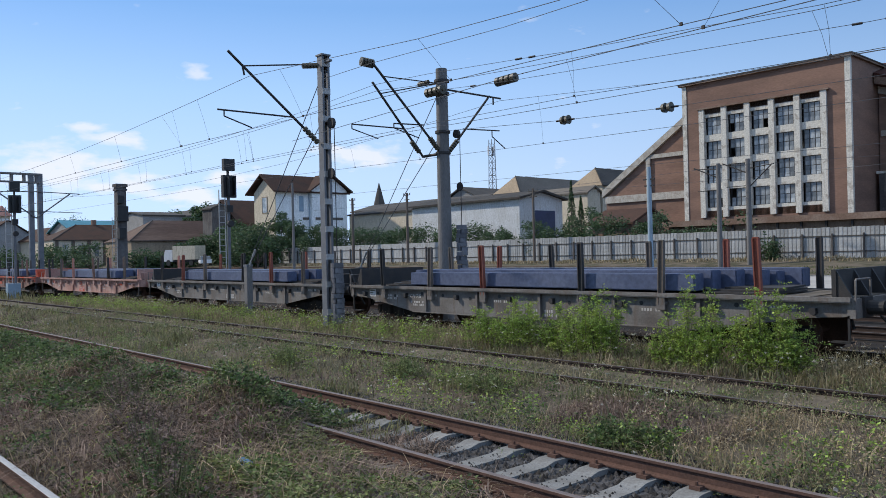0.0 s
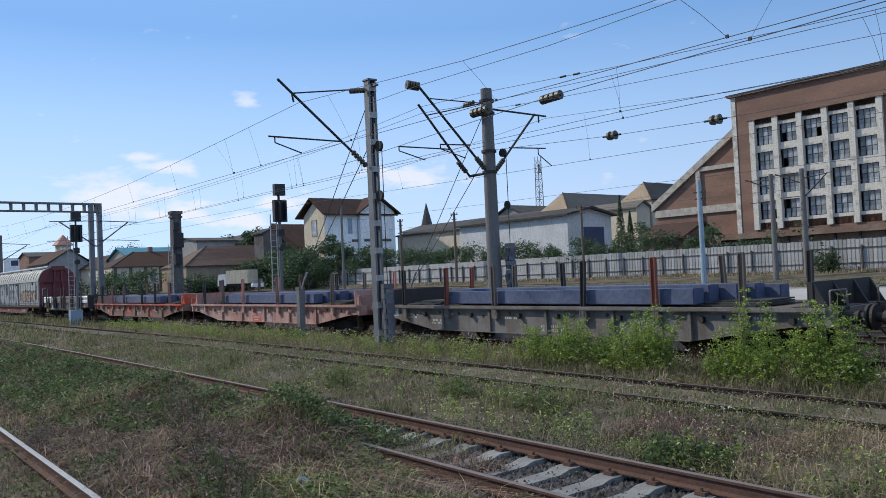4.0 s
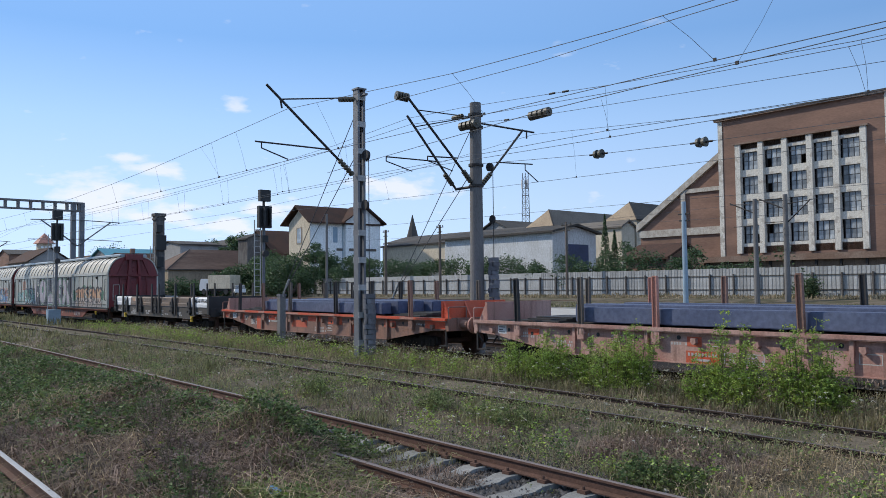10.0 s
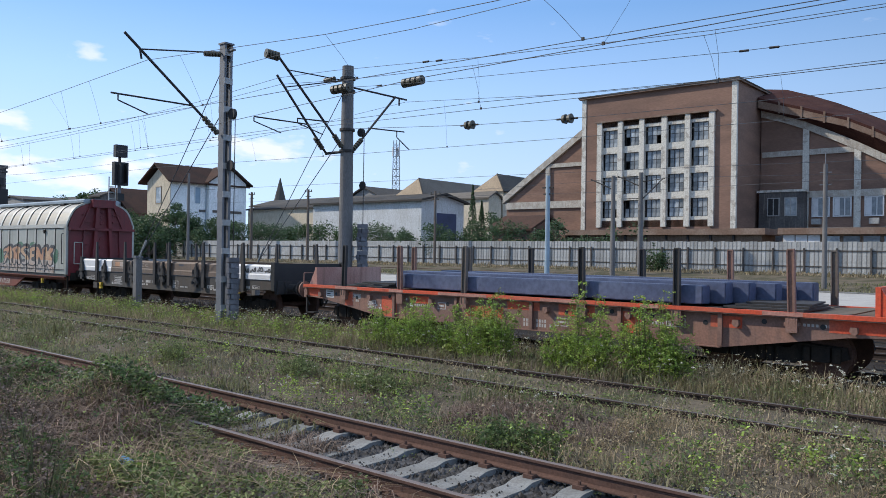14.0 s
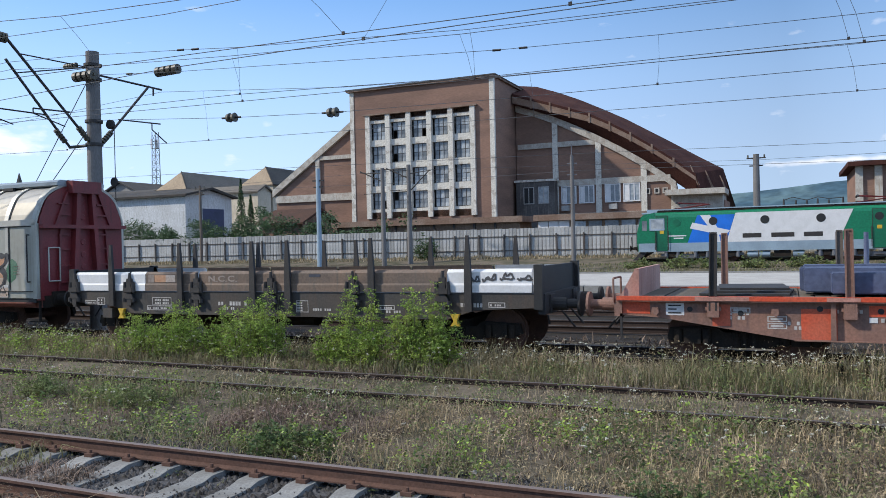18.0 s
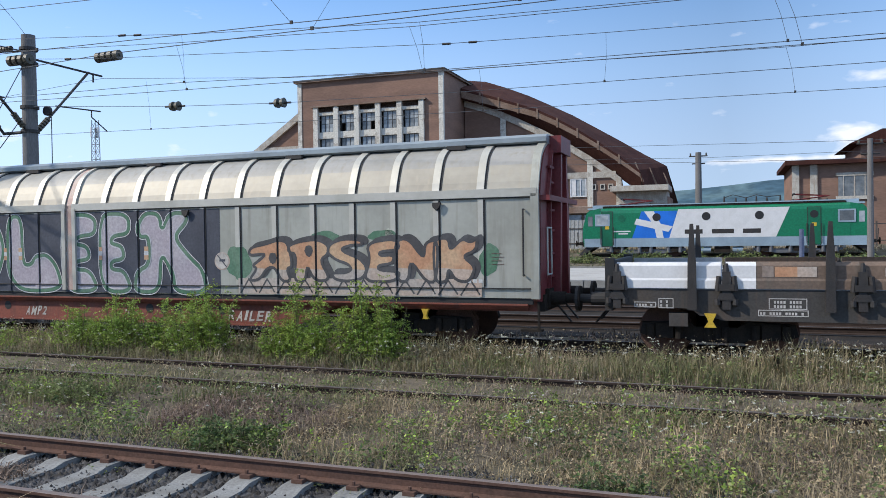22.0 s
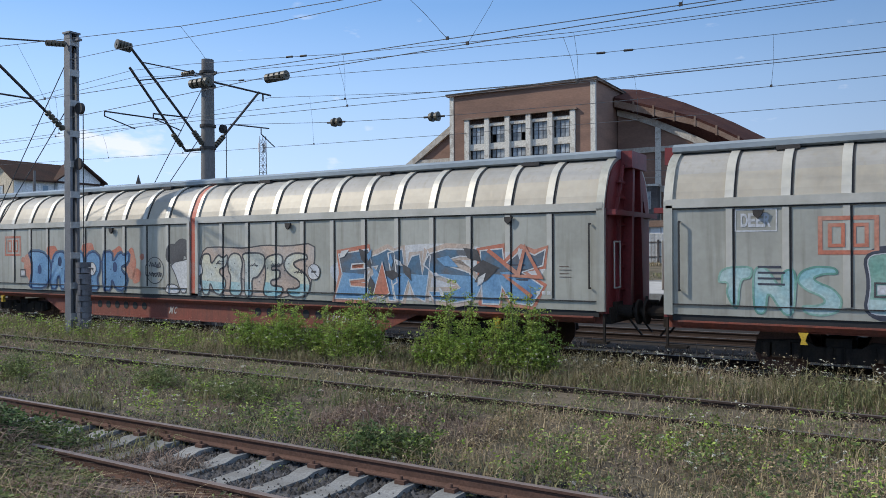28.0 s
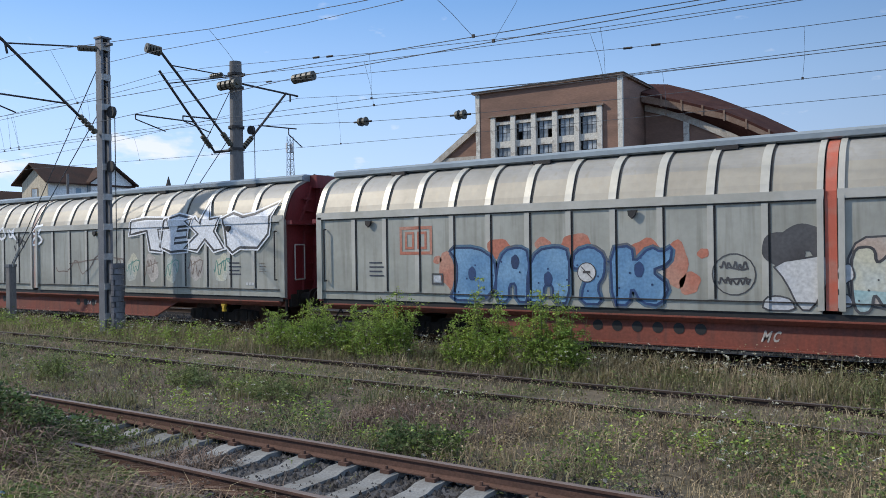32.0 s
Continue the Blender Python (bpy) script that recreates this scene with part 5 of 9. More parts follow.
overhead("carrying wire, droppers and contact wire over the track behind the train",
         (21.5, sag(-132, -74, 7.9, 6.9) + sag(-74, MX, 7.9, 6.9), [(MX, 21.48, 7.9), (-12.7, 21.44, 7.29), (-7.5, 21.4, 7.06), (1.5, 21.32, 6.84), (6, 21.3, 6.86), (33, 21.2, 7.8), (86, 21.2, 7.8)]),
         (21.5, [(-132, 6.4), (-74, 6.5), (-37.8, 6.45), (-23.3, 6.12)], [(-12.6, 21.43, 5.91), (1.6, 21.32, 5.71), (3.8, 21.3, 5.68), (33, 21.2, 5.6), (86, 21.2, 5.6)]),
         [(-30, 0.4), (-25.5, 0.5), (-18.4, 0.2), (-6.6, 0.1), (1.4, 0.2)])
aw = overhead("anchored overhead wires with brown disc insulators",
         (18.4, [], [(MX, 18.4, 7.93), (-19.3, 18.45, 7.85), (-17.3, 18.52, 7.7), (-6.6, 18.95, 7.18), (-2.7, 19.14, 7.1), (3.5, 19.5, 7.05), (33, 20.5, 7.8)]),
         (18.4, [], [(MX, 18.4, 6.47), (-14.9, 18.61, 6.12), (-11.5, 18.74, 5.99), (-6.6, 18.95, 5.93), (3.5, 19.5, 5.94), (33, 20.5, 5.9)]),
         [(-2.7, -0.05)])
for x in (-14.9, -11.5):
    p = level([(-14.9, 18.61, 6.12), (-11.5, 18.74, 5.99)], x)
    for k in (-0.09, 0.09):
        part("disc_insulator", rods((p + Vector((k - 0.05, 0, 0)), p + Vector((k + 0.05, 0, 0)), 0.115, 0.14), n=14), M["insul"], aw, "ribbed brown porcelain disc")
    part("insulator_pin", rods((p - Vector((0.34, 0, -0.01)), p + Vector((0.34, 0, -0.01)), 0.03), n=6), M["dark"], aw)
for x, y, z in ((-14.8, 16.46, 7.63), (-14.3, 16.46, 7.59), (-6.7, 18.95, 7.18), (-6.0, 18.97, 7.16), (-18.7, 18.47, 7.80)):
    part("splice", rods(((x - 0.11, y, z + 0.005), (x + 0.11, y, z - 0.005), 0.03), n=6), M["dark"], aw)
fw = thing("feeder_line", Matrix(), "thin black feeder cables strung along the yard poles", "overhead wire", "overhead wires")
part("feeder", tube([(-74, 47, 8.6), (-32, 47, 8.0), (-14, 52, 8.2), (8, 52, 7.6), (60, 52, 8)], 0.013), M["wire"], fw)
part("feeder", tube([(-90, 58, 8.3), (-31, 60, 7.6), (-14, 56, 7.4), (8, 53, 6.6), (60, 52, 6.6)], 0.013), M["wire"], fw)
part("feeder", tube([(-56, 62, 8.5), (-31, 61, 8.8), (-2, 66, 8.3), (60, 68, 8.3)], 0.013), M["wire"], fw)

# gantry far down the line
ga = thing("signal_gantry", pose(-74, 0, 0), "grey steel portal gantry across the tracks", "gantry")
for y in (18.9, 19.6):
    part("column", boxes((-0.2, 0.2, y - 0.2, y + 0.2, -0.4, 9.9)), M["steel"], ga)
part("column", boxes((-0.2, 0.2, -9.2, -8.8, -0.4, 9.9)), M["steel"], ga)
bm = boxes((-0.25, 0.25, -9, 19.6, 9.75, 9.9), (-0.25, 0.25, -9, 19.6, 9.05, 9.18))
for i in range(30):
    box(bm, -0.2, 0.2, -8.9 + i * 0.97, -8.7 + i * 0.97, 9.18, 9.75)
part("lattice_beam", bm, M["mastc"], ga)
for yy, s in ((17.8, -1), (20.4, 1)):
    part("cantilever", rods(((0.3, 19.2, 6.0), (0.3, yy + s * 1.6, 8.2), 0.06), ((0.3, 19.2, 8.3), (0.3, yy + s * 2.4, 8.2), 0.04), ((0.3, 19.2, 6.6), (0.3, yy + s * 2.6, 6.5), 0.03)), M["steel"], ga)


def signal(x, y, top, label, box_=False):
    s = thing("railway_signal", pose(x, y, 0), label, "railway signal", "signals")
    part("post", rods(((0, 0, -0.3), (0, 0, top - 1.9), 0.085), n=12), M["steel"], s)
    h = part("signal_head", boxes((-0.05, 0.22, -0.36, 0.36, top - 2.0, top - 0.85)), M["black"], s)
    part("hood", boxes((0.22, 0.5, -0.2, -0.14, top - 1.9, top - 0.95), (0.22, 0.5, 0.14, 0.2, top - 1.9, top - 0.95)), M["black"], h)
    h = part("signal_head", boxes((-0.05, 0.22, -0.30, 0.30, top - 0.6, top)), M["black"], s)
    part("bracket", boxes((-0.05, 0.05, -0.05, 0.05, top - 0.9, top - 0.55)), M["dark"], s)
    h = part("signal_head", boxes((-0.05, 0.2, -0.17, 0.17, top - 2.75, top - 2.4)), M["black"], s)
    h = part("lamp", rods(((0.1, 0, top - 3.35), (0.28, 0, top - 3.35), 0.17), n=14), M["dark"], s)
    lad = bmesh.new()
    for q in (-0.18, -0.52):
        box(lad, -0.02, 0.02, q - 0.02, q + 0.02, -0.2, top - 1.6)
    for i in range(int((top - 1.8) / 0.3)):
        box(lad, -0.015, 0.015, -0.52, -0.18, 0.1 + i * 0.3, 0.13 + i * 0.3)
    part("ladder", lad, M["pale"], s)
    if box_:
        part("relay_box", boxes((-0.2, 0.4, -0.55, 0.2, -0.2, 0.85)), M["lgrey"], s, "pale grey relay cabinet")
    return s


fm = thing("catenary_mast", pose(-119.3, 18.9, 0), "far slim grey catenary mast with a cantilever arm", "mast", "catenary masts")
part("pole", rods(((0, 0, -0.4), (0, 0, 10.0), 0.28, 0.2), n=12), M["mastc"], fm)
part("strut", rods(((0, 0.2, 6.6), (0, 3.2, 8.6), 0.06)), M["dark"], fm)
part("top_tie", rods(((0, 0.2, 8.9), (0, 3.6, 8.7), 0.04)), M["dark"], fm)
signal(-56.0, 13.3, 7.4, "black colour-light signal on a steel post with ladder and cabinet", True)
signal(-37.4, 18.9, 7.3, "tall black colour-light signal on a steel post with ladder")
ch = thing("concrete_pillar", pose(-52.8, 18.9, 0), "dark capped masonry pillar with a side ladder", "pillar")
part("shaft", outline(((-0.36, -0.3), (0.36, -0.3), (0.28, 6.8), (-0.28, 6.8)), -0.30, 0.30, "x"), M["darkrender"], ch)
part("cap", boxes((-0.34, 0.34, -0.36, 0.36, 6.8, 6.92), (-0.29, 0.29, -0.30, 0.30, 6.92, 7.05), (-0.36, 0.36, -0.38, 0.38, 7.05, 7.25)), M["darkrender"], ch)
for y0, y1, z0, z1 in ((-0.36, 0.04, 5.95, 6.45), (-0.38, 0.30, 4.75, 5.75), (-0.30, 0.12, 3.6, 4.3)):
    eb = part("equipment_box", boxes((0.34, 0.62, y0, y1, z0, z1)), M["black"], ch, "black equipment box")
    part("bracket", boxes((0.27, 0.34, y0 + 0.1, y0 + 0.2, z0 + 0.1, z1 - 0.1)), M["dark"], eb)
part("ladder", boxes((0.42, 0.46, -0.72, -0.69, 0, 5.0), (0.42, 0.46, -0.43, -0.40, 0, 5.0), *[(0.42, 0.46, -0.72, -0.40, i * 0.3, i * 0.3 + 0.03) for i in range(1, 17)]), M["pale"], ch)


def pole(x, y, top, key, r, label, arms=0, lean=0.0):
    z0 = ground_z(x, y) - 0.1
    p = thing("line_pole", pose(x, y, 0, 0, lean, 0), label, "pole", "poles along the yard")
    part("shaft", rods(((0, 0, z0), (0, 0, top), r, r * 0.75), n=12), M[key], p)
    if arms & 1:
        part("cross_arm", rods(((0, 0, top - 1.2), (-2.2, 0, top - 0.2), 0.05), ((0, 0, top - 0.5), (-2.2, 0, top - 0.3), 0.035), ((0, 0, top - 2.2), (-1.9, 0, top - 2.2), 0.03)), M["dark"], p)
    if arms & 2:
        part("cross_arm", rods(((0, 0, top - 2.4), (2.0, 0, top - 0.6), 0.05), ((0, 0, top - 0.8), (2.2, 0, top - 0.6), 0.035)), M["dark"], p)
    if arms & 4:
        part("cross_arm", rods(((-0.7, 0, top - 0.3), (0.7, 0, top - 0.3), 0.05), ((-0.5, 0, top - 0.9), (0.5, 0, top - 0.9), 0.05)), M["dark"], p)
        for q in (-0.6, 0.6):
            part("insulator", rods(((q, 0, top - 0.25), (q, 0, top - 0.05), 0.06)), M["insul"], p)
    return p


wp = pole(-33.62, 52, 8.4, "lgrey", 0.21, "pale painted concrete pole with insulator brackets")
part("bracket", boxes((-0.5, 0.5, -0.06, 0.06, 7.4, 7.5), (-0.4, 0.4, -0.06, 0.06, 6.9, 7.0)), M["dark"], wp)
pole(-32.2, 60, 9.0, "mastc", 0.22, "grey concrete mast with outreaching arms", 1)
pole(-30.4, 61.5, 9.3, "mastc", 0.24, "grey concrete mast with outreaching arms", 3)
lp = pole(-14.1, 55, 8.4, "mastc", 0.17, "slim grey pole with a lattice head", 0)
for z in (6.2, 7.0, 7.8):
    part("rung_bracket", boxes((-0.35, 0.35, -0.04, 0.04, z, z + 0.07)), M["steel"], lp)
part("rod", rods(((0, 0, 8.4), (0, 0, 9.2), 0.03)), M["steel"], lp)
pole(-55.9, 64, 8.9, "browng", 0.16, "weathered wooden line pole", 4)
pole(-77.4, 64, 10.0, "browng", 0.2, "weathered wooden line pole", 4)
pole(-89.4, 64, 10.1, "browng", 0.22, "weathered wooden line pole", 4)
pole(-74.0, 45, 10.2, "mastc", 0.16, "slim grey street lamp pole")
pole(-2.2, 66, 8.75, "mastc", 0.3, "thick concrete pole with fittings", 4)
pole(7.9, 52, 7.7, "mastc", 0.2, "grey steel pole with cross brackets", 4)
pole(2.5, 31, 2.35, "block", 0.10, "short blue-grey steel post on the platform")


def lorry(x, y, z, rz):
    t = thing("lorry", pose(x, y, z, 0, 0, rz), "tan covered lorry parked beside the yard", "lorry")
    part("cargo_box", boxes((-3.2, 1.9, -1.2, 1.2, 1.0, 3.3)), M["cream"], t, "tan tarpaulin cargo box")
    part("chassis", boxes((-3.2, 3.9, -0.9, 0.9, 0.6, 1.0)), M["dark"], t)
    cab = part("cab", outline(((2.1, 0.7), (4.1, 0.7), (4.1, 1.7), (3.8, 2.7), (2.1, 2.7)), -1.1, 1.1, "y"), M["signwhite"], t)
    part("windscreen", outline(((4.11, 1.72), (3.83, 2.6), (3.78, 2.6), (4.06, 1.72)), -0.95, 0.95, "y"), M["glass"], cab)
    for wx in (-2.2, 3.0):
        for s in (-1, 1):
            part("wheel", rods(((wx, s * 0.95, 0.5), (wx, s * 1.15, 0.5), 0.5), n=16), M["black"], t)


def car(x, y, z, rz):
    t = thing("car", pose(x, y, z, 0, 0, rz), "small white car parked beside the yard", "car")
    part("body", outline(((-2.1, 0.35), (2.1, 0.35), (2.1, 0.75), (1.2, 0.9), (-2.0, 0.95)), -0.85, 0.85, "y"), M["signwhite"], t)
    part("cabin", outline(((-1.8, 0.92), (1.1, 0.9), (0.4, 1.45), (-1.4, 1.45)), -0.75, 0.75, "y"), M["glass"], t)
    part("roof", boxes((-1.4, 0.4, -0.72, 0.72, 1.45, 1.5)), M["signwhite"], t)
    for wx in (-1.3, 1.3):
        for s in (-1, 1):
            part("wheel", rods(((wx, s * 0.72, 0.32), (wx, s * 0.88, 0.32), 0.32), n=14), M["black"], t)


st_ = thing("anchor_post", pose(-25.5, 13.6, 0), "short grey square anchor post beside the track", "post", "anchor posts")
part("shaft", boxes((-0.11, 0.11, -0.11, 0.11, -0.3, 1.85)), M["mastc"], st_)
part("cap", boxes((-0.13, 0.13, -0.13, 0.13, 1.85, 1.93)), M["steel"], st_)
part("turnbuckle", rods(((0.1, 0, 1.85), (0.55, 0, 2.45), 0.035)), M["pale"], st_, "pale turnbuckle of the mast guys")
sf_ = thing("anchor_post", pose(-25.6, 18.6, 0), "short grey square anchor post behind the goods track", "post", "anchor posts")
part("shaft", boxes((-0.11, 0.11, -0.11, 0.11, -0.3, 1.7)), M["mastc"], sf_)
part("turnbuckle", rods(((0.1, 0, 1.7), (0.5, 0, 2.3), 0.035)), M["pale"], sf_)
lorry(-126.4, 56, 1.0, 200)
car(-119.4, 56, 1.0, 160)

# ---- boundary fence ----
fe = thing("boundary_fence", pose(0, 66, 0), "grey precast slatted fence with dark posts", "fence", kind="structure")
slat = mesh_of("slat", boxes((-0.155, 0.155, -0.03, 0.03, 0.0, 2.5), (-0.12, 0.12, -0.045, -0.03, 0.05, 2.45)), M["fence"])
postm = mesh_of("post", boxes((-0.06, 0.06, -0.22, -0.08, -0.2, 2.0)), M["fencepost"])
railm = mesh_of("rail", boxes((-1.2, 1.2, -0.1, -0.05, 0.5, 0.58), (-1.2, 1.2, -0.1, -0.05, 1.75, 1.83)), M["fencepost"])
rest, rest_posts = bmesh.new(), 0
k = 0
for i in range(360):
    x = -112 + i * 0.34
    if -62 < x < 18:
        p = part("slat", slat, None, fe)
        p.location = (x, 0, 1.0 + 0.02 * math.sin(i * 1.7))
    else:
        box(rest, x - 0.155, x + 0.155, -0.04, 0.03, 1.0, 3.5)
tagged(part("slat_run", rest, M["fence"], fe), kind="stuff")
for i in range(54):
    x = -112 + i * 2.4
    p = part("post", postm, None, fe)
    p.location = (x, 0, 1.0)
    p = part("rail", railm, None, fe)
    p.location = (x + 1.2, 0, 1.0)

# ---- works hall ----
hall = thing("works_hall", pose(0, 0, 0), "large red brick works hall with window tower and arched roof", "building")
TX0, TX1, TY, TTOP = -48.25, -29.75, 82.0, 21.1
WX0, WX1, WZ0, WZ1 = -45.8, -32.32, 6.2, 17.2


for r in ((TX0, WX0, TY, TY + 0.5, 0.9, TTOP - 0.3), (WX1, TX1, TY, TY + 0.5, 0.9, TTOP - 0.3), (WX0, WX1, TY, TY + 0.5, WZ1, TTOP - 0.3), (WX0, WX1, TY, TY + 0.5, 0.9, WZ0),
          (TX0, TX0 + 0.5, TY + 0.5, TY + 9, 0.9, TTOP - 0.3), (TX1 - 0.5, TX1, TY + 0.5, TY + 9, 0.9, TTOP - 0.3), (TX0, TX1, TY + 9, TY + 9.5, 0.9, TTOP - 0.3)):
    part("tower_wall", boxes(r), M["brick"], hall)
part("tower_roof", boxes((TX0 - 0.35, TX1 + 0.3, TY - 0.4, TY + 9.8, TTOP - 0.3, TTOP - 0.12)), M["beam"], hall, "flat roof slab with a stained concrete edge")
part("roof_flashing", boxes((TX0 - 0.42, TX1 + 0.36, TY - 0.47, TY + 9.9, TTOP - 0.12, TTOP)), M["roofgrey"], hall, "dull grey sheet roof edge")
for x in (TX0 - 0.03, TX1 - 0.52):
    part("corner_pier", boxes((x, x + 0.55, TY - 0.08, TY + 0.3, 3.5, TTOP - 0.3)), M["peeling"], hall)
cw, rh = (WX1 - WX0) / 5, (WZ1 - WZ0) / 4
part("lintel", boxes((WX0 - 0.55, WX1 + 0.55, TY - 0.42, TY + 0.05, WZ1 + 0.56, WZ1 + 0.74)), M["beam"], hall, "stained projecting lintel over the windows")
for i in range(6):
    part("pilaster", boxes((WX0 + i * cw - 0.3, WX0 + i * cw + 0.3, TY - 0.30, TY + 0.3, WZ0 - 0.75, WZ1 + 0.56)), M["peeling"], hall, "peeling pale plaster pilaster")
spandrel = mesh_of("spandrel", boxes((-cw / 2 + 0.29, cw / 2 - 0.29, 0.0, 0.3, -0.38, 0.38)), M["peeling"])
end_spandrel = mesh_of("spandrel", boxes((-cw / 2 + 0.29, cw / 2 - 0.29, 0.0, 0.3, -0.56, 0.56)), M["peeling"])
for i in range(5):
    for j in range(5):
        sd_ = part("spandrel", spandrel if 0 < j < 4 else end_spandrel, None, hall)
        sd_.location = (WX0 + (i + 0.5) * cw, TY, WZ0 + j * rh - (0.2 if j == 0 else 0.0 if j < 4 else -0.18))
paneM = mesh_of("pane", boxes((-0.25, 0.25, -0.015, 0.015, -0.46, 0.46)), M["glass"])
sashM = mesh_of("window", ring(-0.86, 0.86, -1.02, 1.02, 0.07, -0.05, 0.05), M["dark"])
uprightM = mesh_of("glazing_bar", boxes((-0.03, 0.03, -0.04, 0.04, -0.96, 0.96)), M["dark"])
crossM = mesh_of("glazing_bar", boxes((-0.80, 0.80, -0.035, 0.035, -0.03, 0.03)), M["dark"])
for i in range(5):
    for j in range(4):
        win = part("window", sashM, None, hall)
        win.location = (WX0 + (i + 0.5) * cw, TY + 0.25, WZ0 + (j + 0.5) * rh)
        for q in (-0.29, 0.29):
            part("glazing_bar", uprightM, None, win).location = (q, 0, 0)
        part("glazing_bar", crossM, None, win)
        for a in (-0.54, 0, 0.54):
            for b in (-0.49, 0.49):
                if random.random() > 0.05:
                    pn = part("pane", paneM, None, win)
                    pn.matrix_basis = pose(a, 0, b, random.uniform(-1.5, 1.5), 0, random.uniform(-1.5, 1.5))
# added black box stands in for the unlit interior behind the windows
part("tower_dark_fill", boxes((TX0 + 0.6, TX1 - 0.6, TY + 2.0, TY + 8.8, 0.9, TTOP - 0.4)), M["black"], hall)
# the arched gable beside the tower
GY = 89.2
low_arc = [(-29.6, 18.6), (-27.2, 17.8), (-24.8, 16.8), (-22.2, 15.5), (-19.7, 14.2), (-17.2, 12.75), (-14.8, 11.2), (-12.6, 9.6), (-11.2, 8.5)]
gable = [(-29.7, 0.9)] + low_arc + [(-10.8, 6.0), (-10.8, 0.9)]
part("gable_wall", outline(gable, GY, GY + 0.5, "y"), M["brick"], hall)
part("arch_frame", outline([(x, z - 0.75) for x, z in low_arc] + [(x, z + 0.1) for x, z in low_arc[::-1]], GY - 0.25, GY - 0.01, "y"), M["plaster"], hall, "pale concrete arch rib")
for x, top in ((-24.83, 16.3), (-19.77, 13.7), (-14.68, 10.6), (-11.45, 8.2)):
    part("pier", boxes((x - 0.32, x + 0.32, GY - 0.22, GY - 0.012, 1.0, top)), M["peeling"], hall)
part("tie_beam", boxes((-29.4, -20.1, GY - 0.2, GY - 0.014, 13.3, 13.9)), M["plaster"], hall)
part("tie_beam", boxes((-24.5, -11.8, GY - 0.2, GY - 0.016, 8.7, 9.4)), M["plaster"], hall)
part("sill_band", boxes((-24.5, -11.8, GY - 0.16, GY - 0.016, 5.1, 5.5)), M["plaster"], hall)
for x0, x1, lit in ((-24.1, -22.5, 1), (-22.0, -20.4, 1), (-19.0, -17.4, 1), (-16.9, -15.2, 1)):
    ww = part("window", ring(x0 - 0.1, x1 + 0.1, 6.6, 8.7, 0.12, GY - 0.16, GY - 0.02), M["signwhite"], hall, "white framed works window")
    for q in (0.33, 0.66):
        xm = x0 + (x1 - x0) * q
        part("glazing_bar", boxes((xm - 0.05, xm + 0.05, GY - 0.16, GY - 0.12, 6.7, 8.6)), M["signwhite"], ww)
    part("pane", boxes((x0, x1, GY - 0.10, GY - 0.02, 6.7, 8.6)), M["glass"], ww)
    part("blind", boxes((x0 + 0.05, x0 + (x1 - x0) * 0.3, GY - 0.118, GY - 0.104, 6.75, 8.55)), M["signwhite"], ww)
for x in (-14.3, -13.3, -12.4):
    part("vent_window", ring(x - 0.28, x + 0.28, 7.35, 8.0, 0.12, GY - 0.12, GY - 0.01), M["plaster"], hall)
    part("vent_hole", boxes((x - 0.16, x + 0.16, GY - 0.06, GY - 0.008, 7.47, 7.88)), M["black"], hall)
for x in (-23.6, -18.1):
    part("air_conditioner", boxes((x - 0.45, x + 0.45, GY - 0.75, GY - 0.25, 5.8, 6.4)), M["pale"], hall)
# dark annex in the angle of tower and gable, with a pale crumbling top edge
# the shadow this wall stands in is put into its dark colour
part("annex", boxes((-29.3, -24.6, GY - 1.4, GY - 0.3, 1.0, 9.3)), M["darkrender"], hall, "dark grey annex in the angle of the tower, shadow in its colour")
part("annex_coping", boxes((-29.5, -24.4, GY - 1.55, GY - 0.3, 9.3, 9.55)), M["peeling"], hall)
for x0, x1, key in ((-28.4, -27.1, "black"), (-26.6, -25.3, "signwhite")):
    ww = part("window", ring(x0, x1, 6.7, 8.7, 0.1, GY - 1.47, GY - 1.402), M["pale"], hall)
    part("pane", boxes((x0 + 0.1, x1 - 0.1, GY - 1.44, GY - 1.402, 6.8, 8.6)), M["glass" if key == "signwhite" else "black"], ww)
    part("glazing_bar", boxes(((x0 + x1) / 2 - 0.05, (x0 + x1) / 2 + 0.05, GY - 1.46, GY - 1.442, 6.8, 8.6)), M["pale"], ww)


def strip(lo_pts, lo_y, hi_pts, hi_y, thick=0.35):
    """A curved sheet between two arcs, with thickness."""
    v, f, n = [], [], len(lo_pts)
    for d in (0, -thick):
        v += [(x, lo_y, z + d) for x, z in lo_pts] + [(x, hi_y, z + d) for x, z in hi_pts]
    for i in range(n - 1):
        f.append((i, i + 1, n + i + 1, n + i))
        f.append((2 * n + i + 1, 2 * n + i, 3 * n + i, 3 * n + i + 1))
        f.append((i + 1, i, 2 * n + i, 2 * n + i + 1))
        f.append((n + i, n + i + 1, 3 * n + i + 1, 3 * n + i))
    return v, f


def arc(x0, x1, xs, zs, n=10):
    return [(float(x), float(np.interp(x, xs, zs))) for x in np.linspace(x0, x1, n)]


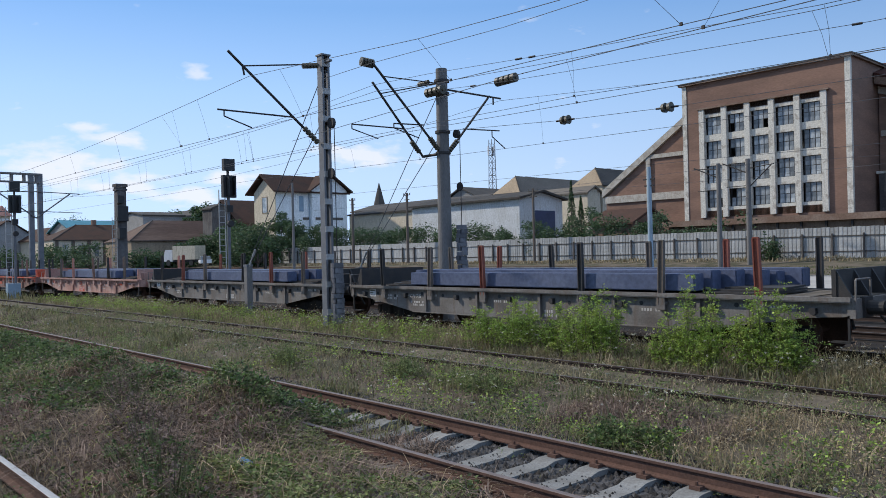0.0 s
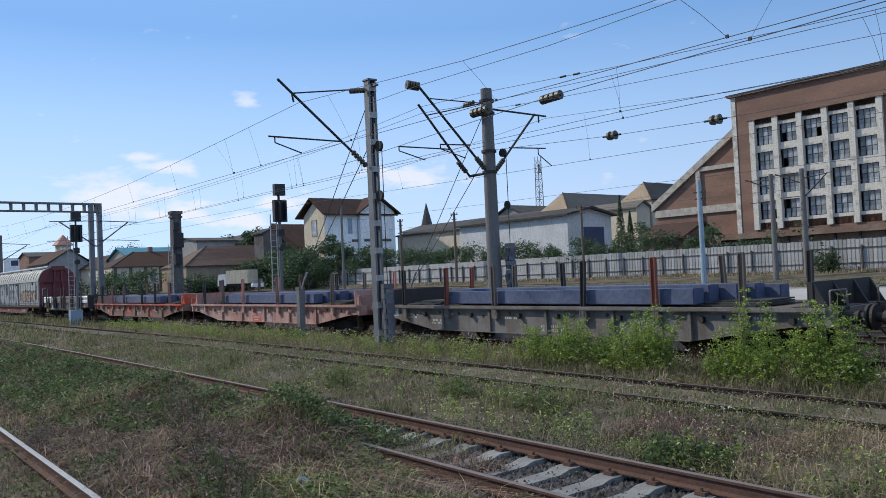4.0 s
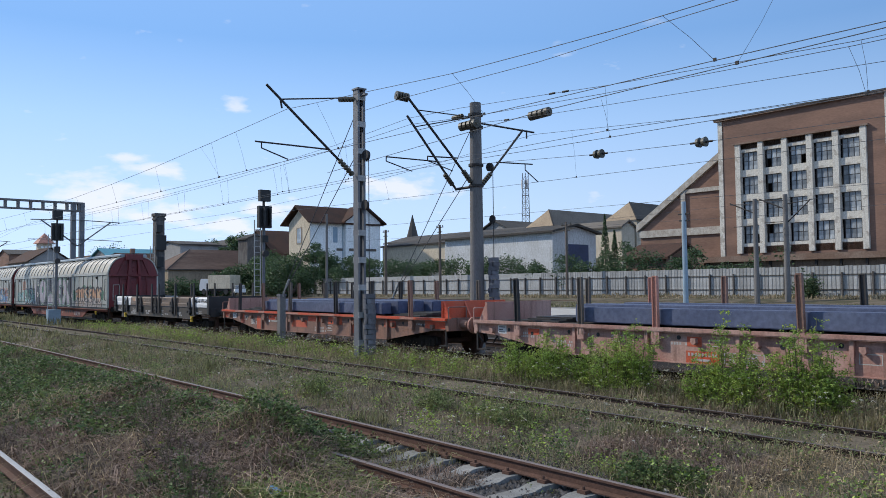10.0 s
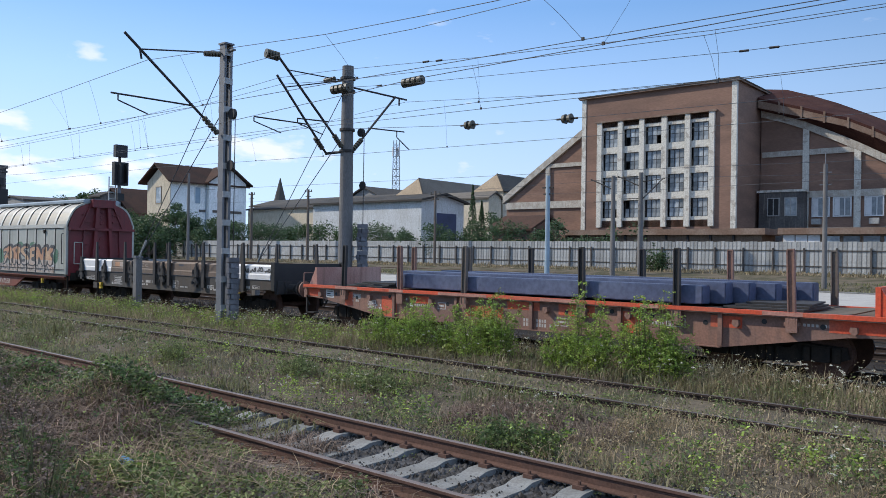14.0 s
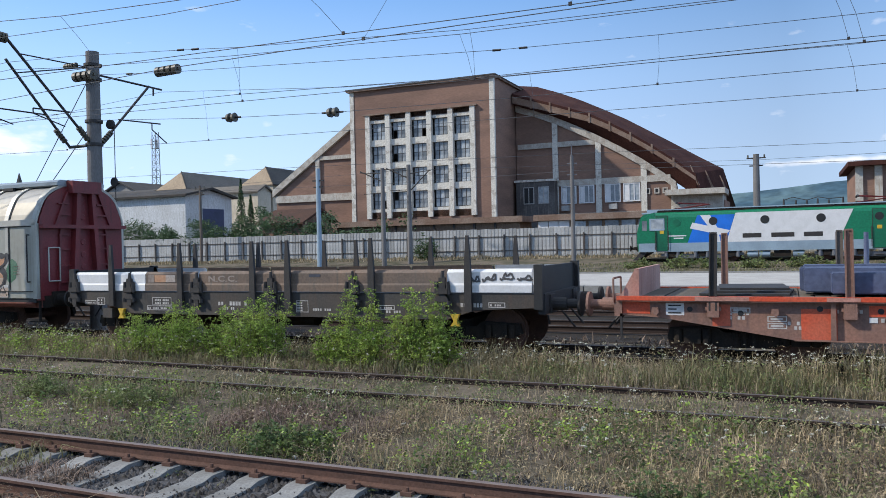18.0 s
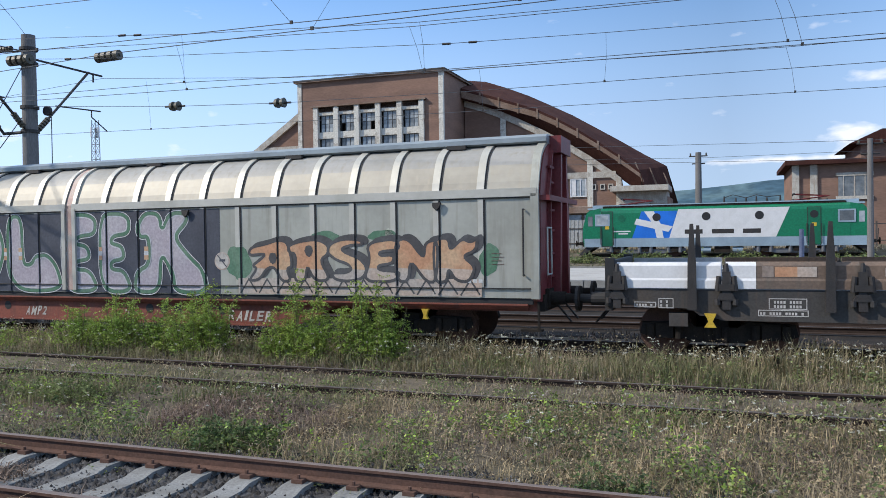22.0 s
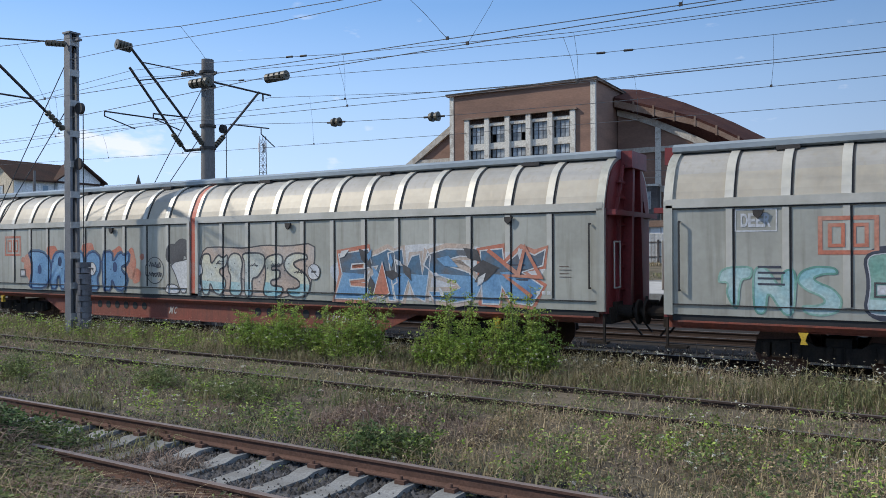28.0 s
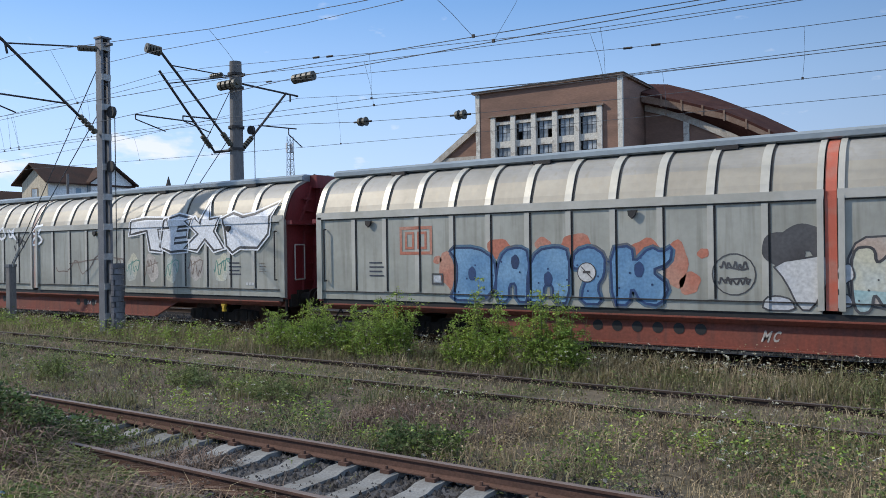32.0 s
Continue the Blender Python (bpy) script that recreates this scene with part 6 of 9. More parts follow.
beam_lo = arc(-29.6, -9.0, (-29.6, -24.7, -20.4, -17.5, -14.6, -11.8, -10.0, -9.0), (18.75, 17.2, 15.75, 14.3, 12.55, 10.6, 9.3, 8.5))
beam_hi = arc(-29.6, -9.0, (-29.6, -24.7, -20.4, -17.5, -14.6, -11.8, -10.0, -9.0), (19.85, 18.25, 16.7, 15.2, 13.4, 11.4, 10.05, 9.2))
part("eaves_beam", outline(beam_lo + beam_hi[::-1], GY - 1.35, GY - 1.0, "y"), M["beam"], hall, "rust-stained projecting concrete arch beam")
for i in range(1, 9):
    x, zl, zh = beam_lo[i][0], beam_lo[i][1], beam_hi[i][1]
    part("beam_bracket", outline(((x - 0.1, zl - 0.1), (x + 0.1, zl - 0.15), (x + 0.12, zh + 0.05), (x - 0.08, zh + 0.1)), GY - 1.42, GY - 1.352, "y"), M["beam"], hall)
wall_arc = arc(-29.6, -9.0, [p[0] for p in low_arc] + [-9.0], [p[1] + 0.08 for p in low_arc] + [6.9])
v, f = strip(wall_arc, GY + 0.3, beam_lo, GY - 1.2, 0.12)
part("soffit", raw("soffit", v, f, M["roofrust"]), None, hall, "dark brown underside of the arched eaves")
top_arc = arc(-31.5, -6.7, (-31.7, -30.0, -27.8, -22.7, -17.8, -12.4, -9.1, -6.7), (22.3, 22.2, 21.65, 19.48, 16.94, 13.69, 11.6, 10.2))
v, f = strip(beam_hi, GY - 1.36, top_arc, GY + 6.0, 0.3)
part("roof", raw("roof", v, f, M["roofrust"]), None, hall, "rust-brown sheet roof curving down to the eaves")
back_arc = [(x - 1.0, z - 3.0) for x, z in top_arc]
v, f = strip(top_arc, GY + 6.0, back_arc, GY + 45, 0.4)
part("roof", raw("roof", v, f, M["roofrust"]), None, hall)
v, f = strip([(-9.0, 9.3), (-8.6, 7.4)], GY - 1.3, [(-6.7, 10.2), (-6.1, 7.3)], GY + 6.0, 0.3)
part("roof_end", raw("roof_end", v, f, M["roofrust"]), None, hall)
for i in range(3):
    x, y, z = -9.6 + i * 1.35, GY - 1.1 + i * 2.0, 8.9 - i * 0.5
    part("roof_fin", outline(((x, z + 1.3), (x + 0.1, z + 1.3), (x + 1.0, z - 0.9), (x + 0.75, z - 0.9)), y - 0.15, y, "y"), M["beam"], hall)
part("canopy", boxes((-12.2, -6.0, GY - 2.0, GY + 4, 7.0, 7.6), (-11.5, -6.3, GY - 0.5, GY + 4, 5.6, 7.0)), M["plaster"], hall, "pale concrete canopy over the side door")
part("side_block", boxes((-10.6, -6.2, GY + 0.6, GY + 8, 0.9, 6.4)), M["brick"], hall)
# the low wing to the other side
lw = [(-61.5, 0.9), (-61.5, 8.9), (-60.4, 9.7), (-50.6, 16.6), (-48.7, 17.6), (-48.7, 0.9)]
part("wing_wall", outline(lw, 85.0, 85.5, "y"), M["brick"], hall)
part("wing_coping", outline(((-61.9, 8.9), (-61.9, 9.8), (-48.8, 18.5), (-48.8, 17.6)), 84.6, 95.0, "y"), M["plaster"], hall)
for x0, x1, z0, z1 in ((-61.5, -48.8, 8.1, 9.0), (-54.8, -48.8, 13.3, 13.8)):
    part("tie_beam", boxes((x0, x1, 84.75, 84.99, z0, z1)), M["plaster"], hall)
part("pier", boxes((-55.2, -54.6, 84.7, 84.98, 1, 13.6)), M["plaster"], hall)
part("pier", boxes((-49.9, -49.2, 84.7, 84.98, 1, 17.1)), M["plaster"], hall)
M["shedwood"] = mat("brown_shed_boards", (0.20, 0.14, 0.10), (0.14, 0.10, 0.075), 0.9, scale=1.0, grain=6, streak=(0.12, 0.085, 0.065))
# long low shed before the hall
ls = thing("low_shed", pose(0, 0, 0), "long low brown shed with a flat roof before the hall", "building")
part("wall", boxes((-46.5, -24.9, 75.5, 79.5, 0.9, 4.35)), M["shedwood"], ls)
part("roof", boxes((-47.0, -24.45, 75.0, 80.0, 4.35, 4.95)), M["beam"], ls)
for i in range(9):
    part("post", boxes((-46 + i * 2.3, -45.8 + i * 2.3, 75.3, 75.5, 0.9, 4.35)), M["dark"], ls)
ls = thing("low_shed", pose(0, 0, 0), "long low brown shed with pale hatches and a flat roof", "building")
part("wall", boxes((-23.0, -5.2, 75.5, 79.5, 0.9, 4.35)), M["shedwood"], ls)
part("roof", boxes((-23.3, -4.8, 75.0, 80.0, 4.35, 4.95)), M["beam"], ls)
for i in range(3):
    part("hatch", boxes((-22.9 + i * 1.08, -21.9 + i * 1.08, 75.38, 75.5, 3.0, 4.3)), M["signwhite"], ls, "white painted hatch")
for i in range(8):
    part("window", boxes((-19.4 + i * 1.6, -18.1 + i * 1.6, 75.40, 75.5, 3.0, 4.2)), M["glass"], ls)


# ---- other buildings ----
def gable_house(x0, x1, y0, y1, z0, ze, zr, wall_, roof_, label, along="x", over=0.5, windows=(), name="house"):
    h = thing(name, pose(0, 0, 0), label, "building", "buildings beyond the fence")
    if along == "x":
        ym = (y0 + y1) / 2
        part("wall", outline(((y0, z0), (y1, z0), (y1, ze), (ym, zr), (y0, ze)), x0, x1, "x"), M[wall_], h)
        prof = ((y0 - over, ze - 0.2), (ym, zr + 0.1), (y1 + over, ze - 0.2), (y1 + over, ze + 0.05), (ym, zr + 0.4), (y0 - over, ze + 0.05))
        part("roof", outline(prof, x0 - over, x1 + over, "x"), M[roof_], h)
    else:
        xm = (x0 + x1) / 2
        part("wall", outline(((x0, z0), (x1, z0), (x1, ze), (xm, zr), (x0, ze)), y0, y1, "y"), M[wall_], h)
        prof = ((x0 - over, ze - 0.2), (xm, zr + 0.1), (x1 + over, ze - 0.2), (x1 + over, ze + 0.05), (xm, zr + 0.4), (x0 - over, ze + 0.05))
        part("roof", outline(prof, y0 - over, y1 + over, "y"), M[roof_], h)
    for face, a, b, zz0, zz1, key in windows:
        ww = part("window", boxes((a, b, y0 - 0.05, y0 + 0.1, zz0, zz1) if face == "y" else (x1 - 0.1, x1 + 0.05, a, b, zz0, zz1)), M[key], h)
        if key == "glass":
            part("frame", boxes((a - 0.12, b + 0.12, y0 - 0.08, y0 - 0.01, zz0 - 0.15, zz0), (a - 0.12, b + 0.12, y0 - 0.08, y0 - 0.01, zz1, zz1 + 0.12)) if face == "y" else boxes((x1, x1 + 0.08, a - 0.12, b + 0.12, zz0 - 0.15, zz0), (x1, x1 + 0.08, a - 0.12, b + 0.12, zz1, zz1 + 0.12)), M["plaster"], ww)
    return h


# villa: a wing with its gable to the tracks, and a cross wing with a white gable at its end
villa = thing("house", pose(0, 0, 0), "white and cream two-storey house with brown tiled cross roofs", "building", "buildings beyond the fence")
part("wall", outline(((-129.2, 1), (-121.45, 1), (-121.45, 13.9), (-125.3, 16.3), (-129.2, 13.9)), 70.5, 85.0, "y"), M["villa"], villa)
part("cream_render", outline(((-129.18, 1), (-121.6, 1), (-121.6, 13.8), (-125.3, 16.2), (-129.18, 13.8)), 70.42, 70.498, "y"), M["cream"], villa, "cream rendered front wall")
part("wall", outline(((77.4, 1), (85.1, 1), (85.1, 14.2), (81.3, 16.9), (77.4, 14.2)), -128.0, -120.65, "x"), M["villa"], villa)
part("roof", outline(((-130.9, 13.5), (-125.3, 16.75), (-120.5, 13.5), (-120.5, 13.75), (-125.3, 17.05), (-130.9, 13.75)), 69.5, 85.8, "y"), M["rooftile"], villa)
part("roof", outline(((76.6, 13.75), (81.3, 16.95), (86.0, 13.75), (86.0, 14.0), (81.3, 17.25), (76.6, 14.0)), -125.3, -119.8, "x"), M["rooftile"], villa)
for a, b, z0, z1 in ((-126.1, -124.5, 10.1, 12.8), (-126.0, -124.6, 3.8, 6.6)):
    ww = part("window", boxes((a, b, 70.37, 70.5, z0, z1)), M["glass"], villa)
    part("frame", ring(a - 0.15, b + 0.15, z0 - 0.15, z1 + 0.15, 0.15, 70.33, 70.42), M["tan"], ww)
ww = part("window", boxes((-121.5, -121.40, 75.1, 76.1, 10.2, 13.0)), M["lgrey"], villa)
part("frame", boxes((-121.44, -121.36, 74.95, 75.1, 10.05, 13.15), (-121.44, -121.36, 76.1, 76.25, 10.05, 13.15)), M["villa"], ww)
for x, a, b in ((-121.45, 75.9, 77.2), (-120.65, 78.1, 84.1)):
    part("string_course", boxes((x - 0.02, x + 0.12, a, b, 8.7, 9.15)), M["browng"], villa, "dark slate band along the wall")
part("downpipe", rods(((-121.35, 77.2, 1), (-121.35, 77.2, 13.6), 0.07)), M["lgrey"], villa)
gable_house(-88.3, -67.0, 74.0, 82.6, 1, 9.0, 9.7, "white", "roofdark", "long low white shed with a dark roof", "x", 0.6, [("x", 77.0, 81.0, 3.8, 7.4, "doorblue")])


def hip_house(x0, x1, y0, y1, ze, zr, back, wall_, roof_, label, hip_="rooflight"):
    """A long building whose ridge runs away from the tracks, with a hipped front end."""
    h = thing("hall", pose(0, 0, 0), label, "building", "buildings beyond the fence")
    xm = (x0 + x1) / 2
    part("wall", boxes((x0, x1, y0, y1, 1, ze)), M[wall_], h)
    e = ((x0 - 0.3, y0 - 0.3, ze), (x1 + 0.3, y0 - 0.3, ze), (x1 + 0.3, y1, ze), (x0 - 0.3, y1, ze), (xm, y0 + back, zr), (xm, y1, zr))
    part("roof", raw("roof", e, [(1, 2, 5, 4), (3, 0, 4, 5), (2, 3, 5), (0, 3, 2, 1)], M[roof_]), None, h)
    # the hip takes a colour key of its own, apart from the roof's
    part("hip", raw("hip", [(p[0], p[1] - 0.004, p[2]) for p in (e[0], e[1], e[4])], [(0, 1, 2)], M[hip_]), None, h, "front hip of the roof")
    part("hip_edge", rods((e[1], e[4], 0.12), n=5), M["roofdark"], h)
    part("eave_edge", boxes((x1 + 0.3, x1 + 0.42, y0 - 0.3, y1, ze - 0.15, ze + 0.05)), M["roofdark"], h)
    return h


hip_house(-104, -97.5, 108, 131, 13.1, 16.5, 2.4, "tan", "rooflight", "tan hall with a grey hipped roof", "tan")
hip_house(-85.4, -78.9, 108, 124, 12.9, 16.3, 2.5, "cream", "roofgrey", "tan works building with a hipped roof", "tan")
gable_house(-97, -79, 104, 107.5, 1, 11.6, 12.4, "cream", "rooflight", "pale low building before the hipped halls", "x", 0.4)
gable_house(-54.5, -49.2, 72.5, 79, 1, 5.0, 6.3, "brick", "rooftile", "small brick outbuilding with a rusty roof", "x", 0.6, name="outbuilding")
gable_house(-124, -92, 88, 97, 1, 9.8, 10.5, "cream", "roofdark", "long tan shed with a dark roof", "x", 0.5)
gable_house(-140, -128, 128, 150, 1, 14.5, 17.3, "greywall", "roofgrey", "grey building with a dark pitched roof", "y", 0.8)
gable_house(-150, -110, 108, 120, 1, 12.2, 13.6, "greywall", "roofgrey", "grey building with a dark flat-pitched roof", "x", 0.8)
gable_house(-150, -136, 71, 84, 1, 8.6, 13.2, "browng", "rooftile", "brown wooden barn with a patched roof", "y", 0.5)
gable_house(-143, -139, 66.8, 70.6, 1, 11.6, 12.2, "darkrender", "roofdark", "dark flat-roofed lean-to beside the barn", "x", 0.3)
depot = hip_house(-212, -196, 54.6, 95, 7.2, 11.2, 7.5, "cream", "rooftile", "long cream depot building with a brown tiled roof", "rooftile")
for i in range(10):
    part("pilaster", boxes((-196.02, -195.8, 55 + i * 3.6, 55.7 + i * 3.6, 1, 7.0)), M["browng"], depot)
    ww = part("window", boxes((-196.05, -195.94, 56.6 + i * 3.6, 57.7 + i * 3.6, 3.2, 6.0)), M["glass"], depot)
    part("frame", boxes((-195.95, -195.88, 56.45 + i * 3.6, 57.85 + i * 3.6, 6.0, 6.2), (-195.95, -195.88, 56.45 + i * 3.6, 57.85 + i * 3.6, 3.0, 3.2)), M["plaster"], ww)
part("chimney", boxes((-205, -204, 66, 67, 10.5, 12.4)), M["brick"], depot)
hip_house(-164, -150, 55.6, 75, 5.8, 10.1, 7.0, "tan", "rustsheet", "low tan workshop with a rusty sheet roof", "rustsheet")
gable_house(-190, -176, 68, 77.5, 1, 12.3, 13.0, "greywall", "roofgrey", "grey flat-roofed building behind the workshop", "y", 0.4)
wb = thing("house", pose(-410, 70, 0), "small white flat-roofed house far along the line", "building", "buildings beyond the fence")
part("wall", boxes((-4.5, 4.5, -4.5, 4.5, 0, 18.2)), M["villa"], wb)
part("window", boxes((4.45, 4.6, -1.5, 1.5, 14.6, 17)), M["doorblue"], wb)
gable_house(-372, -352, 66, 84, 1, 16.5, 18.3, "brick", "roofgrey", "red brick house with a grey roof far along the line", "y", 0.6)
gable_house(-262, -240, 72, 98, 1, 11.0, 14.2, "greywall", "teal", "large grey shed with a teal roof", "y", 0.8)
gable_house(-300, -262, 70, 82, 1, 9, 13.0, "cream", "rooftile", "cream station building with a brown roof", "x", 0.8)
gable_house(-290, -230, 108, 124, 1, 16, 18.5, "greywall", "roofgrey", "wide grey industrial building", "x", 0.8)
gable_house(-322, -288, 60, 73, 1, 11.5, 16.0, "greywall", "rooftile", "grey house row with a steep brown roof", "x", 0.8)
tw = thing("church_tower", pose(-339, 76, 0), "small cream tower with an orange pointed roof", "tower")
part("shaft", boxes((-2.4, 2.4, -2.4, 2.4, 1, 20.2)), M["cream"], tw)
part("roof", rods(((0, 0, 20.2), (0, 0, 24.4), 4.2, 0.2), n=8), M["salmon"], tw, "orange tiled pointed roof")
for y in (-1.3, 0, 1.3):
    part("belfry_arch", rods(((2.3, y, 18.8), (2.5, y, 18.8), 0.5), n=12), M["villa"], tw)
sp_ = thing("church_spire", pose(-390, 300, 0), "slender dark church spire", "tower")
part("shaft", boxes((-4, 4, -4, 4, 0, 30)), M["greywall"], sp_)
part("spire", rods(((0, 0, 30), (0, 0, 47), 4.4, 0.2), n=8), M["roofgrey"], sp_)
ct = thing("radio_mast", pose(-242, 250, 0), "white lattice radio mast with antennas", "mast")
bm = bmesh.new()
for a in range(4):
    dx, dy = ((-1, -1), (1, -1), (1, 1), (-1, 1))[a]
    cyl(bm, (dx * 1.6, dy * 1.6, 0), (dx * 0.9, dy * 0.9, 52), 0.16, n=5)
for i in range(17):
    z, w0 = i * 3.0, 1.6 - 0.7 * i / 17
    for a in range(4):
        p = ((-1, -1), (1, -1), (1, 1), (-1, 1))
        c, d = p[a], p[(a + 1) % 4]
        cyl(bm, (c[0] * w0, c[1] * w0, z), (d[0] * w0, d[1] * w0, z + 3), 0.09, n=4)
        cyl(bm, (c[0] * w0, c[1] * w0, z), (d[0] * w0, d[1] * w0, z), 0.09, n=4)
part("lattice", bm, M["steel"], ct)
for a in (0, 2.1, 4.2):
    part("antenna", boxes((1.6 * math.cos(a) - 0.3, 1.6 * math.cos(a) + 0.3, 1.6 * math.sin(a) - 0.3, 1.6 * math.sin(a) + 0.3, 45, 49)), M["signwhite"], ct)
# brick signal house to the other side
sh = thing("brick_signal_house", pose(0, 0, 0), "red brick two-storey railway house with a brown roof", "building", "buildings beyond the fence")
part("wall", boxes((5.6, 24, 78, 90, 0.9, 8.3)), M["brick"], sh)
part("roof", boxes((4.9, 24.6, 77.2, 90.6, 8.3, 8.7)), M["roofrust"], sh)
part("upper_storey", boxes((11.4, 24, 80, 90, 8.7, 10.2)), M["brick"], sh)
part("upper_roof", outline(((10.4, 10.2), (24.4, 10.2), (24.4, 11.4), (13.0, 11.4)), 79.2, 90.6, "y"), M["roofrust"], sh)
for x in (9.3, 15.5):
    ww = part("window", boxes((x, x + 2.6, 77.9, 78.1, 5.4, 7.2)), M["glass"], sh)
    part("frame", boxes((x - 0.2, x + 2.8, 77.85, 77.99, 7.2, 7.5), (x - 0.2, x + 2.8, 77.85, 77.99, 5.1, 5.4), (x + 1.25, x + 1.35, 77.86, 77.9, 5.4, 7.2), (x + 0.4, x + 0.46, 77.86, 77.9, 5.4, 7.2), (x + 2.1, x + 2.16, 77.86, 77.9, 5.4, 7.2)), M["plaster"], ww)
for x in (5.5, 7.0, 13.5):
    part("pier", boxes((x, x + 0.6, 77.8, 78.0, 0.9, 8.3)), M["plaster"], sh)

# far hills, the haze of distance painted into their blue colour
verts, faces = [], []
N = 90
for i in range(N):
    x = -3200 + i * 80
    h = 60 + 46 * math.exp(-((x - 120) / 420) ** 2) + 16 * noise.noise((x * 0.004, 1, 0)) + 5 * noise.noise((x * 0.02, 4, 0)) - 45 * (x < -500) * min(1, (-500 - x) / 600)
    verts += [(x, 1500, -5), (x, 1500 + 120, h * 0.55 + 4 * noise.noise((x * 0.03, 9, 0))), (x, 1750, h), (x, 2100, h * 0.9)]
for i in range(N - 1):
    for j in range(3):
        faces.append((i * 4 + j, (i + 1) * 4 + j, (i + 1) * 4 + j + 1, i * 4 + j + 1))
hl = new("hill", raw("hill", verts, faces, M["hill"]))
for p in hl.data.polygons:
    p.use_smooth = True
tagged(hl, "distant wooded hills with haze put into their blue colour", "hill", kind="structure")


# ---- green locomotive ----
def make_loco():
    lo_ = thing("electric_locomotive", pose(-0.65, 61.6, 0.55), "green, white and blue electric locomotive standing before the fence", "locomotive")
    half = 9.85
    prof = ((-1.48, 0.75), (1.48, 0.75), (1.48, 3.30), (1.40, 3.55), (1.2, 3.70), (-1.2, 3.70), (-1.40, 3.55), (-1.48, 3.30))
    part("body", outline(prof, -half + 1.3, half - 1.3, "x"), M["green"], lo_)
    y0, y1 = -1.490, -1.482
    for s in (-1, 1):
        x0, x1 = s * (half - 1.3), s * half
        nose = ((x0, 0.75), (x1 - s * 0.1, 0.75), (x1, 1.4), (x1, 2.2), (x1 - s * 0.3, 3.35), (x1 - s * 0.5, 3.55), (x0, 3.70))
        cab = part("cab", outline(nose, -1.46, 1.46, "y"), M["green"], lo_)
        xa, xb = sorted((x1 - s * 0.95, x1 - s * 2.05))
        part("cab_window", boxes((xa + 0.1, xb - 0.1, -1.505, -1.46, 2.45, 3.15)), M["glass"], cab)
        part("window_frame", ring(xa, xb, 2.35, 3.25, 0.1, -1.515, -1.46), M["lgrey"], cab)
        part("windscreen", outline(((x1 + s * 0.012, 2.25), (x1 - s * 0.28, 3.3), (x1 - s * 0.36, 3.3), (x1 - s * 0.06, 2.25)), -1.25, 1.25, "y"), M["glass"], cab)
        part("quarter_window", boxes((*sorted((x1 - s * 0.40, x1 - s * 0.75)), -1.475, -1.45, 2.35, 3.1)), M["glass"], cab)
        part("cab_roof", boxes((*sorted((x0 + s * 0.05, x1 - s * 0.35)), -1.25, 1.25, 3.62, 3.74)), M["lgrey"], cab)
        part("headlamp", boxes((*sorted((x1 - s * 0.6, x1 - s * 1.5)), -0.45, 0.45, 3.74, 3.98)), M["lgrey"], cab)
        for y in (-0.9, 0.9):
            part("marker_lamp", rods(((x1 - s * 0.05, y, 1.55), (x1 + s * 0.08, y, 1.55), 0.13), n=12), M["steel"], cab)
        part("buffer_beam", boxes((*sorted((x1 - s * 0.25, x1 + s * 0.05)), -1.35, 1.35, 0.8, 1.25)), M["under"], lo_)
        part("snow_plough", outline(((x1 - s * 0.9, 0.75), (x1 - s * 0.2, 0.75), (x1 + s * 0.35, 0.12), (x1 + s * 0.05, 0.12)), -1.35, 1.35, "y"), M["dark"], lo_)
        part("step_rail", tube([(x1 + s * 0.1, -1.2, 0.9), (x1 + s * 0.4, -1.3, 1.1), (x1 + s * 0.45, -1.3, 1.9)], 0.03, 6), M["dark"], lo_)
        dx = s * (6.3 if s > 0 else 8.0)
        d = part("door", boxes((dx - 0.40, dx + 0.40, -1.494, -1.47, 0.80, 3.42)), M["green2"], lo_)
        part("door_edge", ring(dx - 0.44, dx + 0.44, 0.78, 3.46, 0.035, -1.50, -1.494), M["dark"], d)
        if s < 0:
            part("door_window", boxes((dx - 0.2, dx + 0.2, -1.502, -1.4945, 2.5, 3.15)), M["lgrey"], d)
        else:
            part("door_window", rods(((dx, -1.503, 2.95), (dx, -1.4945, 2.95), 0.27), n=18), M["black"], d)
        part("door_sign", boxes((dx - 0.15, dx + 0.15, -1.50, -1.4945, 2.1, 2.35)), M["yellow"], d)
        for q in (-0.32, 0.32):
            part("handrail", rods(((dx + q * 1.5, -1.56, 0.9), (dx + q * 1.5, -1.56, 2.3), 0.025)), M["dark"], lo_)
        part("door_step", boxes((dx - 0.3, dx + 0.3, -1.5, -1.3, 0.35, 0.4)), M["dark"], lo_)
        b = part("buffer", BUFFERS["under"], None, lo_)
        b.matrix_basis = pose(s * half, -0.88, 0, 0, 0, 0 if s > 0 else 180)
    part("grey_band", boxes((-half + 0.12, half - 0.12, y0, y1, 0.75, 1.40)), M["lgrey"], lo_)

    def panel(name, pts, key, dy=0.0):
        part(name, outline(pts, y0 - dy, y1 - dy, "y"), M[key], lo_)
    panel("blue_panel", ((-6.15, 1.40), (-3.45, 1.40), (-2.85, 3.40), (-5.45, 3.40)), "blue")
    panel("white_panel", ((-3.45, 1.40), (3.85, 1.40), (4.75, 3.50), (-2.80, 3.50)), "signwhite")
    panel("white_cross", ((-4.35, 1.41), (-3.85, 1.41), (-4.05, 2.45), (-4.55, 3.40), (-5.25, 3.40), (-4.55, 2.35)), "signwhite", 0.004)
    panel("white_cross", ((-5.98, 2.45), (-5.80, 2.88), (-3.2, 2.25), (-3.5, 1.85)), "signwhite", 0.007)
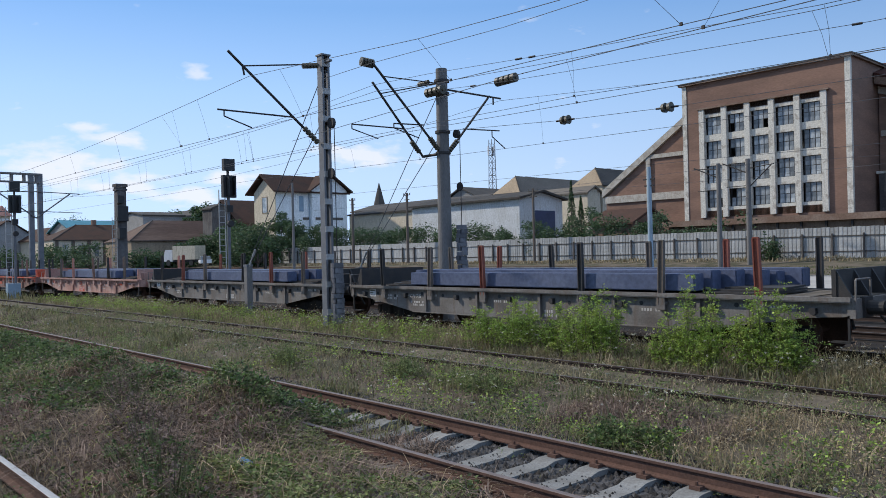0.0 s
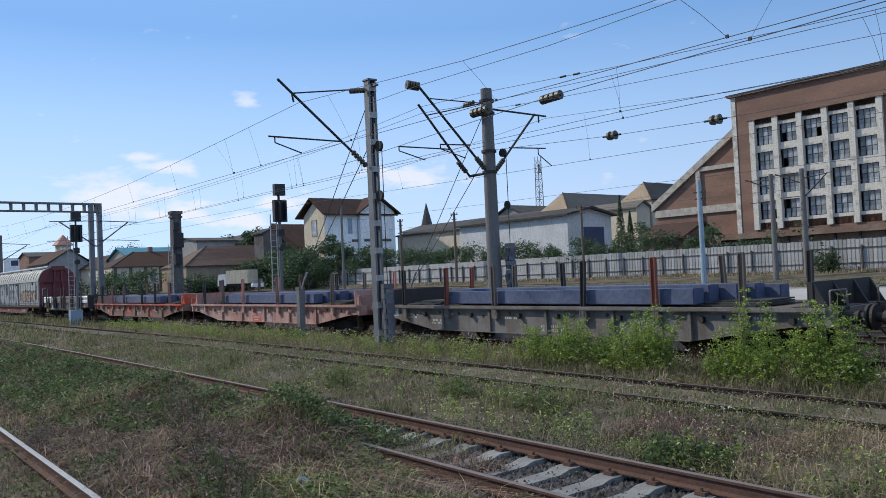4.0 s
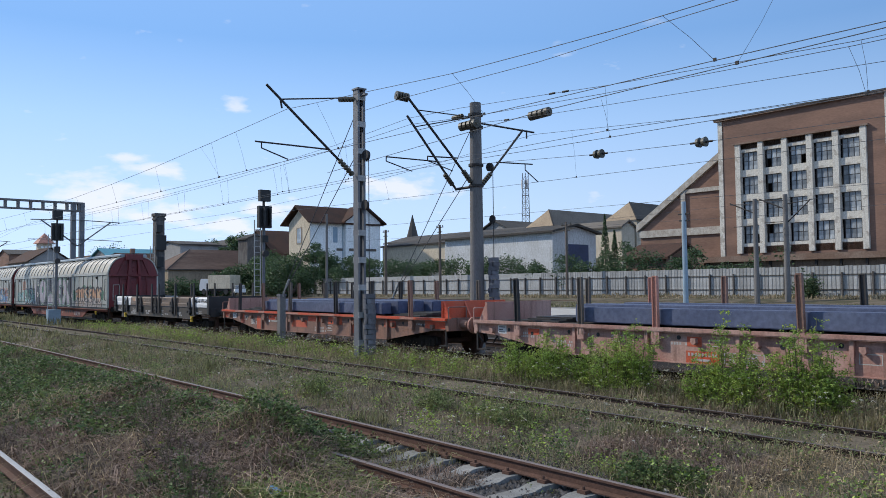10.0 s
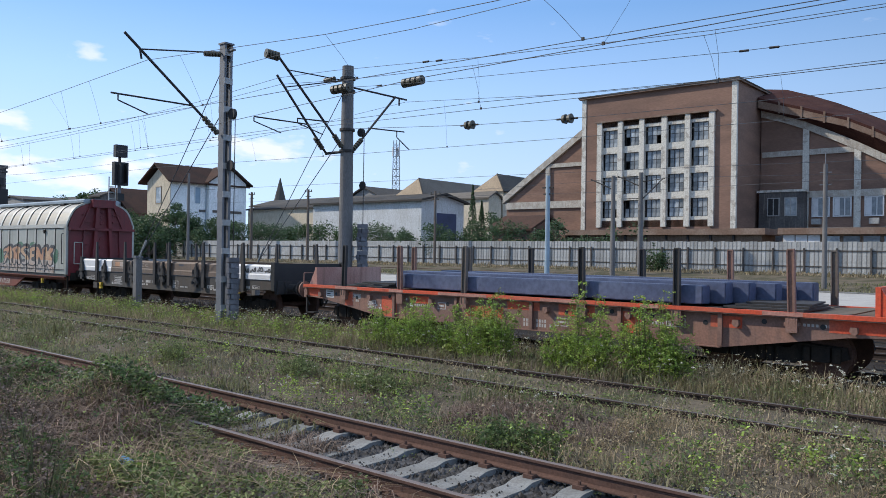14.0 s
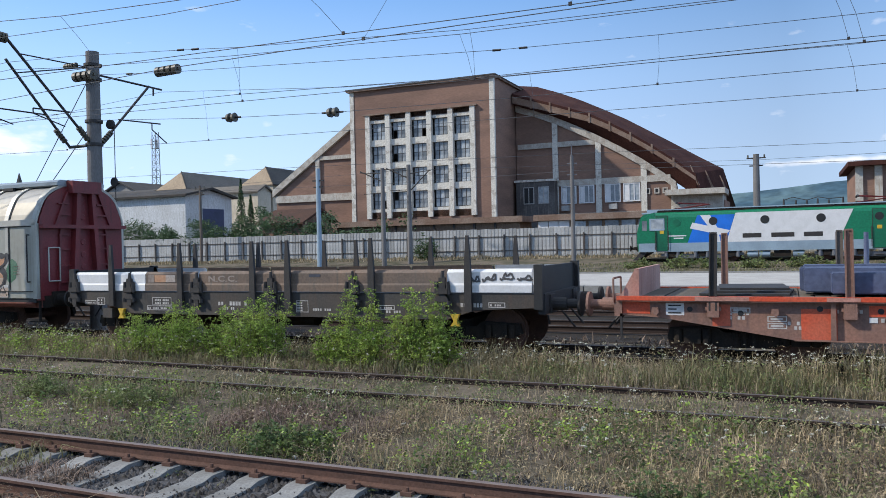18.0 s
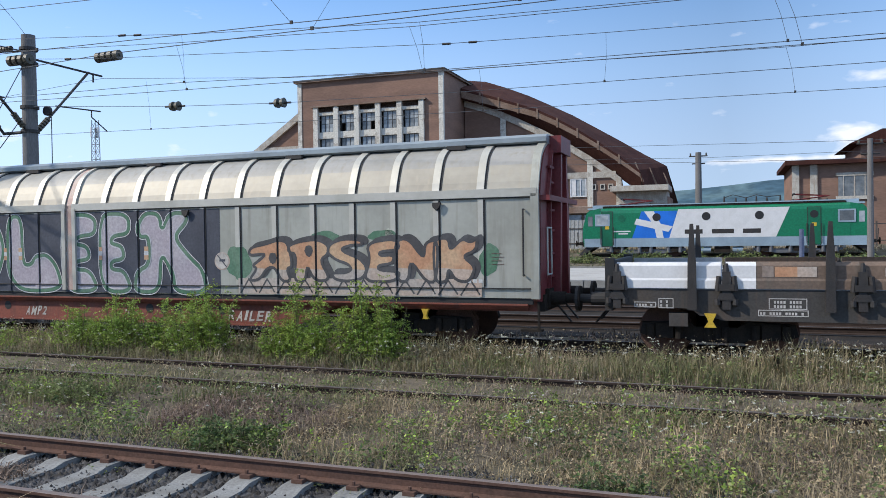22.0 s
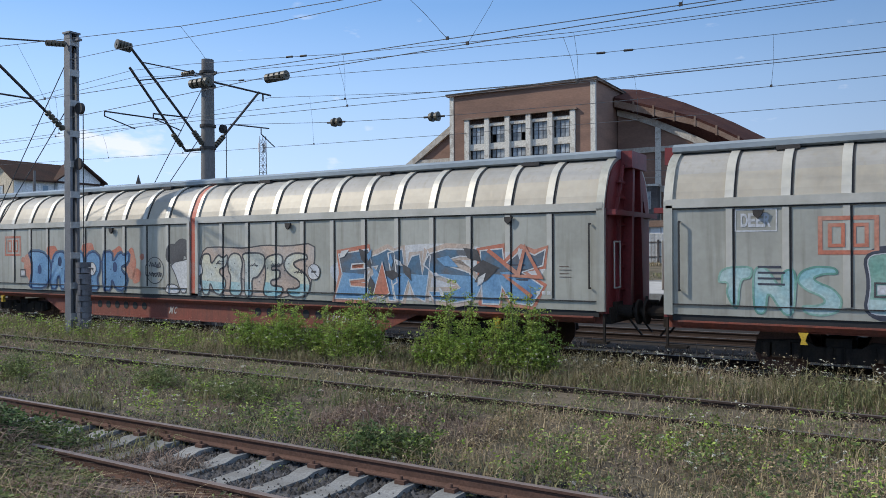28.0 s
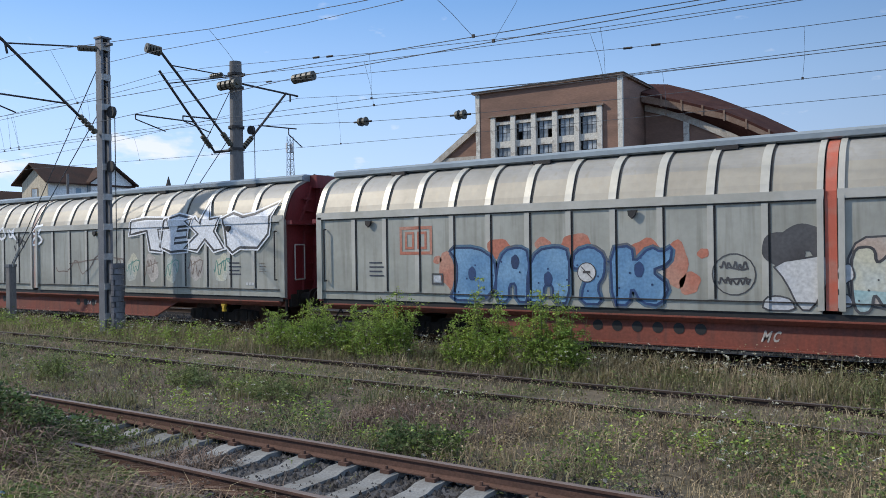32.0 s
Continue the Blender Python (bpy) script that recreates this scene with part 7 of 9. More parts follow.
    for x, ww in ((-2.35, 1.25), (-0.45, 1.5), (1.65, 1.2)):
        part("lettering", boxes((x, x + ww, y0 - 0.006, y0, 1.68, 2.0)), M["dark"], lo_, "dark lettering bar")
    for x in (-4.35, -0.85, 2.75):
        p = part("porthole", rods(((x, -1.508, 2.95), (x, -1.47, 2.95), 0.26), n=20), M["black"], lo_)
        part("porthole_rim", rods(((x, -1.502, 2.95), (x, -1.47, 2.95), 0.30), n=20), M["dark"], p)
    p = part("porthole", rods(((-6.9, -1.503, 2.9), (-6.9, -1.47, 2.9), 0.26), n=20), M["green2"], lo_)
    for x, ww, z in ((-7.55, 1.3, 1.88), (-7.15, 0.7, 1.70)):
        part("number_bar", boxes((x, x + ww, y0 - 0.004, y0, z, z + 0.09)), M["signwhite"], lo_)
    # roof walkway with its kerb, pantographs and insulators
    for i in range(14):
        part("roof_panel", boxes((-8.3 + i * 1.19, -7.17 + i * 1.19, -1.2, -0.9, 3.70, 3.90)), M["under"], lo_)
    part("roof_edge", boxes((-8.4, 8.4, -1.24, -1.2, 3.86, 3.94)), M["lgrey"], lo_)
    part("roof_deck", boxes((-8.4, 8.4, -0.9, 1.2, 3.70, 3.84)), M["under"], lo_)
    for x in (-5.9, 6.2):
        part("pantograph", tube([(x - 1.4, -0.5, 3.95), (x + 1.2, -0.45, 4.25), (x - 1.1, -0.45, 4.42)], 0.045, 6), M["wred"], lo_)
        part("pantograph", tube([(x - 1.4, 0.5, 3.95), (x + 1.2, 0.45, 4.25), (x - 1.1, 0.45, 4.42)], 0.045, 6), M["wred"], lo_)
        part("contact_bow", tube([(x - 1.1, -0.95, 4.35), (x - 1.1, -0.7, 4.45), (x - 1.1, 0.7, 4.45), (x - 1.1, 0.95, 4.35)], 0.05, 6), M["dark"], lo_)
        for q in (-1.2, 1.0):
            part("roof_insulator", rods(((x + q, -0.5, 3.84), (x + q, -0.5, 4.05), 0.08)), M["insul"], lo_)
    for x in (0.4, 1.2, 1.9, 2.6, 3.3, 4.2):
        part("roof_insulator", rods(((x, -0.4, 3.84), (x, -0.4, 4.3 + 0.1 * math.sin(x * 5)), 0.08, 0.05)), M["dark"], lo_)
    part("roof_bus", tube([(0.4, -0.4, 4.3), (1.0, -0.4, 4.5), (1.9, -0.4, 4.25), (2.6, -0.4, 4.45), (3.3, -0.4, 4.3), (4.2, -0.4, 4.35)], 0.03, 6), M["dark"], lo_)
    for bx in (-5.2, 5.2):
        prof = ((bx - 2.9, 0.45), (bx - 1.4, 0.25), (bx + 1.4, 0.25), (bx + 2.9, 0.45), (bx + 2.9, 0.62), (bx + 1.5, 0.55), (bx - 1.5, 0.55), (bx - 2.9, 0.62))
        bg_ = part("bogie", outline(prof, -1.3, -1.15, "y"), M["steel"], lo_)
        for q in (-2.1, 0, 2.1):
            w = part("wheelset", WHEEL, None, bg_)
            w.matrix_basis = Matrix.Translation((bx + q, 0, 0.575)) @ Matrix.Diagonal((1.25, 1, 1.25, 1))
            part("axle_box", boxes((bx + q - 0.22, bx + q + 0.22, -1.38, -1.1, 0.38, 0.78)), M["under"], bg_)
            for e in (-0.42, 0.42):
                part("spring", rods(((bx + q + e, -1.34, 0.32), (bx + q + e, -1.34, 0.75), 0.13), n=10), M["steel"], bg_)
    for x, r in ((-1.7, 0.22), (-0.9, 0.22), (1.3, 0.22)):
        part("air_tank", rods(((x - 0.36, -1.2, 0.5), (x + 0.36, -1.2, 0.5), r), n=14), M["lgrey"], lo_)
    part("battery_box", boxes((-0.3, 0.8, -1.35, -0.9, 0.3, 0.75)), M["under"], lo_)


M["green2"] = mat("door_green", (0.004, 0.12, 0.06), None, 0.4, scale=0.6, grain=8, bump=0)
make_loco()


# ---- plants ----
RNG = np.random.default_rng(7)


def np_mesh(name, verts, quads, tris, material):
    """A mesh from arrays: verts (n, 3), quads (a, 4), tris (b, 3)."""
    me = bpy.data.meshes.new(name)
    nq, nt = len(quads), len(tris)
    me.vertices.add(len(verts))
    me.vertices.foreach_set("co", np.ascontiguousarray(verts, dtype=np.float32).ravel())
    loops = np.concatenate([np.asarray(quads, dtype=np.int32).ravel(), np.asarray(tris, dtype=np.int32).ravel()])
    me.loops.add(len(loops))
    me.loops.foreach_set("vertex_index", loops)
    me.polygons.add(nq + nt)
    me.polygons.foreach_set("loop_start", np.concatenate([np.arange(nq) * 4, nq * 4 + np.arange(nt) * 3]).astype(np.int32))
    me.update(calc_edges=True)
    me.validate()
    me.materials.append(material)
    return me


def base_z(x, y):
    return np.array([ground_z(a, b) for a, b in zip(x, y)])


def blades(x, y, z, h, w, lean, material, name, label, stuff=True):
    """Bent tapering blades standing at the points."""
    n = len(x)
    a = RNG.uniform(0, 2 * np.pi, n)
    d = np.stack([np.cos(a), np.sin(a), np.zeros(n)], 1)
    s = np.stack([-np.sin(a), np.cos(a), np.zeros(n)], 1) * (w / 2)[:, None]
    p = np.stack([x, y, z], 1)
    k = lean * RNG.uniform(0.2, 1.0, n)
    mid = p + d * (k * h * 0.3)[:, None] + np.array([0, 0, 1]) * (h * 0.55)[:, None]
    tip = p + d * (k * h)[:, None] + np.array([0, 0, 1]) * (h * np.clip(1 - 0.35 * k, 0.35, 1))[:, None]
    v = np.concatenate([p - s, p + s, mid + s * 0.8, mid - s * 0.8, tip], 0)
    i = np.arange(n)
    q = np.stack([i, i + n, i + 2 * n, i + 3 * n], 1)
    t = np.stack([i + 3 * n, i + 2 * n, i + 4 * n], 1)
    ob = new(name, np_mesh(name, v, q, t, material))
    return tagged(ob, label, "grass", kind="stuff") if stuff else ob


def leaf_cloud(c, size, material, name, flat=0.5):
    """Leaves as folded four-sided blades round the centres c (n, 3)."""
    n = len(c)
    u = RNG.normal(size=(n, 3))
    u[:, 2] *= flat
    u /= np.linalg.norm(u, axis=1)[:, None]
    r = RNG.normal(size=(n, 3))
    s = np.cross(u, r)
    s /= np.linalg.norm(s, axis=1)[:, None]
    k = (size * RNG.uniform(0.6, 1.3, n))[:, None]
    nn = np.cross(u, s)
    v = np.concatenate([c - u * k * 0.5, c + s * k * 0.28 + nn * k * 0.06, c + u * k * 0.6, c - s * k * 0.28 + nn * k * 0.06], 0)
    i = np.arange(n)
    return np_mesh(name, v, np.zeros((0, 4), int), np.concatenate([np.stack([i, i + n, i + 2 * n], 1), np.stack([i, i + 2 * n, i + 3 * n], 1)], 0), material)


def patch(n, x0, x1, y0, y1, power=1.0, seed=0.0, gap=0.0, freq=0.7):
    """Random points in a stretch of ground, nearer ones denser (power), left out in patches (gap)."""
    x = x1 - (x1 - x0) * RNG.uniform(0, 1, n) ** power
    y = RNG.uniform(y0, y1, n)
    if gap:
        keep = np.array([noise.noise((a * freq, b * freq, seed)) > gap for a, b in zip(x, y)])
        x, y = x[keep], y[keep]
    y = y + np.array([bend(a) for a in x])
    return x, y


def field(n, x0, x1, y0, y1, h0, h1, w, lean, key, label, power=1.0, seed=0.0, gap=0.0, freq=0.7, tall=0.35):
    x, y = patch(n, x0, x1, y0, y1, power, seed, gap, freq)
    m = len(x)
    lump = np.array([0.75 + tall * noise.noise((a * 0.5, b * 0.5, seed + 3)) * 2 for a, b in zip(x, y)])
    h = np.clip(RNG.uniform(h0, h1, m) * lump, 0.05, 2)
    far = 1 + np.hypot(x, y) / 28
    return blades(x, y, base_z(x, y) - 0.04, h, w * RNG.uniform(0.6, 1.4, m) * far, lean, M[key], "grass", label)


# tall weeds between the two near tracks
field(26000, -42, 7, 7.5, 10.45, 0.16, 0.48, 0.012, 1.1, "grass", "clumps of green weeds between the tracks", 1.6, 1.0, 0.06, 0.6)
field(20000, -40, 8, 7.3, 10.4, 0.12, 0.42, 0.007, 1.2, "drygrass", "dry straw-coloured grass between the tracks", 1.5, 5.0, 0.04, 0.7)
field(30000, -40, 8, 7.2, 10.4, 0.06, 0.26, 0.010, 1.8, "deadstem", "withered stems between the tracks", 1.5, 9.0, -0.3)
field(12000, -5, 8, 7.4, 10.5, 0.14, 0.42, 0.007, 1.1, "straw", "tall bleached grass between the tracks", 1.0, 51.0, 0.0, 0.8)
field(12000, -40, 8, 10.0, 13.0, 0.08, 0.25, 0.010, 1.2, "grass", "grass between the rails of the weedy track", 1.25, 2.0, -0.2)
field(16000, -40, 8, 10.0, 13.0, 0.08, 0.25, 0.008, 1.2, "drygrass", "dry grass between the rails of the weedy track", 1.25, 8.0, -0.2)
field(24000, -40, 9, 10.0, 13.2, 0.06, 0.24, 0.008, 1.5, "deadstem", "withered stems over the weedy track", 1.2, 52.0, -0.3)
field(18000, -50, 10, 12.6, 14.5, 0.16, 0.50, 0.010, 0.8, "grass", "tall green weeds along the goods train", 1.6, 3.0, 0.0, 0.8)
field(24000, -46, 11, 12.5, 14.6, 0.16, 0.55, 0.007, 0.9, "drygrass", "tall dry grass along the goods train", 1.4, 6.0, -0.2)
field(8000, -46, 11, 13.7, 14.75, 0.45, 0.85, 0.010, 0.8, "grass", "rank weeds close beside the wagons", 1.2, 7.0, -0.3)
field(12000, -46, 11, 13.6, 14.75, 0.40, 0.85, 0.009, 0.8, "drygrass", "brown seeding stalks close beside the wagons", 1.2, 53.0, -0.3)
field(9000, -60, 25, 17.6, 19.6, 0.12, 0.4, 0.02, 1.4, "deadstem", "tall weeds behind the goods train", 1.2, 54.0, -0.3)
# near the platform edge: thin on the sleepers, dense on the mounds
field(9000, -45, -3.2, 2.4, 5.1, 0.08, 0.26, 0.010, 0.9, "grass", "green grass in the foreground", 1.5, 11.0, 0.05)
field(9000, -40, 2, 2.2, 5.3, 0.06, 0.22, 0.007, 1.2, "drygrass", "dry trampled grass in the foreground", 1.1, 12.0, -0.1)
field(12000, -4.5, 4, 2.2, 5.2, 0.05, 0.2, 0.007, 1.3, "drygrass", "dry trampled grass near the platform edge", 1.0, 55.0, -0.3)
field(34000, -40, 0, 2.3, 5.6, 0.14, 0.50, 0.010, 2.4, "deadstem", "brown tangled dead stems in the foreground", 1.3, 13.0, -0.35)
field(2600, -18, -2, 2.3, 5.2, 0.2, 0.5, 0.006, 2.6, "drygrass", "pale fallen stalks in the foreground", 1.1, 18.0, -0.2)
field(20000, -45, -7.0, 4.5, 6.4, 0.10, 0.34, 0.010, 2.0, "deadstem", "brown dead stems over the track", 1.5, 14.0, -0.3)
field(9000, -60, -9.0, 4.7, 6.6, 0.08, 0.28, 0.010, 0.9, "grass", "grass growing over the track", 1.4, 15.0, -0.1)
field(4000, -11, 3, 5.55, 6.95, 0.05, 0.16, 0.010, 1.2, "grass", "tufts between the sleepers", 1.0, 16.0, 0.12, 1.2)
weeds_later = (260, -11, 3, 5.5, 7.0, 0.13, 0.035, "leafw", "small green weeds between the sleepers", 12, 75.0, 0.15, 1.0)
field(5000, -9, 6, 7.0, 7.6, 0.05, 0.20, 0.008, 1.0, "drygrass", "dry tufts along the rusty rail", 1.0, 19.0, 0.0, 1.2)
field(12000, -60, 8, 0.2, 2.4, 0.05, 0.2, 0.008, 1.2, "drygrass", "dry grass along the siding", 1.6, 17.0, -0.2)
field(9000, -40, -2, 1.2, 2.6, 0.08, 0.3, 0.010, 1.6, "deadstem", "brown stems along the siding", 1.4, 56.0, -0.3)
# beyond the train
field(16000, -90, 30, 42, 48, 0.1, 0.35, 0.02, 0.6, "grass", "grass beyond the platform", 1.0, 20.0)
field(22000, -100, 30, 50, 59.5, 0.08, 0.3, 0.022, 0.6, "grass", "rank grass before the fence", 1.0, 21.0)
field(9000, -110, 30, 63.5, 66, 0.2, 0.5, 0.022, 0.6, "drygrass", "dry grass before the fence", 1.0, 22.0)
field(8000, -130, -45, 12.2, 14.4, 0.3, 0.7, 0.014, 0.5, "grass", "weeds far along the goods train", 0.6, 23.0)
field(16000, -130, -36, 7.0, 11.0, 0.2, 0.5, 0.02, 0.9, "grass", "weeds far between the tracks", 0.7, 24.0)
field(14000, -120, -36, 0, 6.5, 0.15, 0.4, 0.02, 0.9, "grass", "weeds far along the siding", 0.7, 25.0)


def weeds(n, x0, x1, y0, y1, hmax, size, key, label, per=14, seed=0.0, gap=0.0, power=1.5):
    """Small leafy plants: leaves set round short stems."""
    x, y = patch(n, x0, x1, y0, y1, power, seed, gap)
    m = len(x)
    h = RNG.uniform(0.35, 1.0, m) * hmax
    cx, cy, ch = np.repeat(x, per), np.repeat(y, per), np.repeat(h, per)
    k = RNG.uniform(0.1, 1, m * per)
    c = np.stack([cx + RNG.normal(0, 0.06, m * per), cy + RNG.normal(0, 0.06, m * per), base_z(cx, cy) + ch * k], 1)
    tagged(new("weed_patch", leaf_cloud(c, size, M[key], "weeds")), label, "weeds", kind="stuff")


weeds(1800, -38, 8, 7.5, 10.5, 0.34, 0.032, "drygrass", "dry seeding heads among the weeds", 12, 62.0, -0.1, 1.4)
weeds(2200, -30, 8, 7.4, 10.6, 0.26, 0.035, "leafw", "small-leaved green weeds between the tracks", 14, 63.0, -0.05, 1.4)
weeds(1600, -38, 8, 10.0, 13.0, 0.22, 0.04, "leafw", "small-leaved weeds on the weedy track", 14, 64.0, -0.2, 1.2)
weeds(1200, -38, 8, 10.0, 13.0, 0.20, 0.035, "drygrass", "dry leaves on the weedy track", 12, 65.0, -0.2, 1.2)
weeds(1400, -5, 8, 7.4, 10.6, 0.30, 0.035, "straw", "bleached seeding grass heads", 12, 66.0, -0.1, 1.0)
weeds(1000, -45, 9, 13.0, 14.6, 0.62, 0.04, "drygrass", "dry flower heads along the goods train", 12, 67.0, -0.1, 1.2)
weeds(900, -48, -14, 12.6, 14.5, 0.6, 0.06, "leaf", "pale green weeds along the goods train", 16, 68.0, 0.0, 1.0)
weeds(600, -30, -2, 1.0, 2.6, 0.2, 0.045, "leafd2", "dark weeds along the siding", 14, 69.0, 0.0, 1.2)
weeds(600, -7.8, -5.2, 3.6, 5.0, 0.22, 0.045, "leafw", "bright green creeper near the platform edge", 18, 71.0, 0.0, 1.0)
weeds(650, -30, -12.0, 2.8, 5.2, 0.42, 0.06, "leafd2", "dark bushy weeds on the foreground mound", 22, 72.0, 0.0, 1.1)
weeds(260, -30, -9, 2.4, 5.4, 0.34, 0.05, "leafw", "mid green weeds on the foreground mound", 22, 73.0, 0.12, 1.2)
weeds(700, -34, 2, 7.6, 10.2, 0.40, 0.045, "leafd2", "dark low weeds between the tracks", 24, 74.0, 0.15, 1.3)
weeds(*weeds_later)
weeds(1500, -40, 10, 13.3, 14.7, 0.75, 0.03, "straw", "pale seeding stalks beside the wagons", 12, 76.0, -0.2, 1.2)
weeds(900, -36, 7, 7.5, 10.4, 0.50, 0.05, "leafw", "leafy green weeds between the tracks", 22, 31.0, 0.1)
weeds(500, -16, 5, 7.7, 10.4, 0.55, 0.045, "leaf", "yellow-green leafy weeds between the tracks", 26, 61.0, 0.15, 1.2)
weeds(900, -45, 9, 12.7, 14.4, 0.48, 0.045, "leafw", "leafy green weeds along the goods train", 16, 32.0)
weeds(1900, -8.8, -5.4, 3.6, 5.3, 0.24, 0.05, "leafw", "low green creeper in the foreground", 18, 33.0, 0.1, 1.0)
weeds(1100, -30, -12.0, 3.0, 5.8, 0.32, 0.06, "leafd2", "dark green weeds on the foreground mound", 20, 34.0, 0.0, 1.2)
weeds(420, -11.2, -9.0, 5.0, 6.3, 0.42, 0.055, "leafd2", "dark leafy clump where the track is buried", 22, 84.0, -0.1, 1.0)
weeds(160, -10.5, -6.2, 2.5, 4.4, 0.3, 0.04, "leaf", "yellow-green sprouts in the dead tangle", 16, 85.0, 0.2, 1.0)
field(16000, -14, -6.0, 2.4, 4.9, 0.18, 0.55, 0.009, 2.6, "deadstem", "pinkish brown tangle of dead stems", 1.0, 86.0, -0.1)
field(2600, -7.4, -4.6, 8.5, 9.9, 0.15, 0.4, 0.008, 1.8, "deadstem", "withered brown clump between the tracks", 1.0, 87.0, -0.4)
weeds(900, -16, -3, 2.4, 5.4, 0.24, 0.045, "deadstem", "brown withered leaves on the mound", 18, 35.0, 0.0, 1.0)
weeds(420, -15, -5.5, 2.4, 5.0, 0.40, 0.05, "leafd2", "dark weeds pushing through the dead tangle", 22, 88.0, 0.08, 1.0)
weeds(260, -14, -5.5, 2.4, 5.2, 0.34, 0.04, "leafw", "fresh green weeds pushing through the dead tangle", 20, 89.0, 0.15, 1.0)
field(5000, -16, -3.5, 2.3, 5.2, 0.25, 0.65, 0.006, 2.4, "straw", "bleached fallen stalks over the mound", 1.0, 90.0, -0.1, 1.4)
field(9000, -40, -8, 4.6, 7.6, 0.12, 0.45, 0.010, 1.6, "grass", "green grass over the buried rails", 1.3, 91.0, 0.0)
weeds(1200, -60, -9.0, 4.6, 6.5, 0.28, 0.055, "leafd2", "weeds over the far end of the track", 14, 36.0, 0.0, 1.2)


def flowers(n, x0, x1, y0, y1, z0, z1, seed, gap):
    x, y = patch(n, x0, x1, y0, y1, 1.6, seed, gap)
    m = len(x)
    z = base_z(x, y) + RNG.uniform(z0, z1, m)
    per = 7
    c = np.stack([np.repeat(x, per) + RNG.normal(0, 0.018, m * per), np.repeat(y, per) + RNG.normal(0, 0.018, m * per), np.repeat(z, per) + RNG.normal(0, 0.008, m * per)], 1)
    tagged(new("wildflowers", leaf_cloud(c, 0.028, M["flower"], "wildflowers", 0.3)), "small pale wildflower heads among the weeds", "flowers", kind="stuff")
    blades(x, y, z - 0.45, np.full(m, 0.46), np.full(m, 0.006), 0.05, M["grass"], "flower_stalk", "thin flower stems among the weeds")


flowers(800, -30, 6, 7.6, 10.4, 0.25, 0.5, 41.0, 0.05)
flowers(700, -40, 3, 12.3, 14.0, 0.35, 0.65, 42.0, 0.0)


def shrub(x, y, w, h, seed, n, key="leaf", size=0.055, z=None, name="bush", label="", d=None):
    """A bush of upright shoots with leaves, uneven and open."""
    r = np.random.default_rng(seed)
    z = ground_z(x, y) if z is None else z
    d = w * 0.55 if d is None else d
    b = thing(name, pose(x, y, z), label, "bush", "bushes beside the train" if name == "bush" else "bushes and trees beyond the fence")
    shoots = max(10, int(30 * w))
    bm = bmesh.new()
    tips = []
    for i in range(shoots):
        a, q = r.uniform(0, 2 * np.pi), r.uniform(0, 1) ** 0.6
        bx, by = q * w / 2 * np.cos(a), q * d / 2 * np.sin(a)
        hh = h * (1 - 0.5 * q * q) * r.uniform(0.55, 1.08)
        tx, ty = bx * 1.2 + r.normal(0, 0.08), by * 1.2 + r.normal(0, 0.08)
        cyl(bm, (bx * 0.6, by * 0.6, -0.1), (tx, ty, hh), 0.012 * max(1, h / 1.5), 0.004, n=4)
        tips.append((bx * 0.6, by * 0.6, tx, ty, hh))
    tagged(part("brushwood", bm, M["grass"], b), kind="stuff")
    t = np.array(tips)
    # sprays of a dozen leaves each, set out along the shoots
    m = n // 12
    i = r.integers(0, shoots, m)
    k = r.uniform(0.10, 1.0, m) ** 0.8
    sp2 = 0.11 * (1.3 - 0.9 * k) * max(1, h / 1.4)
    c = np.stack([t[i, 0] + (t[i, 2] - t[i, 0]) * k + r.normal(0, 1, m) * sp2, t[i, 1] + (t[i, 3] - t[i, 1]) * k + r.normal(0, 1, m) * sp2, t[i, 4] * k], 1)
    out = r.normal(size=(m, 3)) * np.array([1, 1, 0.35])
    out /= np.linalg.norm(out, axis=1)[:, None]
    along = r.uniform(-0.2, 1.0, (m, 12, 1)) * size * 3.0
    c = (c[:, None, :] + out[:, None, :] * along + r.normal(0, size * 0.42, (m, 12, 3))).reshape(-1, 3)
    c[:, 2] = np.abs(c[:, 2])
    tagged(part("foliage", leaf_cloud(c, size, M[key], "foliage", 0.35), None, b), kind="stuff")
    return b


GB = "bright green bushy weed growing beside the goods track"
for i, (x, w, h) in enumerate(((-13.2, 1.2, 1.0), (-12.2, 1.2, 1.4), (-11.2, 1.1, 1.15), (-10.4, 0.9, 1.3), (-9.8, 0.9, 1.7), (-8.3, 0.7, 1.05), (-7.65, 1.0, 1.7), (-6.4, 1.05, 1.9), (-5.95, 0.6, 1.3))):
    shrub(x, 13.25 + 0.1 * (i % 3), w, h, 100 + i, int(10500 * w * h / 1.8), "leaf", 0.038, label=GB)
shrub(-25.5, 13.4, 1.2, 0.7, 120, 1500, "leafw", 0.06, label="green bushy weed growing beside the goods track")
shrub(2.6, 13.3, 0.35, 0.9, 121, 500, "leaf", 0.045, label="single bright green shoot beside the goods track")
shrub(-5.5, 8.0, 1.3, 0.46, 122, 3600, "leafd2", 0.04, label="dark low weed beside the rusty rail")
for i, (x, y, w, h) in enumerate(((-9.2, 9.25, 1.1, 0.55), (-14.9, 8.8, 1.2, 0.55), (-11.6, 9.4, 0.8, 0.45))):
    shrub(x, y, w, h, 125 + i, 2600, "leafw", 0.035, label="yellow-green bushy weed between the tracks")
shrub(-1.0, 7.5, 0.6, 0.35, 123, 900, "leafd2", 0.04, label="dark low weed beside the rusty rail")
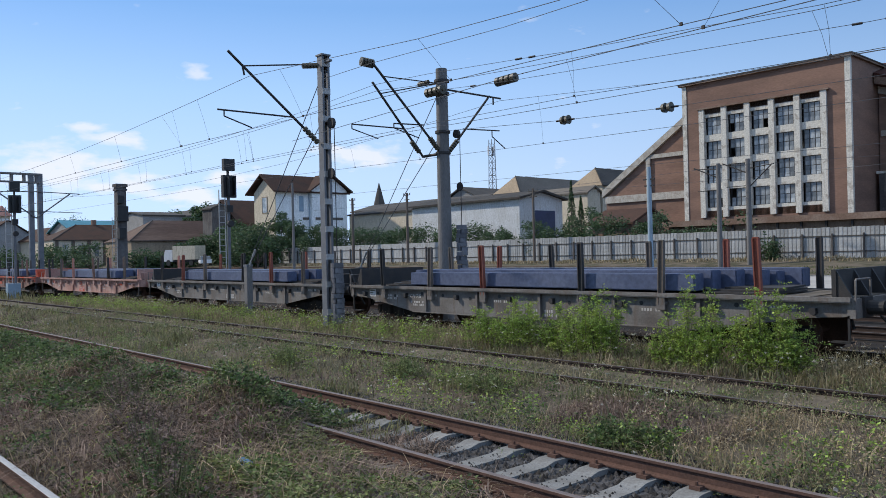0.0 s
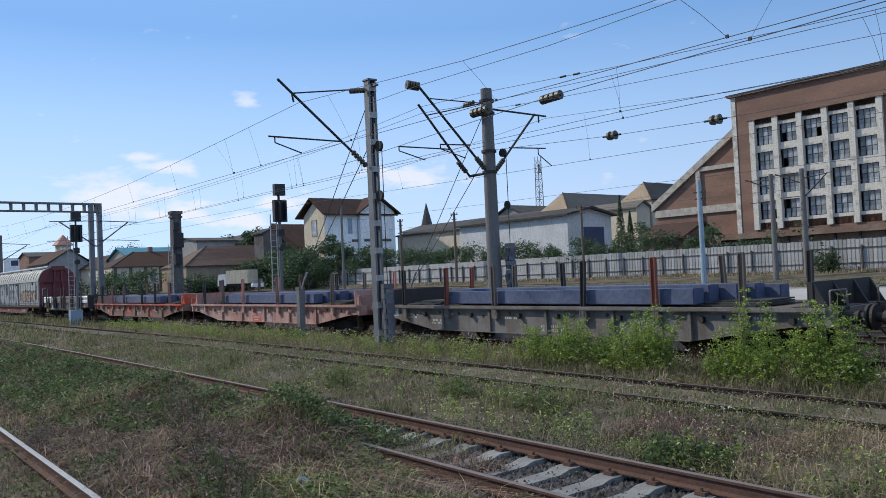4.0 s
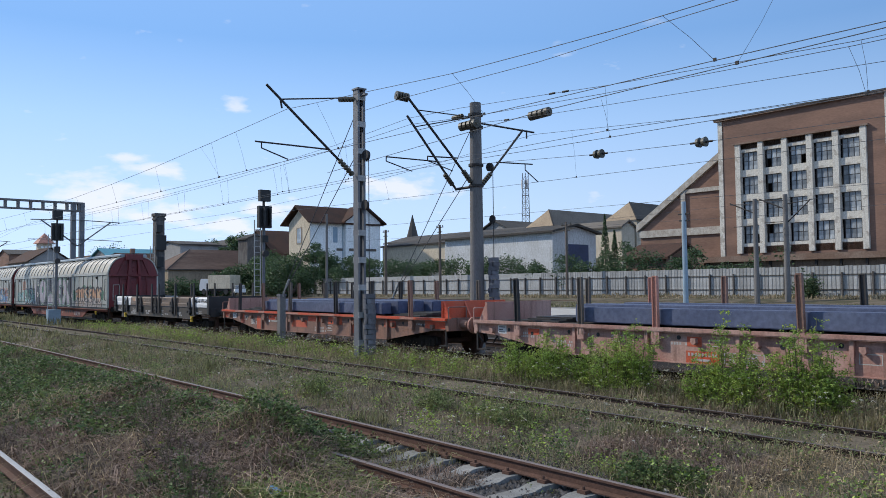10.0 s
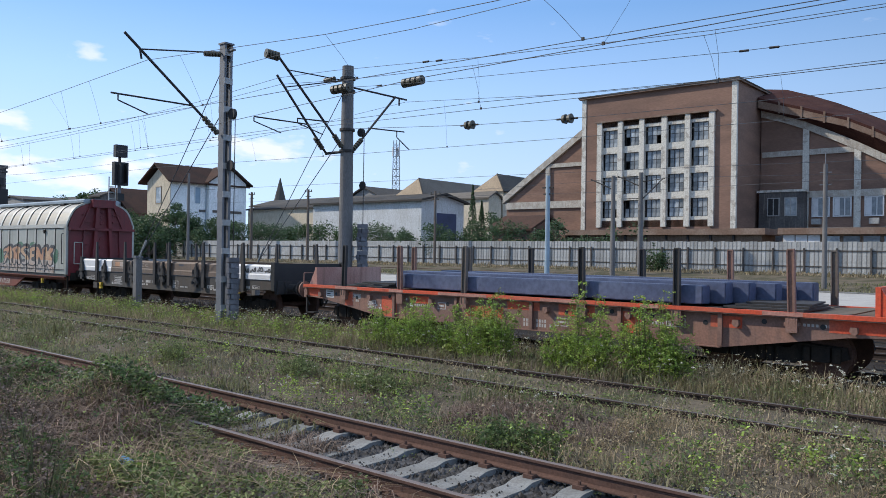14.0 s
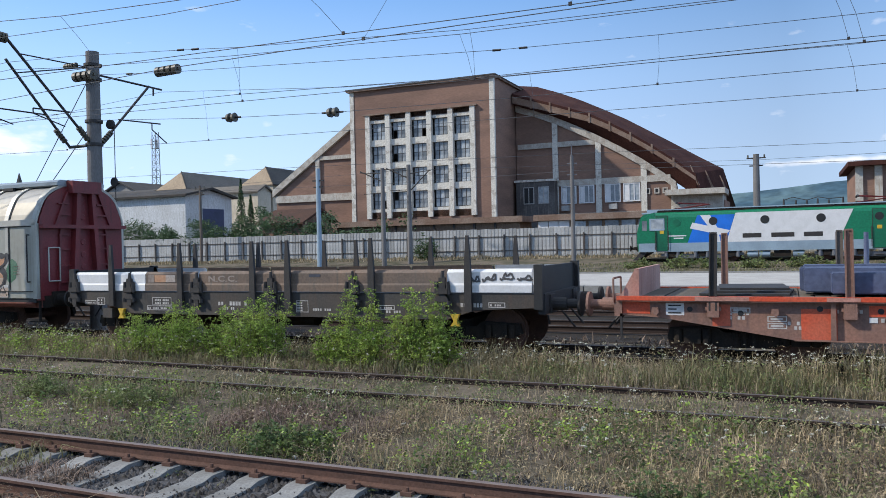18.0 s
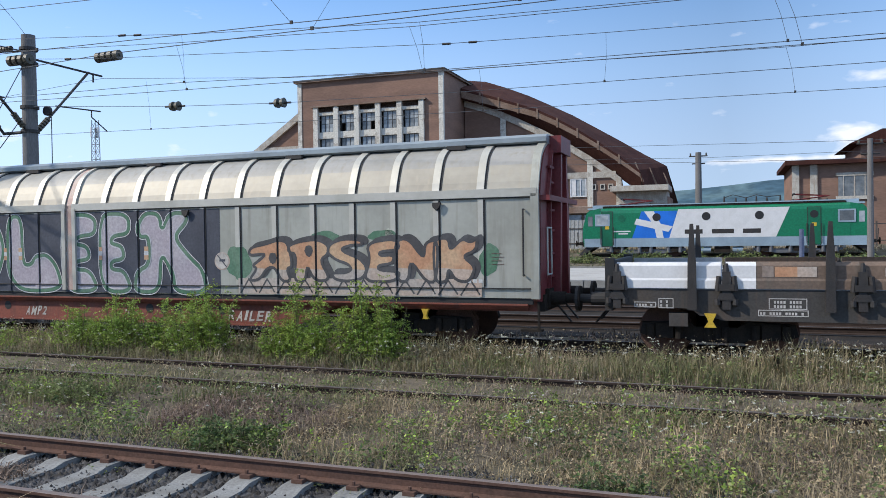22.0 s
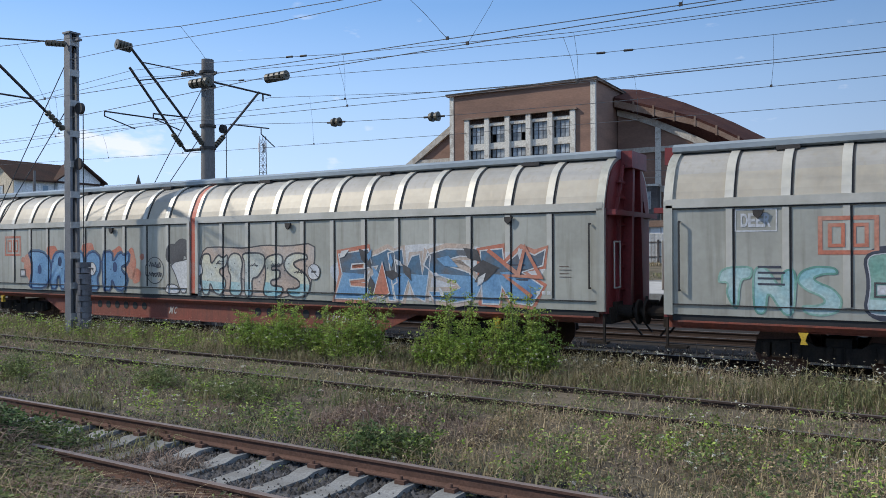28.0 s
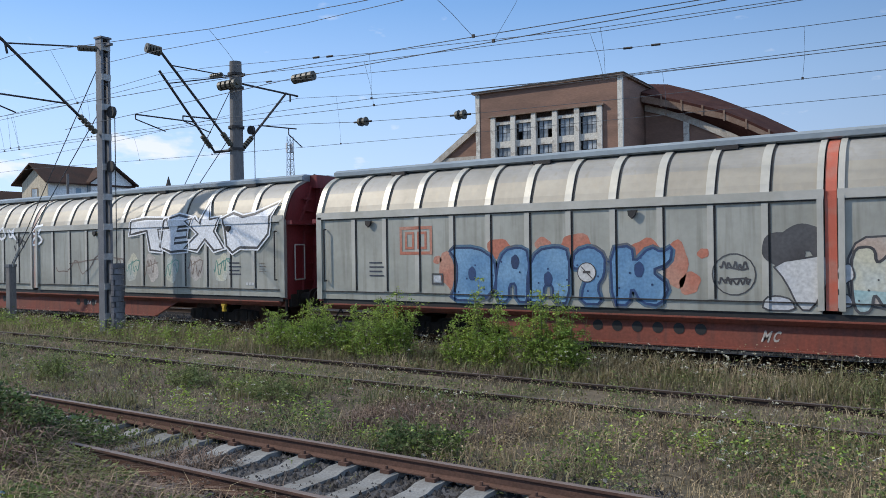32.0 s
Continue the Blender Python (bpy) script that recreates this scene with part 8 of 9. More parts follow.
for i in range(15):
    x, y = -13.4 + (i * 0.618 % 1) * 7.6, 2.6 + (i * 0.381 % 1) * 2.1
    shrub(x, y, 0.9 + 0.25 * (i % 3), 0.40 + 0.08 * (i % 4), 140 + i, 1500, ("deadstem", "deadstem", "leafd2")[i % 3], 0.035, label=("withered brown weed clump on the mound", "withered brown weed clump on the mound", "dark green weed clump on the mound")[i % 3])
shrub(-30.3, 64.6, 2.2, 2.2, 124, 2200, "leafd", 0.16, name="fence_bush", label="dark green bush before the fence")


def crown_tree(x, y, w, h, seed, n, size, key, label, trunk=0.3):
    r = np.random.default_rng(seed)
    z = ground_z(x, y)
    b = thing("tree", pose(x, y, z), label, "tree", "bushes and trees beyond the fence")
    bm = bmesh.new()
    cyl(bm, (0, 0, -0.2), (0.1, 0, h * 0.4), trunk, trunk * 0.6, n=8)
    blobs = []
    for i in range(9):
        a, q = r.uniform(0, 2 * np.pi), r.uniform(0.1, 0.42)
        p = Vector((w * q * math.cos(a), w * q * math.sin(a), h * r.uniform(0.12, 0.85)))
        cyl(bm, (0, 0, h * 0.1), p, trunk * 0.4, trunk * 0.12, n=5)
        blobs.append((p.x, p.y, p.z, w * r.uniform(0.16, 0.28)))
    part("trunk", bm, M["browng"], b)
    bl = np.array(blobs)
    i = r.integers(0, len(bl), n)
    u = r.normal(size=(n, 3))
    u /= np.linalg.norm(u, axis=1)[:, None]
    c = bl[i, :3] + u * (bl[i, 3] * r.uniform(0.45, 1.1, n))[:, None] * np.array([1, 1, 0.85])
    part("crown", leaf_cloud(c, size, M[key], "crown"), None, b)
    return b


# hedge and trees behind and before the fence
for i in range(34):
    x = -112 + i * 2.05 + random.uniform(-0.5, 0.5)
    crown_tree(x, 69.0 + random.uniform(-0.8, 1.5), random.uniform(3.6, 5.0), random.uniform(4.4, 5.4) + 1.2 * step(-x, 85, 105), 200 + i, 1700, 0.24, "leafd", "dark green hedge tree behind the fence", 0.1)
for i in range(14):
    x = -158 + i * 3.6 + random.uniform(-1, 1)
    y = 62 + random.uniform(-4, 5)
    if -2.8 < x / y < -2.0:
        continue
    crown_tree(x, y, random.uniform(6.5, 9), random.uniform(5.2, 7.6) * y / 60, 240 + i, 3000, 0.38, "leafd", "dark green spreading tree beside the yard", 0.2)
for i in range(9):
    x, y = -205 + i * 5.5, 50 + random.uniform(-5, 5)
    if -2.5 < x / y < -1.9:
        continue
    crown_tree(x, y, 6.5, random.uniform(4.0, 6.5), 270 + i, 900, 0.45, "leafd", "dark green scrub tree far along the yard", 0.2)
for i, (x, y, h) in enumerate(((-136, 67.5, 6.6), (-131, 66.5, 6.0), (-127, 66.5, 7.0), (-124, 66, 6.2), (-121, 65.5, 7.6), (-118, 66, 7.0), (-115, 67.5, 9.6), (-112, 67.5, 9.0), (-109.5, 67.5, 6.8), (-106, 67.5, 6.4))):
    crown_tree(x, y, 5.4, h, 330 + i, 3000, 0.30, "leafd", "dark green leafy tree beside the white house", 0.15)
for i, (x, y, h) in enumerate(((-190, 83.5, 8.5), (-190, 87, 9.5), (-191, 91, 9), (-190, 95.5, 8.5), (-138, 60.5, 5.0), (-138, 63.5, 5.6), (-138, 66.5, 6.0), (-137, 69.5, 6.2), (-141, 52.8, 3.0), (-141, 56.0, 3.5), (-141, 58.6, 3.2))):
    crown_tree(x, y, 6.5, h, 360 + i, 2200, 0.42, "leafd", "grey-green scrub tree behind the parked lorry", 0.2)
for x, y, w, h in ((-172, 78, 7, 14.2), (-173, 82, 6.5, 15.0), (-226, 100, 9, 17.2), (-213, 100, 11, 17.8), (-312, 90, 22, 19.5), (-296, 92, 16, 16)):
    crown_tree(x, y, w, h, int(-x), 3500, 0.55, "leafd", "tall dark tree behind the depot", 0.35)
for i in range(9):
    x = -232 + i * 6.0
    crown_tree(x, 76 + random.uniform(-3, 3), 6.5, random.uniform(3.0, 5.2), 345 + i, 900, 0.45, "leafd", "dark green scrub before the depot", 0.2)
for i in range(6):
    crown_tree(-46 + i * 2.2, 69.5, 3.4, random.uniform(3.0, 4.6), 290 + i, 700, 0.26, "leafd", "dark green hedge tree behind the fence", 0.1)
for i in range(8):
    shrub(-9.5 + i * 2.6 + random.uniform(-0.6, 0.6), 56.0, 2.4, random.uniform(0.5, 1.0), 300 + i, 900, "leafw", 0.15, name="track_bush", label="green weeds before the locomotive")
for x, h in ((-59.4, 10.2), (-58.0, 8.2)):
    cn = thing("conifer", pose(x, 75, 1.0), "dark slender conifer tree beyond the fence", "tree", "bushes and trees beyond the fence")
    part("trunk", rods(((0, 0, 0), (0, 0, h - 1), 0.16, 0.04), n=6), M["browng"], cn)
    k = RNG.uniform(0.05, 1, 1800)
    a = RNG.uniform(0, 2 * np.pi, 1800)
    q = (1 - k) * 1.3 * RNG.uniform(0.4, 1.05, 1800)
    part("crown", leaf_cloud(np.stack([q * np.cos(a), q * np.sin(a), k * (h - 0.6)], 1), 0.24, M["leafd"], "crown"), None, cn)
crown_tree(-55.2, 75, 3.2, 9.0, 310, 1500, 0.26, "leafd", "dark round-headed tree by the works", 0.15)

# ballast stones between the near sleepers
n = 16000
x, y = RNG.uniform(-14, 6, n), 6.25 + RNG.uniform(-1.7, 1.7, n)
s = RNG.uniform(0.022, 0.055, n)
ang = RNG.uniform(0, 2 * np.pi, n)
off = np.array([(1, 0, -0.3), (-0.5, 0.87, -0.3), (-0.5, -0.87, -0.3), (0.1, 0.1, 0.75)])
ca, sa = np.cos(ang), np.sin(ang)
v = []
for o in off:
    v.append(np.stack([x + s * (o[0] * ca - o[1] * sa), y + s * (o[0] * sa + o[1] * ca) * 0.8, -0.225 + s * (o[2] + RNG.uniform(-0.2, 0.2, n))], 1))
i = np.arange(n)
tagged(new("ballast_stones", np_mesh("ballast_stones", np.concatenate(v, 0), np.zeros((0, 4), int), np.concatenate([np.stack([i, i + n, i + 3 * n], 1), np.stack([i + n, i + 2 * n, i + 3 * n], 1), np.stack([i + 2 * n, i, i + 3 * n], 1)], 0), M["ballast"])), "loose grey ballast stones between the sleepers", "stones", kind="stuff")


# ---- litter ----
def crumple(name, x, y, z, w, d, h, seed, key, label):
    """A crushed bag or scrap: a lumpy flattened shell."""
    r = random.Random(seed)
    bm = bmesh.new()
    bmesh.ops.create_icosphere(bm, subdivisions=2, radius=1.0)
    for v in bm.verts:
        k = r.uniform(0.65, 1.15)
        v.co = (v.co.x * w / 2 * k, v.co.y * d / 2 * k, max(0.0, v.co.z * 0.5 + 0.5) * h * k)
    ob = part(name, bm, M[key], None)
    ob.location = (x, y, z)
    tagged(ob, label, "litter", "litter")


M["bag"] = mat("blue_plastic", (0.05, 0.15, 0.27), (0.10, 0.22, 0.33), 0.7, scale=9, grain=30, bump=0.1)
crumple("plastic_bag", -7.44, 3.86, ground_z(-7.44, 3.86) + 0.12, 0.36, 0.16, 0.07, 1, "bag", "crumpled blue plastic bag lying in the weeds")
for i, (x, y) in enumerate(((-1.3, 7.75), (-3.1, 7.9), (-2.0, 7.7), (0.4, 8.1), (-5.3, 7.75), (1.7, 8.6))):
    crumple("paper_scrap", x, y, ground_z(x, y) + 0.02, 0.10, 0.07, 0.05, 10 + i, "pale", "small white crumpled scrap among dry weeds")


# ---- graffiti and lettering on the wagons ----
POSTS = [s * (1.04 + 0.925 * k) for k in range(11) for s in (-1, 1)]


def paint(bm, name, material, parent, y_wall, y_post=None, label=""):
    """A flat shape (drawn in x and z near y = 0) laid on the wall, and over the raised posts where there are some."""
    bm.normal_update()
    bmesh.ops.triangulate(bm, faces=bm.faces[:])
    if y_post is not None:
        xs = [v.co.x for v in bm.verts]
        x0, x1 = min(xs), max(xs)
        for p in POSTS:
            for e in (p - 0.058, p - 0.056, p + 0.056, p + 0.058):
                if x0 < e < x1:
                    bmesh.ops.bisect_plane(bm, geom=bm.verts[:] + bm.edges[:] + bm.faces[:], plane_co=(e, 0, 0), plane_no=(1, 0, 0))
        verts = [(v.co.x, v.co.y + (y_post if any(abs(v.co.x - p) < 0.057 for p in POSTS) else y_wall), v.co.z) for v in bm.verts]
        bm.verts.index_update()
        faces = [tuple(v.index for v in f.verts) for f in bm.faces]
        bm.free()
    else:
        verts = [(v.co.x, v.co.y + y_wall, v.co.z) for v in bm.verts]
        bm.verts.index_update()
        faces = [tuple(v.index for v in f.verts) for f in bm.faces]
        bm.free()
    return part(name, raw(name, verts, faces, material), None, parent, label)


def text_bm(body, x0, x1, z0, z1, offset=0.0, shear=0.0, jitter=0.0, seed=0):
    """Letters fitted into a box, each one swelled by offset and set a little unevenly."""
    r = random.Random(seed)
    bm = bmesh.new()
    wds = {"I": 0.55, "L": 0.9, "1": 0.6, ".": 0.4, " ": 0.5, "M": 1.2, "W": 1.3}
    tot = sum(wds.get(c, 1.0) for c in body)
    x = x0
    for ci, c in enumerate(body):
        w = (x1 - x0) * wds.get(c, 1.0) / tot
        if c != " ":
            cu = bpy.data.curves.new("letter", "FONT")
            cu.body, cu.offset, cu.resolution_u = c, 0.03, 5
            ob = bpy.data.objects.new("letter", cu)
            me = bpy.data.meshes.new_from_object(ob)
            bpy.data.objects.remove(ob)
            co = np.array([v.co[:2] for v in me.vertices])
            a, b = co.min(0), co.max(0)
            hh = (z1 - z0) * (0.16 if c == "." else 1.0)
            spin = r.uniform(-1, 1) * jitter * 1.2
            dz, k = r.uniform(-jitter, jitter) * hh, 1 + r.uniform(-jitter, jitter)
            for v in me.vertices:
                px = (v.co.x - a[0]) / (b[0] - a[0])
                pz = (v.co.y - a[1]) / (b[1] - a[1])
                g = offset
                px, pz = 0.5 + (px - 0.5) * math.cos(spin) - (pz - 0.5) * math.sin(spin), 0.5 + (px - 0.5) * math.sin(spin) + (pz - 0.5) * math.cos(spin)
                v.co = (x + w * 0.5 + (px - 0.5) * (w * 0.96 + 2 * g) + shear * (pz - 0.5) * hh, -0.00006 * (ci % 3), z0 + hh * 0.5 + dz + (pz - 0.5) * (hh * k + 2 * g))
            bm.from_mesh(me)
            bpy.data.meshes.remove(me)
        x += w
    return bm


def below(bm, z):
    """The part of a flat shape that lies below a height."""
    bmesh.ops.triangulate(bm, faces=bm.faces[:])
    mid = sum(v.co.x for v in bm.verts) / len(bm.verts)
    bmesh.ops.bisect_plane(bm, geom=bm.verts[:] + bm.edges[:] + bm.faces[:], plane_co=(mid, 0, z), plane_no=(0.05, 0, 1), clear_outer=True)
    return bm


def blob_bm(x, z, rx, rz, n=22, wob=0.12, seed=0):
    bm = bmesh.new()
    r = random.Random(seed)
    ph = [r.uniform(0, 6.28) for _ in range(3)]
    vs = []
    for i in range(n):
        a = 2 * math.pi * i / n
        k = 1 + wob * math.sin(2 * a + ph[0]) + wob * 0.6 * math.sin(5 * a + ph[1])
        vs.append(bm.verts.new((x + rx * k * math.cos(a), 0, z + rz * k * math.sin(a))))
    bm.faces.new(vs[::-1])
    return bm


def rect_bm(x0, x1, z0, z1, nx=1):
    bm = bmesh.new()
    for i in range(nx):
        a, b = x0 + (x1 - x0) * i / nx, x0 + (x1 - x0) * (i + 1) / nx
        bm.faces.new([bm.verts.new(p) for p in ((a, 0, z0), (b, 0, z0), (b, 0, z1), (a, 0, z1))])
    return bm


def frame_bm(x0, x1, z0, z1, w):
    bm = bmesh.new()
    for r in ((x0, x1, z0, z0 + w), (x0, x1, z1 - w, z1), (x0, x0 + w, z0 + w, z1 - w), (x1 - w, x1, z0 + w, z1 - w)):
        bm.faces.new([bm.verts.new(p) for p in ((r[0], 0, r[2]), (r[1], 0, r[2]), (r[1], 0, r[3]), (r[0], 0, r[3]))])
    return bm


def scribble_bm(x0, x1, z0, z1, w, n, seed):
    """One loose sprayed line that wanders up and down."""
    r = random.Random(seed)
    pts = [(x0, (z0 + z1) / 2)]
    for i in range(n):
        top = i % 2 if r.random() < 0.8 else 0.5
        pts.append((x0 + (x1 - x0) * (i + 1 + r.uniform(-0.7, 0.3)) / n, z0 + (z1 - z0) * min(1, max(0, top + r.uniform(-0.3, 0.3)))))
    return line_bm(rounded(pts, 1), w, False)


def shard_bm(x0, x1, z0, z1, n, size, seed):
    """Angular splinters of paint."""
    bm = bmesh.new()
    r = random.Random(seed)
    for i in range(n):
        x, z, a = r.uniform(x0, x1), r.uniform(z0, z1), r.uniform(0, 6.28)
        q = size * r.uniform(0.6, 1.4)
        pts = [(x + q * math.cos(a + t) * k, -0.0001 * i, max(z0, min(z1 + 0.1, z + q * math.sin(a + t) * k))) for t, k in ((0, 1.2), (1.7, 0.5), (3.3, 1.0), (4.6, 0.45))]
        bm.faces.new([bm.verts.new(p) for p in pts])
    return bm


def spray(name, col, col2=None, scale=1.6):
    return mat(name, col, col2, 0.55, 0.0, scale=scale, amount=0.9, grain=18, bump=0.04)


G = {"navy": spray("navy_spray", (0.035, 0.038, 0.055), (0.05, 0.055, 0.075)), "lilac": spray("lilac_spray", (0.34, 0.30, 0.34), (0.38, 0.35, 0.38)),
     "green": spray("green_spray", (0.06, 0.15, 0.09), (0.11, 0.19, 0.13)), "white": spray("white_spray", (0.50, 0.50, 0.50), (0.42, 0.44, 0.48)),
     "orange": spray("orange_spray", (0.42, 0.22, 0.125), (0.47, 0.32, 0.20)), "black": spray("black_spray", (0.05, 0.047, 0.05), (0.075, 0.075, 0.08)),
     "teal": spray("teal_spray", (0.10, 0.24, 0.20), (0.22, 0.36, 0.31)), "cyan": spray("cyan_spray", (0.20, 0.38, 0.42), (0.36, 0.46, 0.46)),
     "blue": spray("blue_spray", (0.10, 0.22, 0.38), (0.16, 0.30, 0.46)), "dblue": spray("dark_blue_spray", (0.02, 0.05, 0.14)),
     "red": spray("red_spray", (0.40, 0.14, 0.09), (0.42, 0.22, 0.16)), "yellow": spray("pale_yellow_spray", (0.50, 0.48, 0.37), (0.42, 0.45, 0.43)),
     "peach": spray("peach_spray", (0.42, 0.325, 0.265), (0.38, 0.34, 0.31)), "mid": spray("mid_blue_spray", (0.06, 0.13, 0.21), (0.10, 0.10, 0.11), 2.5), "fresh": spray("fresh_white_spray", (0.76, 0.77, 0.80), (0.66, 0.68, 0.72)), "chalk": spray("chalk", (0.50, 0.46, 0.42)), "faint": spray("faint_chalk", (0.26, 0.21, 0.18), (0.15, 0.11, 0.09))}
WY, PY = -1.4535, -1.4785


def layer(n):
    return WY - 0.0028 * n, PY - 0.0028 * n


def piece(w, name, bm, key, n, label=""):
    a, b = layer(n)
    return paint(bm, name, G[key], w, a, b, label)


# letters drawn on a ten by ten grid, each outline rounded off by cutting its corners
GLYPH = {
    "O": ((3.6, 0), (1.2, 2.2), (0.1, 5.4), (1.0, 8.4), (3.4, 10), (6.6, 10), (9.0, 8.4), (9.9, 5.4), (8.8, 2.2), (6.4, 0)),
    "L": ((0, 0), (0, 10), (2.6, 10), (2.6, 3.5), (4.2, 3.4), (5.2, 4.6), (7.2, 4.8), (9, 3.2), (10, 0)),
    "E": ((0, 0), (0, 10), (7, 10), (9.4, 9.2), (9, 7.4), (4.2, 7.2), (3.2, 6.2), (7, 5.8), (7.6, 4.2), (3.4, 3.9), (3.4, 2.8), (7.5, 2.7), (10, 0)),
    "K": ((0.8, 6.9), (0.5, 8.4), (1.6, 10), (3.6, 9.8), (3.9, 7.6), (5.2, 9.9), (7.2, 9.8), (7.4, 8.8), (5.5, 6.9), (7.6, 4.4), (9.6, 2.6), (10, 0), (5.6, 0), (5.4, 2.6), (3.7, 5.0), (3.5, 0), (0, 0), (0.4, 2.6), (2.1, 3.4), (2.1, 7.1)),
    "A": ((0.5, 8.2), (4, 9), (7, 10), (9, 9.3), (10, 3.6), (8.6, 3), (9.6, 0), (7.4, 0), (6.2, 3.4), (4.2, 3.2), (2.5, 0.3), (0, 0), (2, 3), (0.9, 3.8), (3, 5.4), (4, 6.7), (0, 6.2)),
    "R": ((0, 8.6), (3, 9.6), (7, 10), (9.6, 8.6), (9.5, 6.5), (7.5, 5), (10, 0.4), (6.5, 0), (4.5, 4), (4, 0), (1.2, 0), (2, 6.5), (0, 7)),
    "S": ((1, 9), (4, 10), (8.4, 9.8), (9, 8.5), (6.4, 8.6), (3.6, 7.8), (4.4, 6.8), (8, 5.6), (10, 3.2), (9, 0.8), (5.5, 0), (2, 0.4), (1, 2), (4.6, 2), (6.4, 2.8), (5.5, 4), (2, 5.2), (0, 7)),
    "F": ((1, 9), (9, 10), (9.7, 7.3), (4.6, 7), (4.4, 6), (8.4, 6.2), (8, 4.2), (4, 3.8), (4.2, 2.6), (10, 2.4), (8.5, 0), (0, 0), (2, 5)),
    "N": ((0, 9.5), (3, 10), (6.6, 5), (6.8, 9), (10, 9.6), (9.4, 0), (7, 0), (3.4, 5.2), (3, 0), (0.2, 0.2)),
    "k": ((0, 9.6), (3.5, 10), (3.8, 7), (6.5, 9.8), (8.4, 8.8), (10, 9.8), (9.6, 7), (6.5, 5.8), (9.6, 3.4), (8, 0), (5, 0.4), (3.4, 3.2), (3, 0), (0.3, 0)),
    "B": ((0, 9.4), (5, 10), (9, 8.6), (8.4, 6), (7, 5.4), (10, 3.6), (9.4, 0.8), (6, 0), (0, 0.3), (1, 5)),
    "U": ((0, 9.6), (3.2, 9.8), (3.4, 4), (5, 2.8), (6.4, 4), (6.6, 9.6), (10, 9.6), (9.4, 2), (7, 0), (3, 0), (0.6, 2)),
    "H": ((0, 9.5), (3, 9.8), (3.4, 6.4), (6.2, 6.4), (6.4, 9.6), (9.2, 9.6), (9, 6), (10, 3), (9.5, 0), (6.4, 0), (6.3, 3.6), (3.4, 3.6), (3.2, 0), (0, 0)),
    "D": ((0, 10), (6, 10), (9.6, 8), (10, 3), (7.5, 0), (0.2, 0), (1.8, 3), (1.9, 7.4)),
    "a": ((0, 0), (0.3, 6), (2.6, 9.4), (7, 10), (10, 9.2), (9.8, 0), (6.2, 0), (6, 3.4), (4, 3.2), (3.8, 0)),
    "q": ((0.5, 6.2), (1.6, 9.2), (6, 10), (9.6, 8.4), (9.4, 5), (7.4, 3), (8.8, 0), (3, 0), (3.6, 3), (6, 5.6), (5.4, 7), (3.6, 6)),
    "I": ((0.6, 5.6), (0, 8.4), (3, 10), (8, 9.8), (10, 7.6), (8.6, 5), (9.6, 0), (1, 0), (2.4, 4.6)),
    "P": ((0, 10), (9.4, 10), (10, 7.4), (7, 4.4), (4.4, 4.2), (4.8, 0), (1.4, 0), (2, 7.4)),
    "W": ((0, 9.2), (3.4, 10), (4, 5.6), (5.6, 8.6), (7.4, 9), (8, 5), (9.2, 9.6), (10, 8.6), (8.6, 0), (6.2, 1), (4.8, 4), (3.4, 0), (1.4, 0.4)),
    "T": ((0, 6.4), (1.4, 9.6), (10, 10), (9.4, 7.4), (6.4, 7.2), (5.8, 0), (2.6, 4), (3.4, 6.6)),
}


def rounded(pts, rounds):
    for _ in range(rounds):
        out = []
        for p, q in zip(pts, pts[1:] + pts[:1]):
            out += [(p[0] * 0.78 + q[0] * 0.22, p[1] * 0.78 + q[1] * 0.22), (p[0] * 0.22 + q[0] * 0.78, p[1] * 0.22 + q[1] * 0.78)]
        pts = out
    return pts


def glyph(c, x0, x1, z0, z1, rounds=2, lean=0.0):
    pts = [(x0 + (x1 - x0) * x / 10 + lean * (z - 5) / 10, z0 + (z1 - z0) * z / 10) for x, z in GLYPH[c]]
    return rounded(pts, rounds)


def area_bm(pts):
    bm = bmesh.new()
    bm.faces.new([bm.verts.new((x, 0, z)) for x, z in pts])
    bm.normal_update()
    return bm


def line_bm(pts, w, closed=True):
    """A sprayed line of even width along the points."""
    bm, n, sides = bmesh.new(), len(pts), []
    for i in range(n):
        p = Vector((pts[i][0], 0, pts[i][1]))
        a = Vector((pts[i - 1][0], 0, pts[i - 1][1])) if closed or i else p
        b = Vector((pts[(i + 1) % n][0], 0, pts[(i + 1) % n][1])) if closed or i < n - 1 else p
        da, db = (p - a).normalized(), (b - p).normalized()
        t = (da + db).normalized() if (da + db).length > 1e-3 else db
        k = min(1.8, 1 / max(0.3, t.dot(db if db.length else da)))
        o = Vector((-t.z, 0, t.x)) * w / 2 * k
        dy = Vector((0, -0.00008 * (i % 3), 0))
        sides.append((bm.verts.new(p - o + dy), bm.verts.new(p + o + dy)))
    for i in range(n if closed else n - 1):
        (a, b), (c, d) = sides[i], sides[(i + 1) % n]
        bm.faces.new((a, c, d, b))
    return bm


def inset(pts, d):
    """The outline moved inwards by d (outwards where d is negative)."""
    n, out = len(pts), []
    turn = sum(pts[i][0] * pts[(i + 1) % n][1] - pts[(i + 1) % n][0] * pts[i][1] for i in range(n))
    k = d if turn > 0 else -d
    for i in range(n):
        a, b = Vector(pts[i - 1]), Vector(pts[(i + 1) % n])
        t = (b - a).normalized()
        out.append((pts[i][0] - t.y * k, pts[i][1] + t.x * k))
    return out


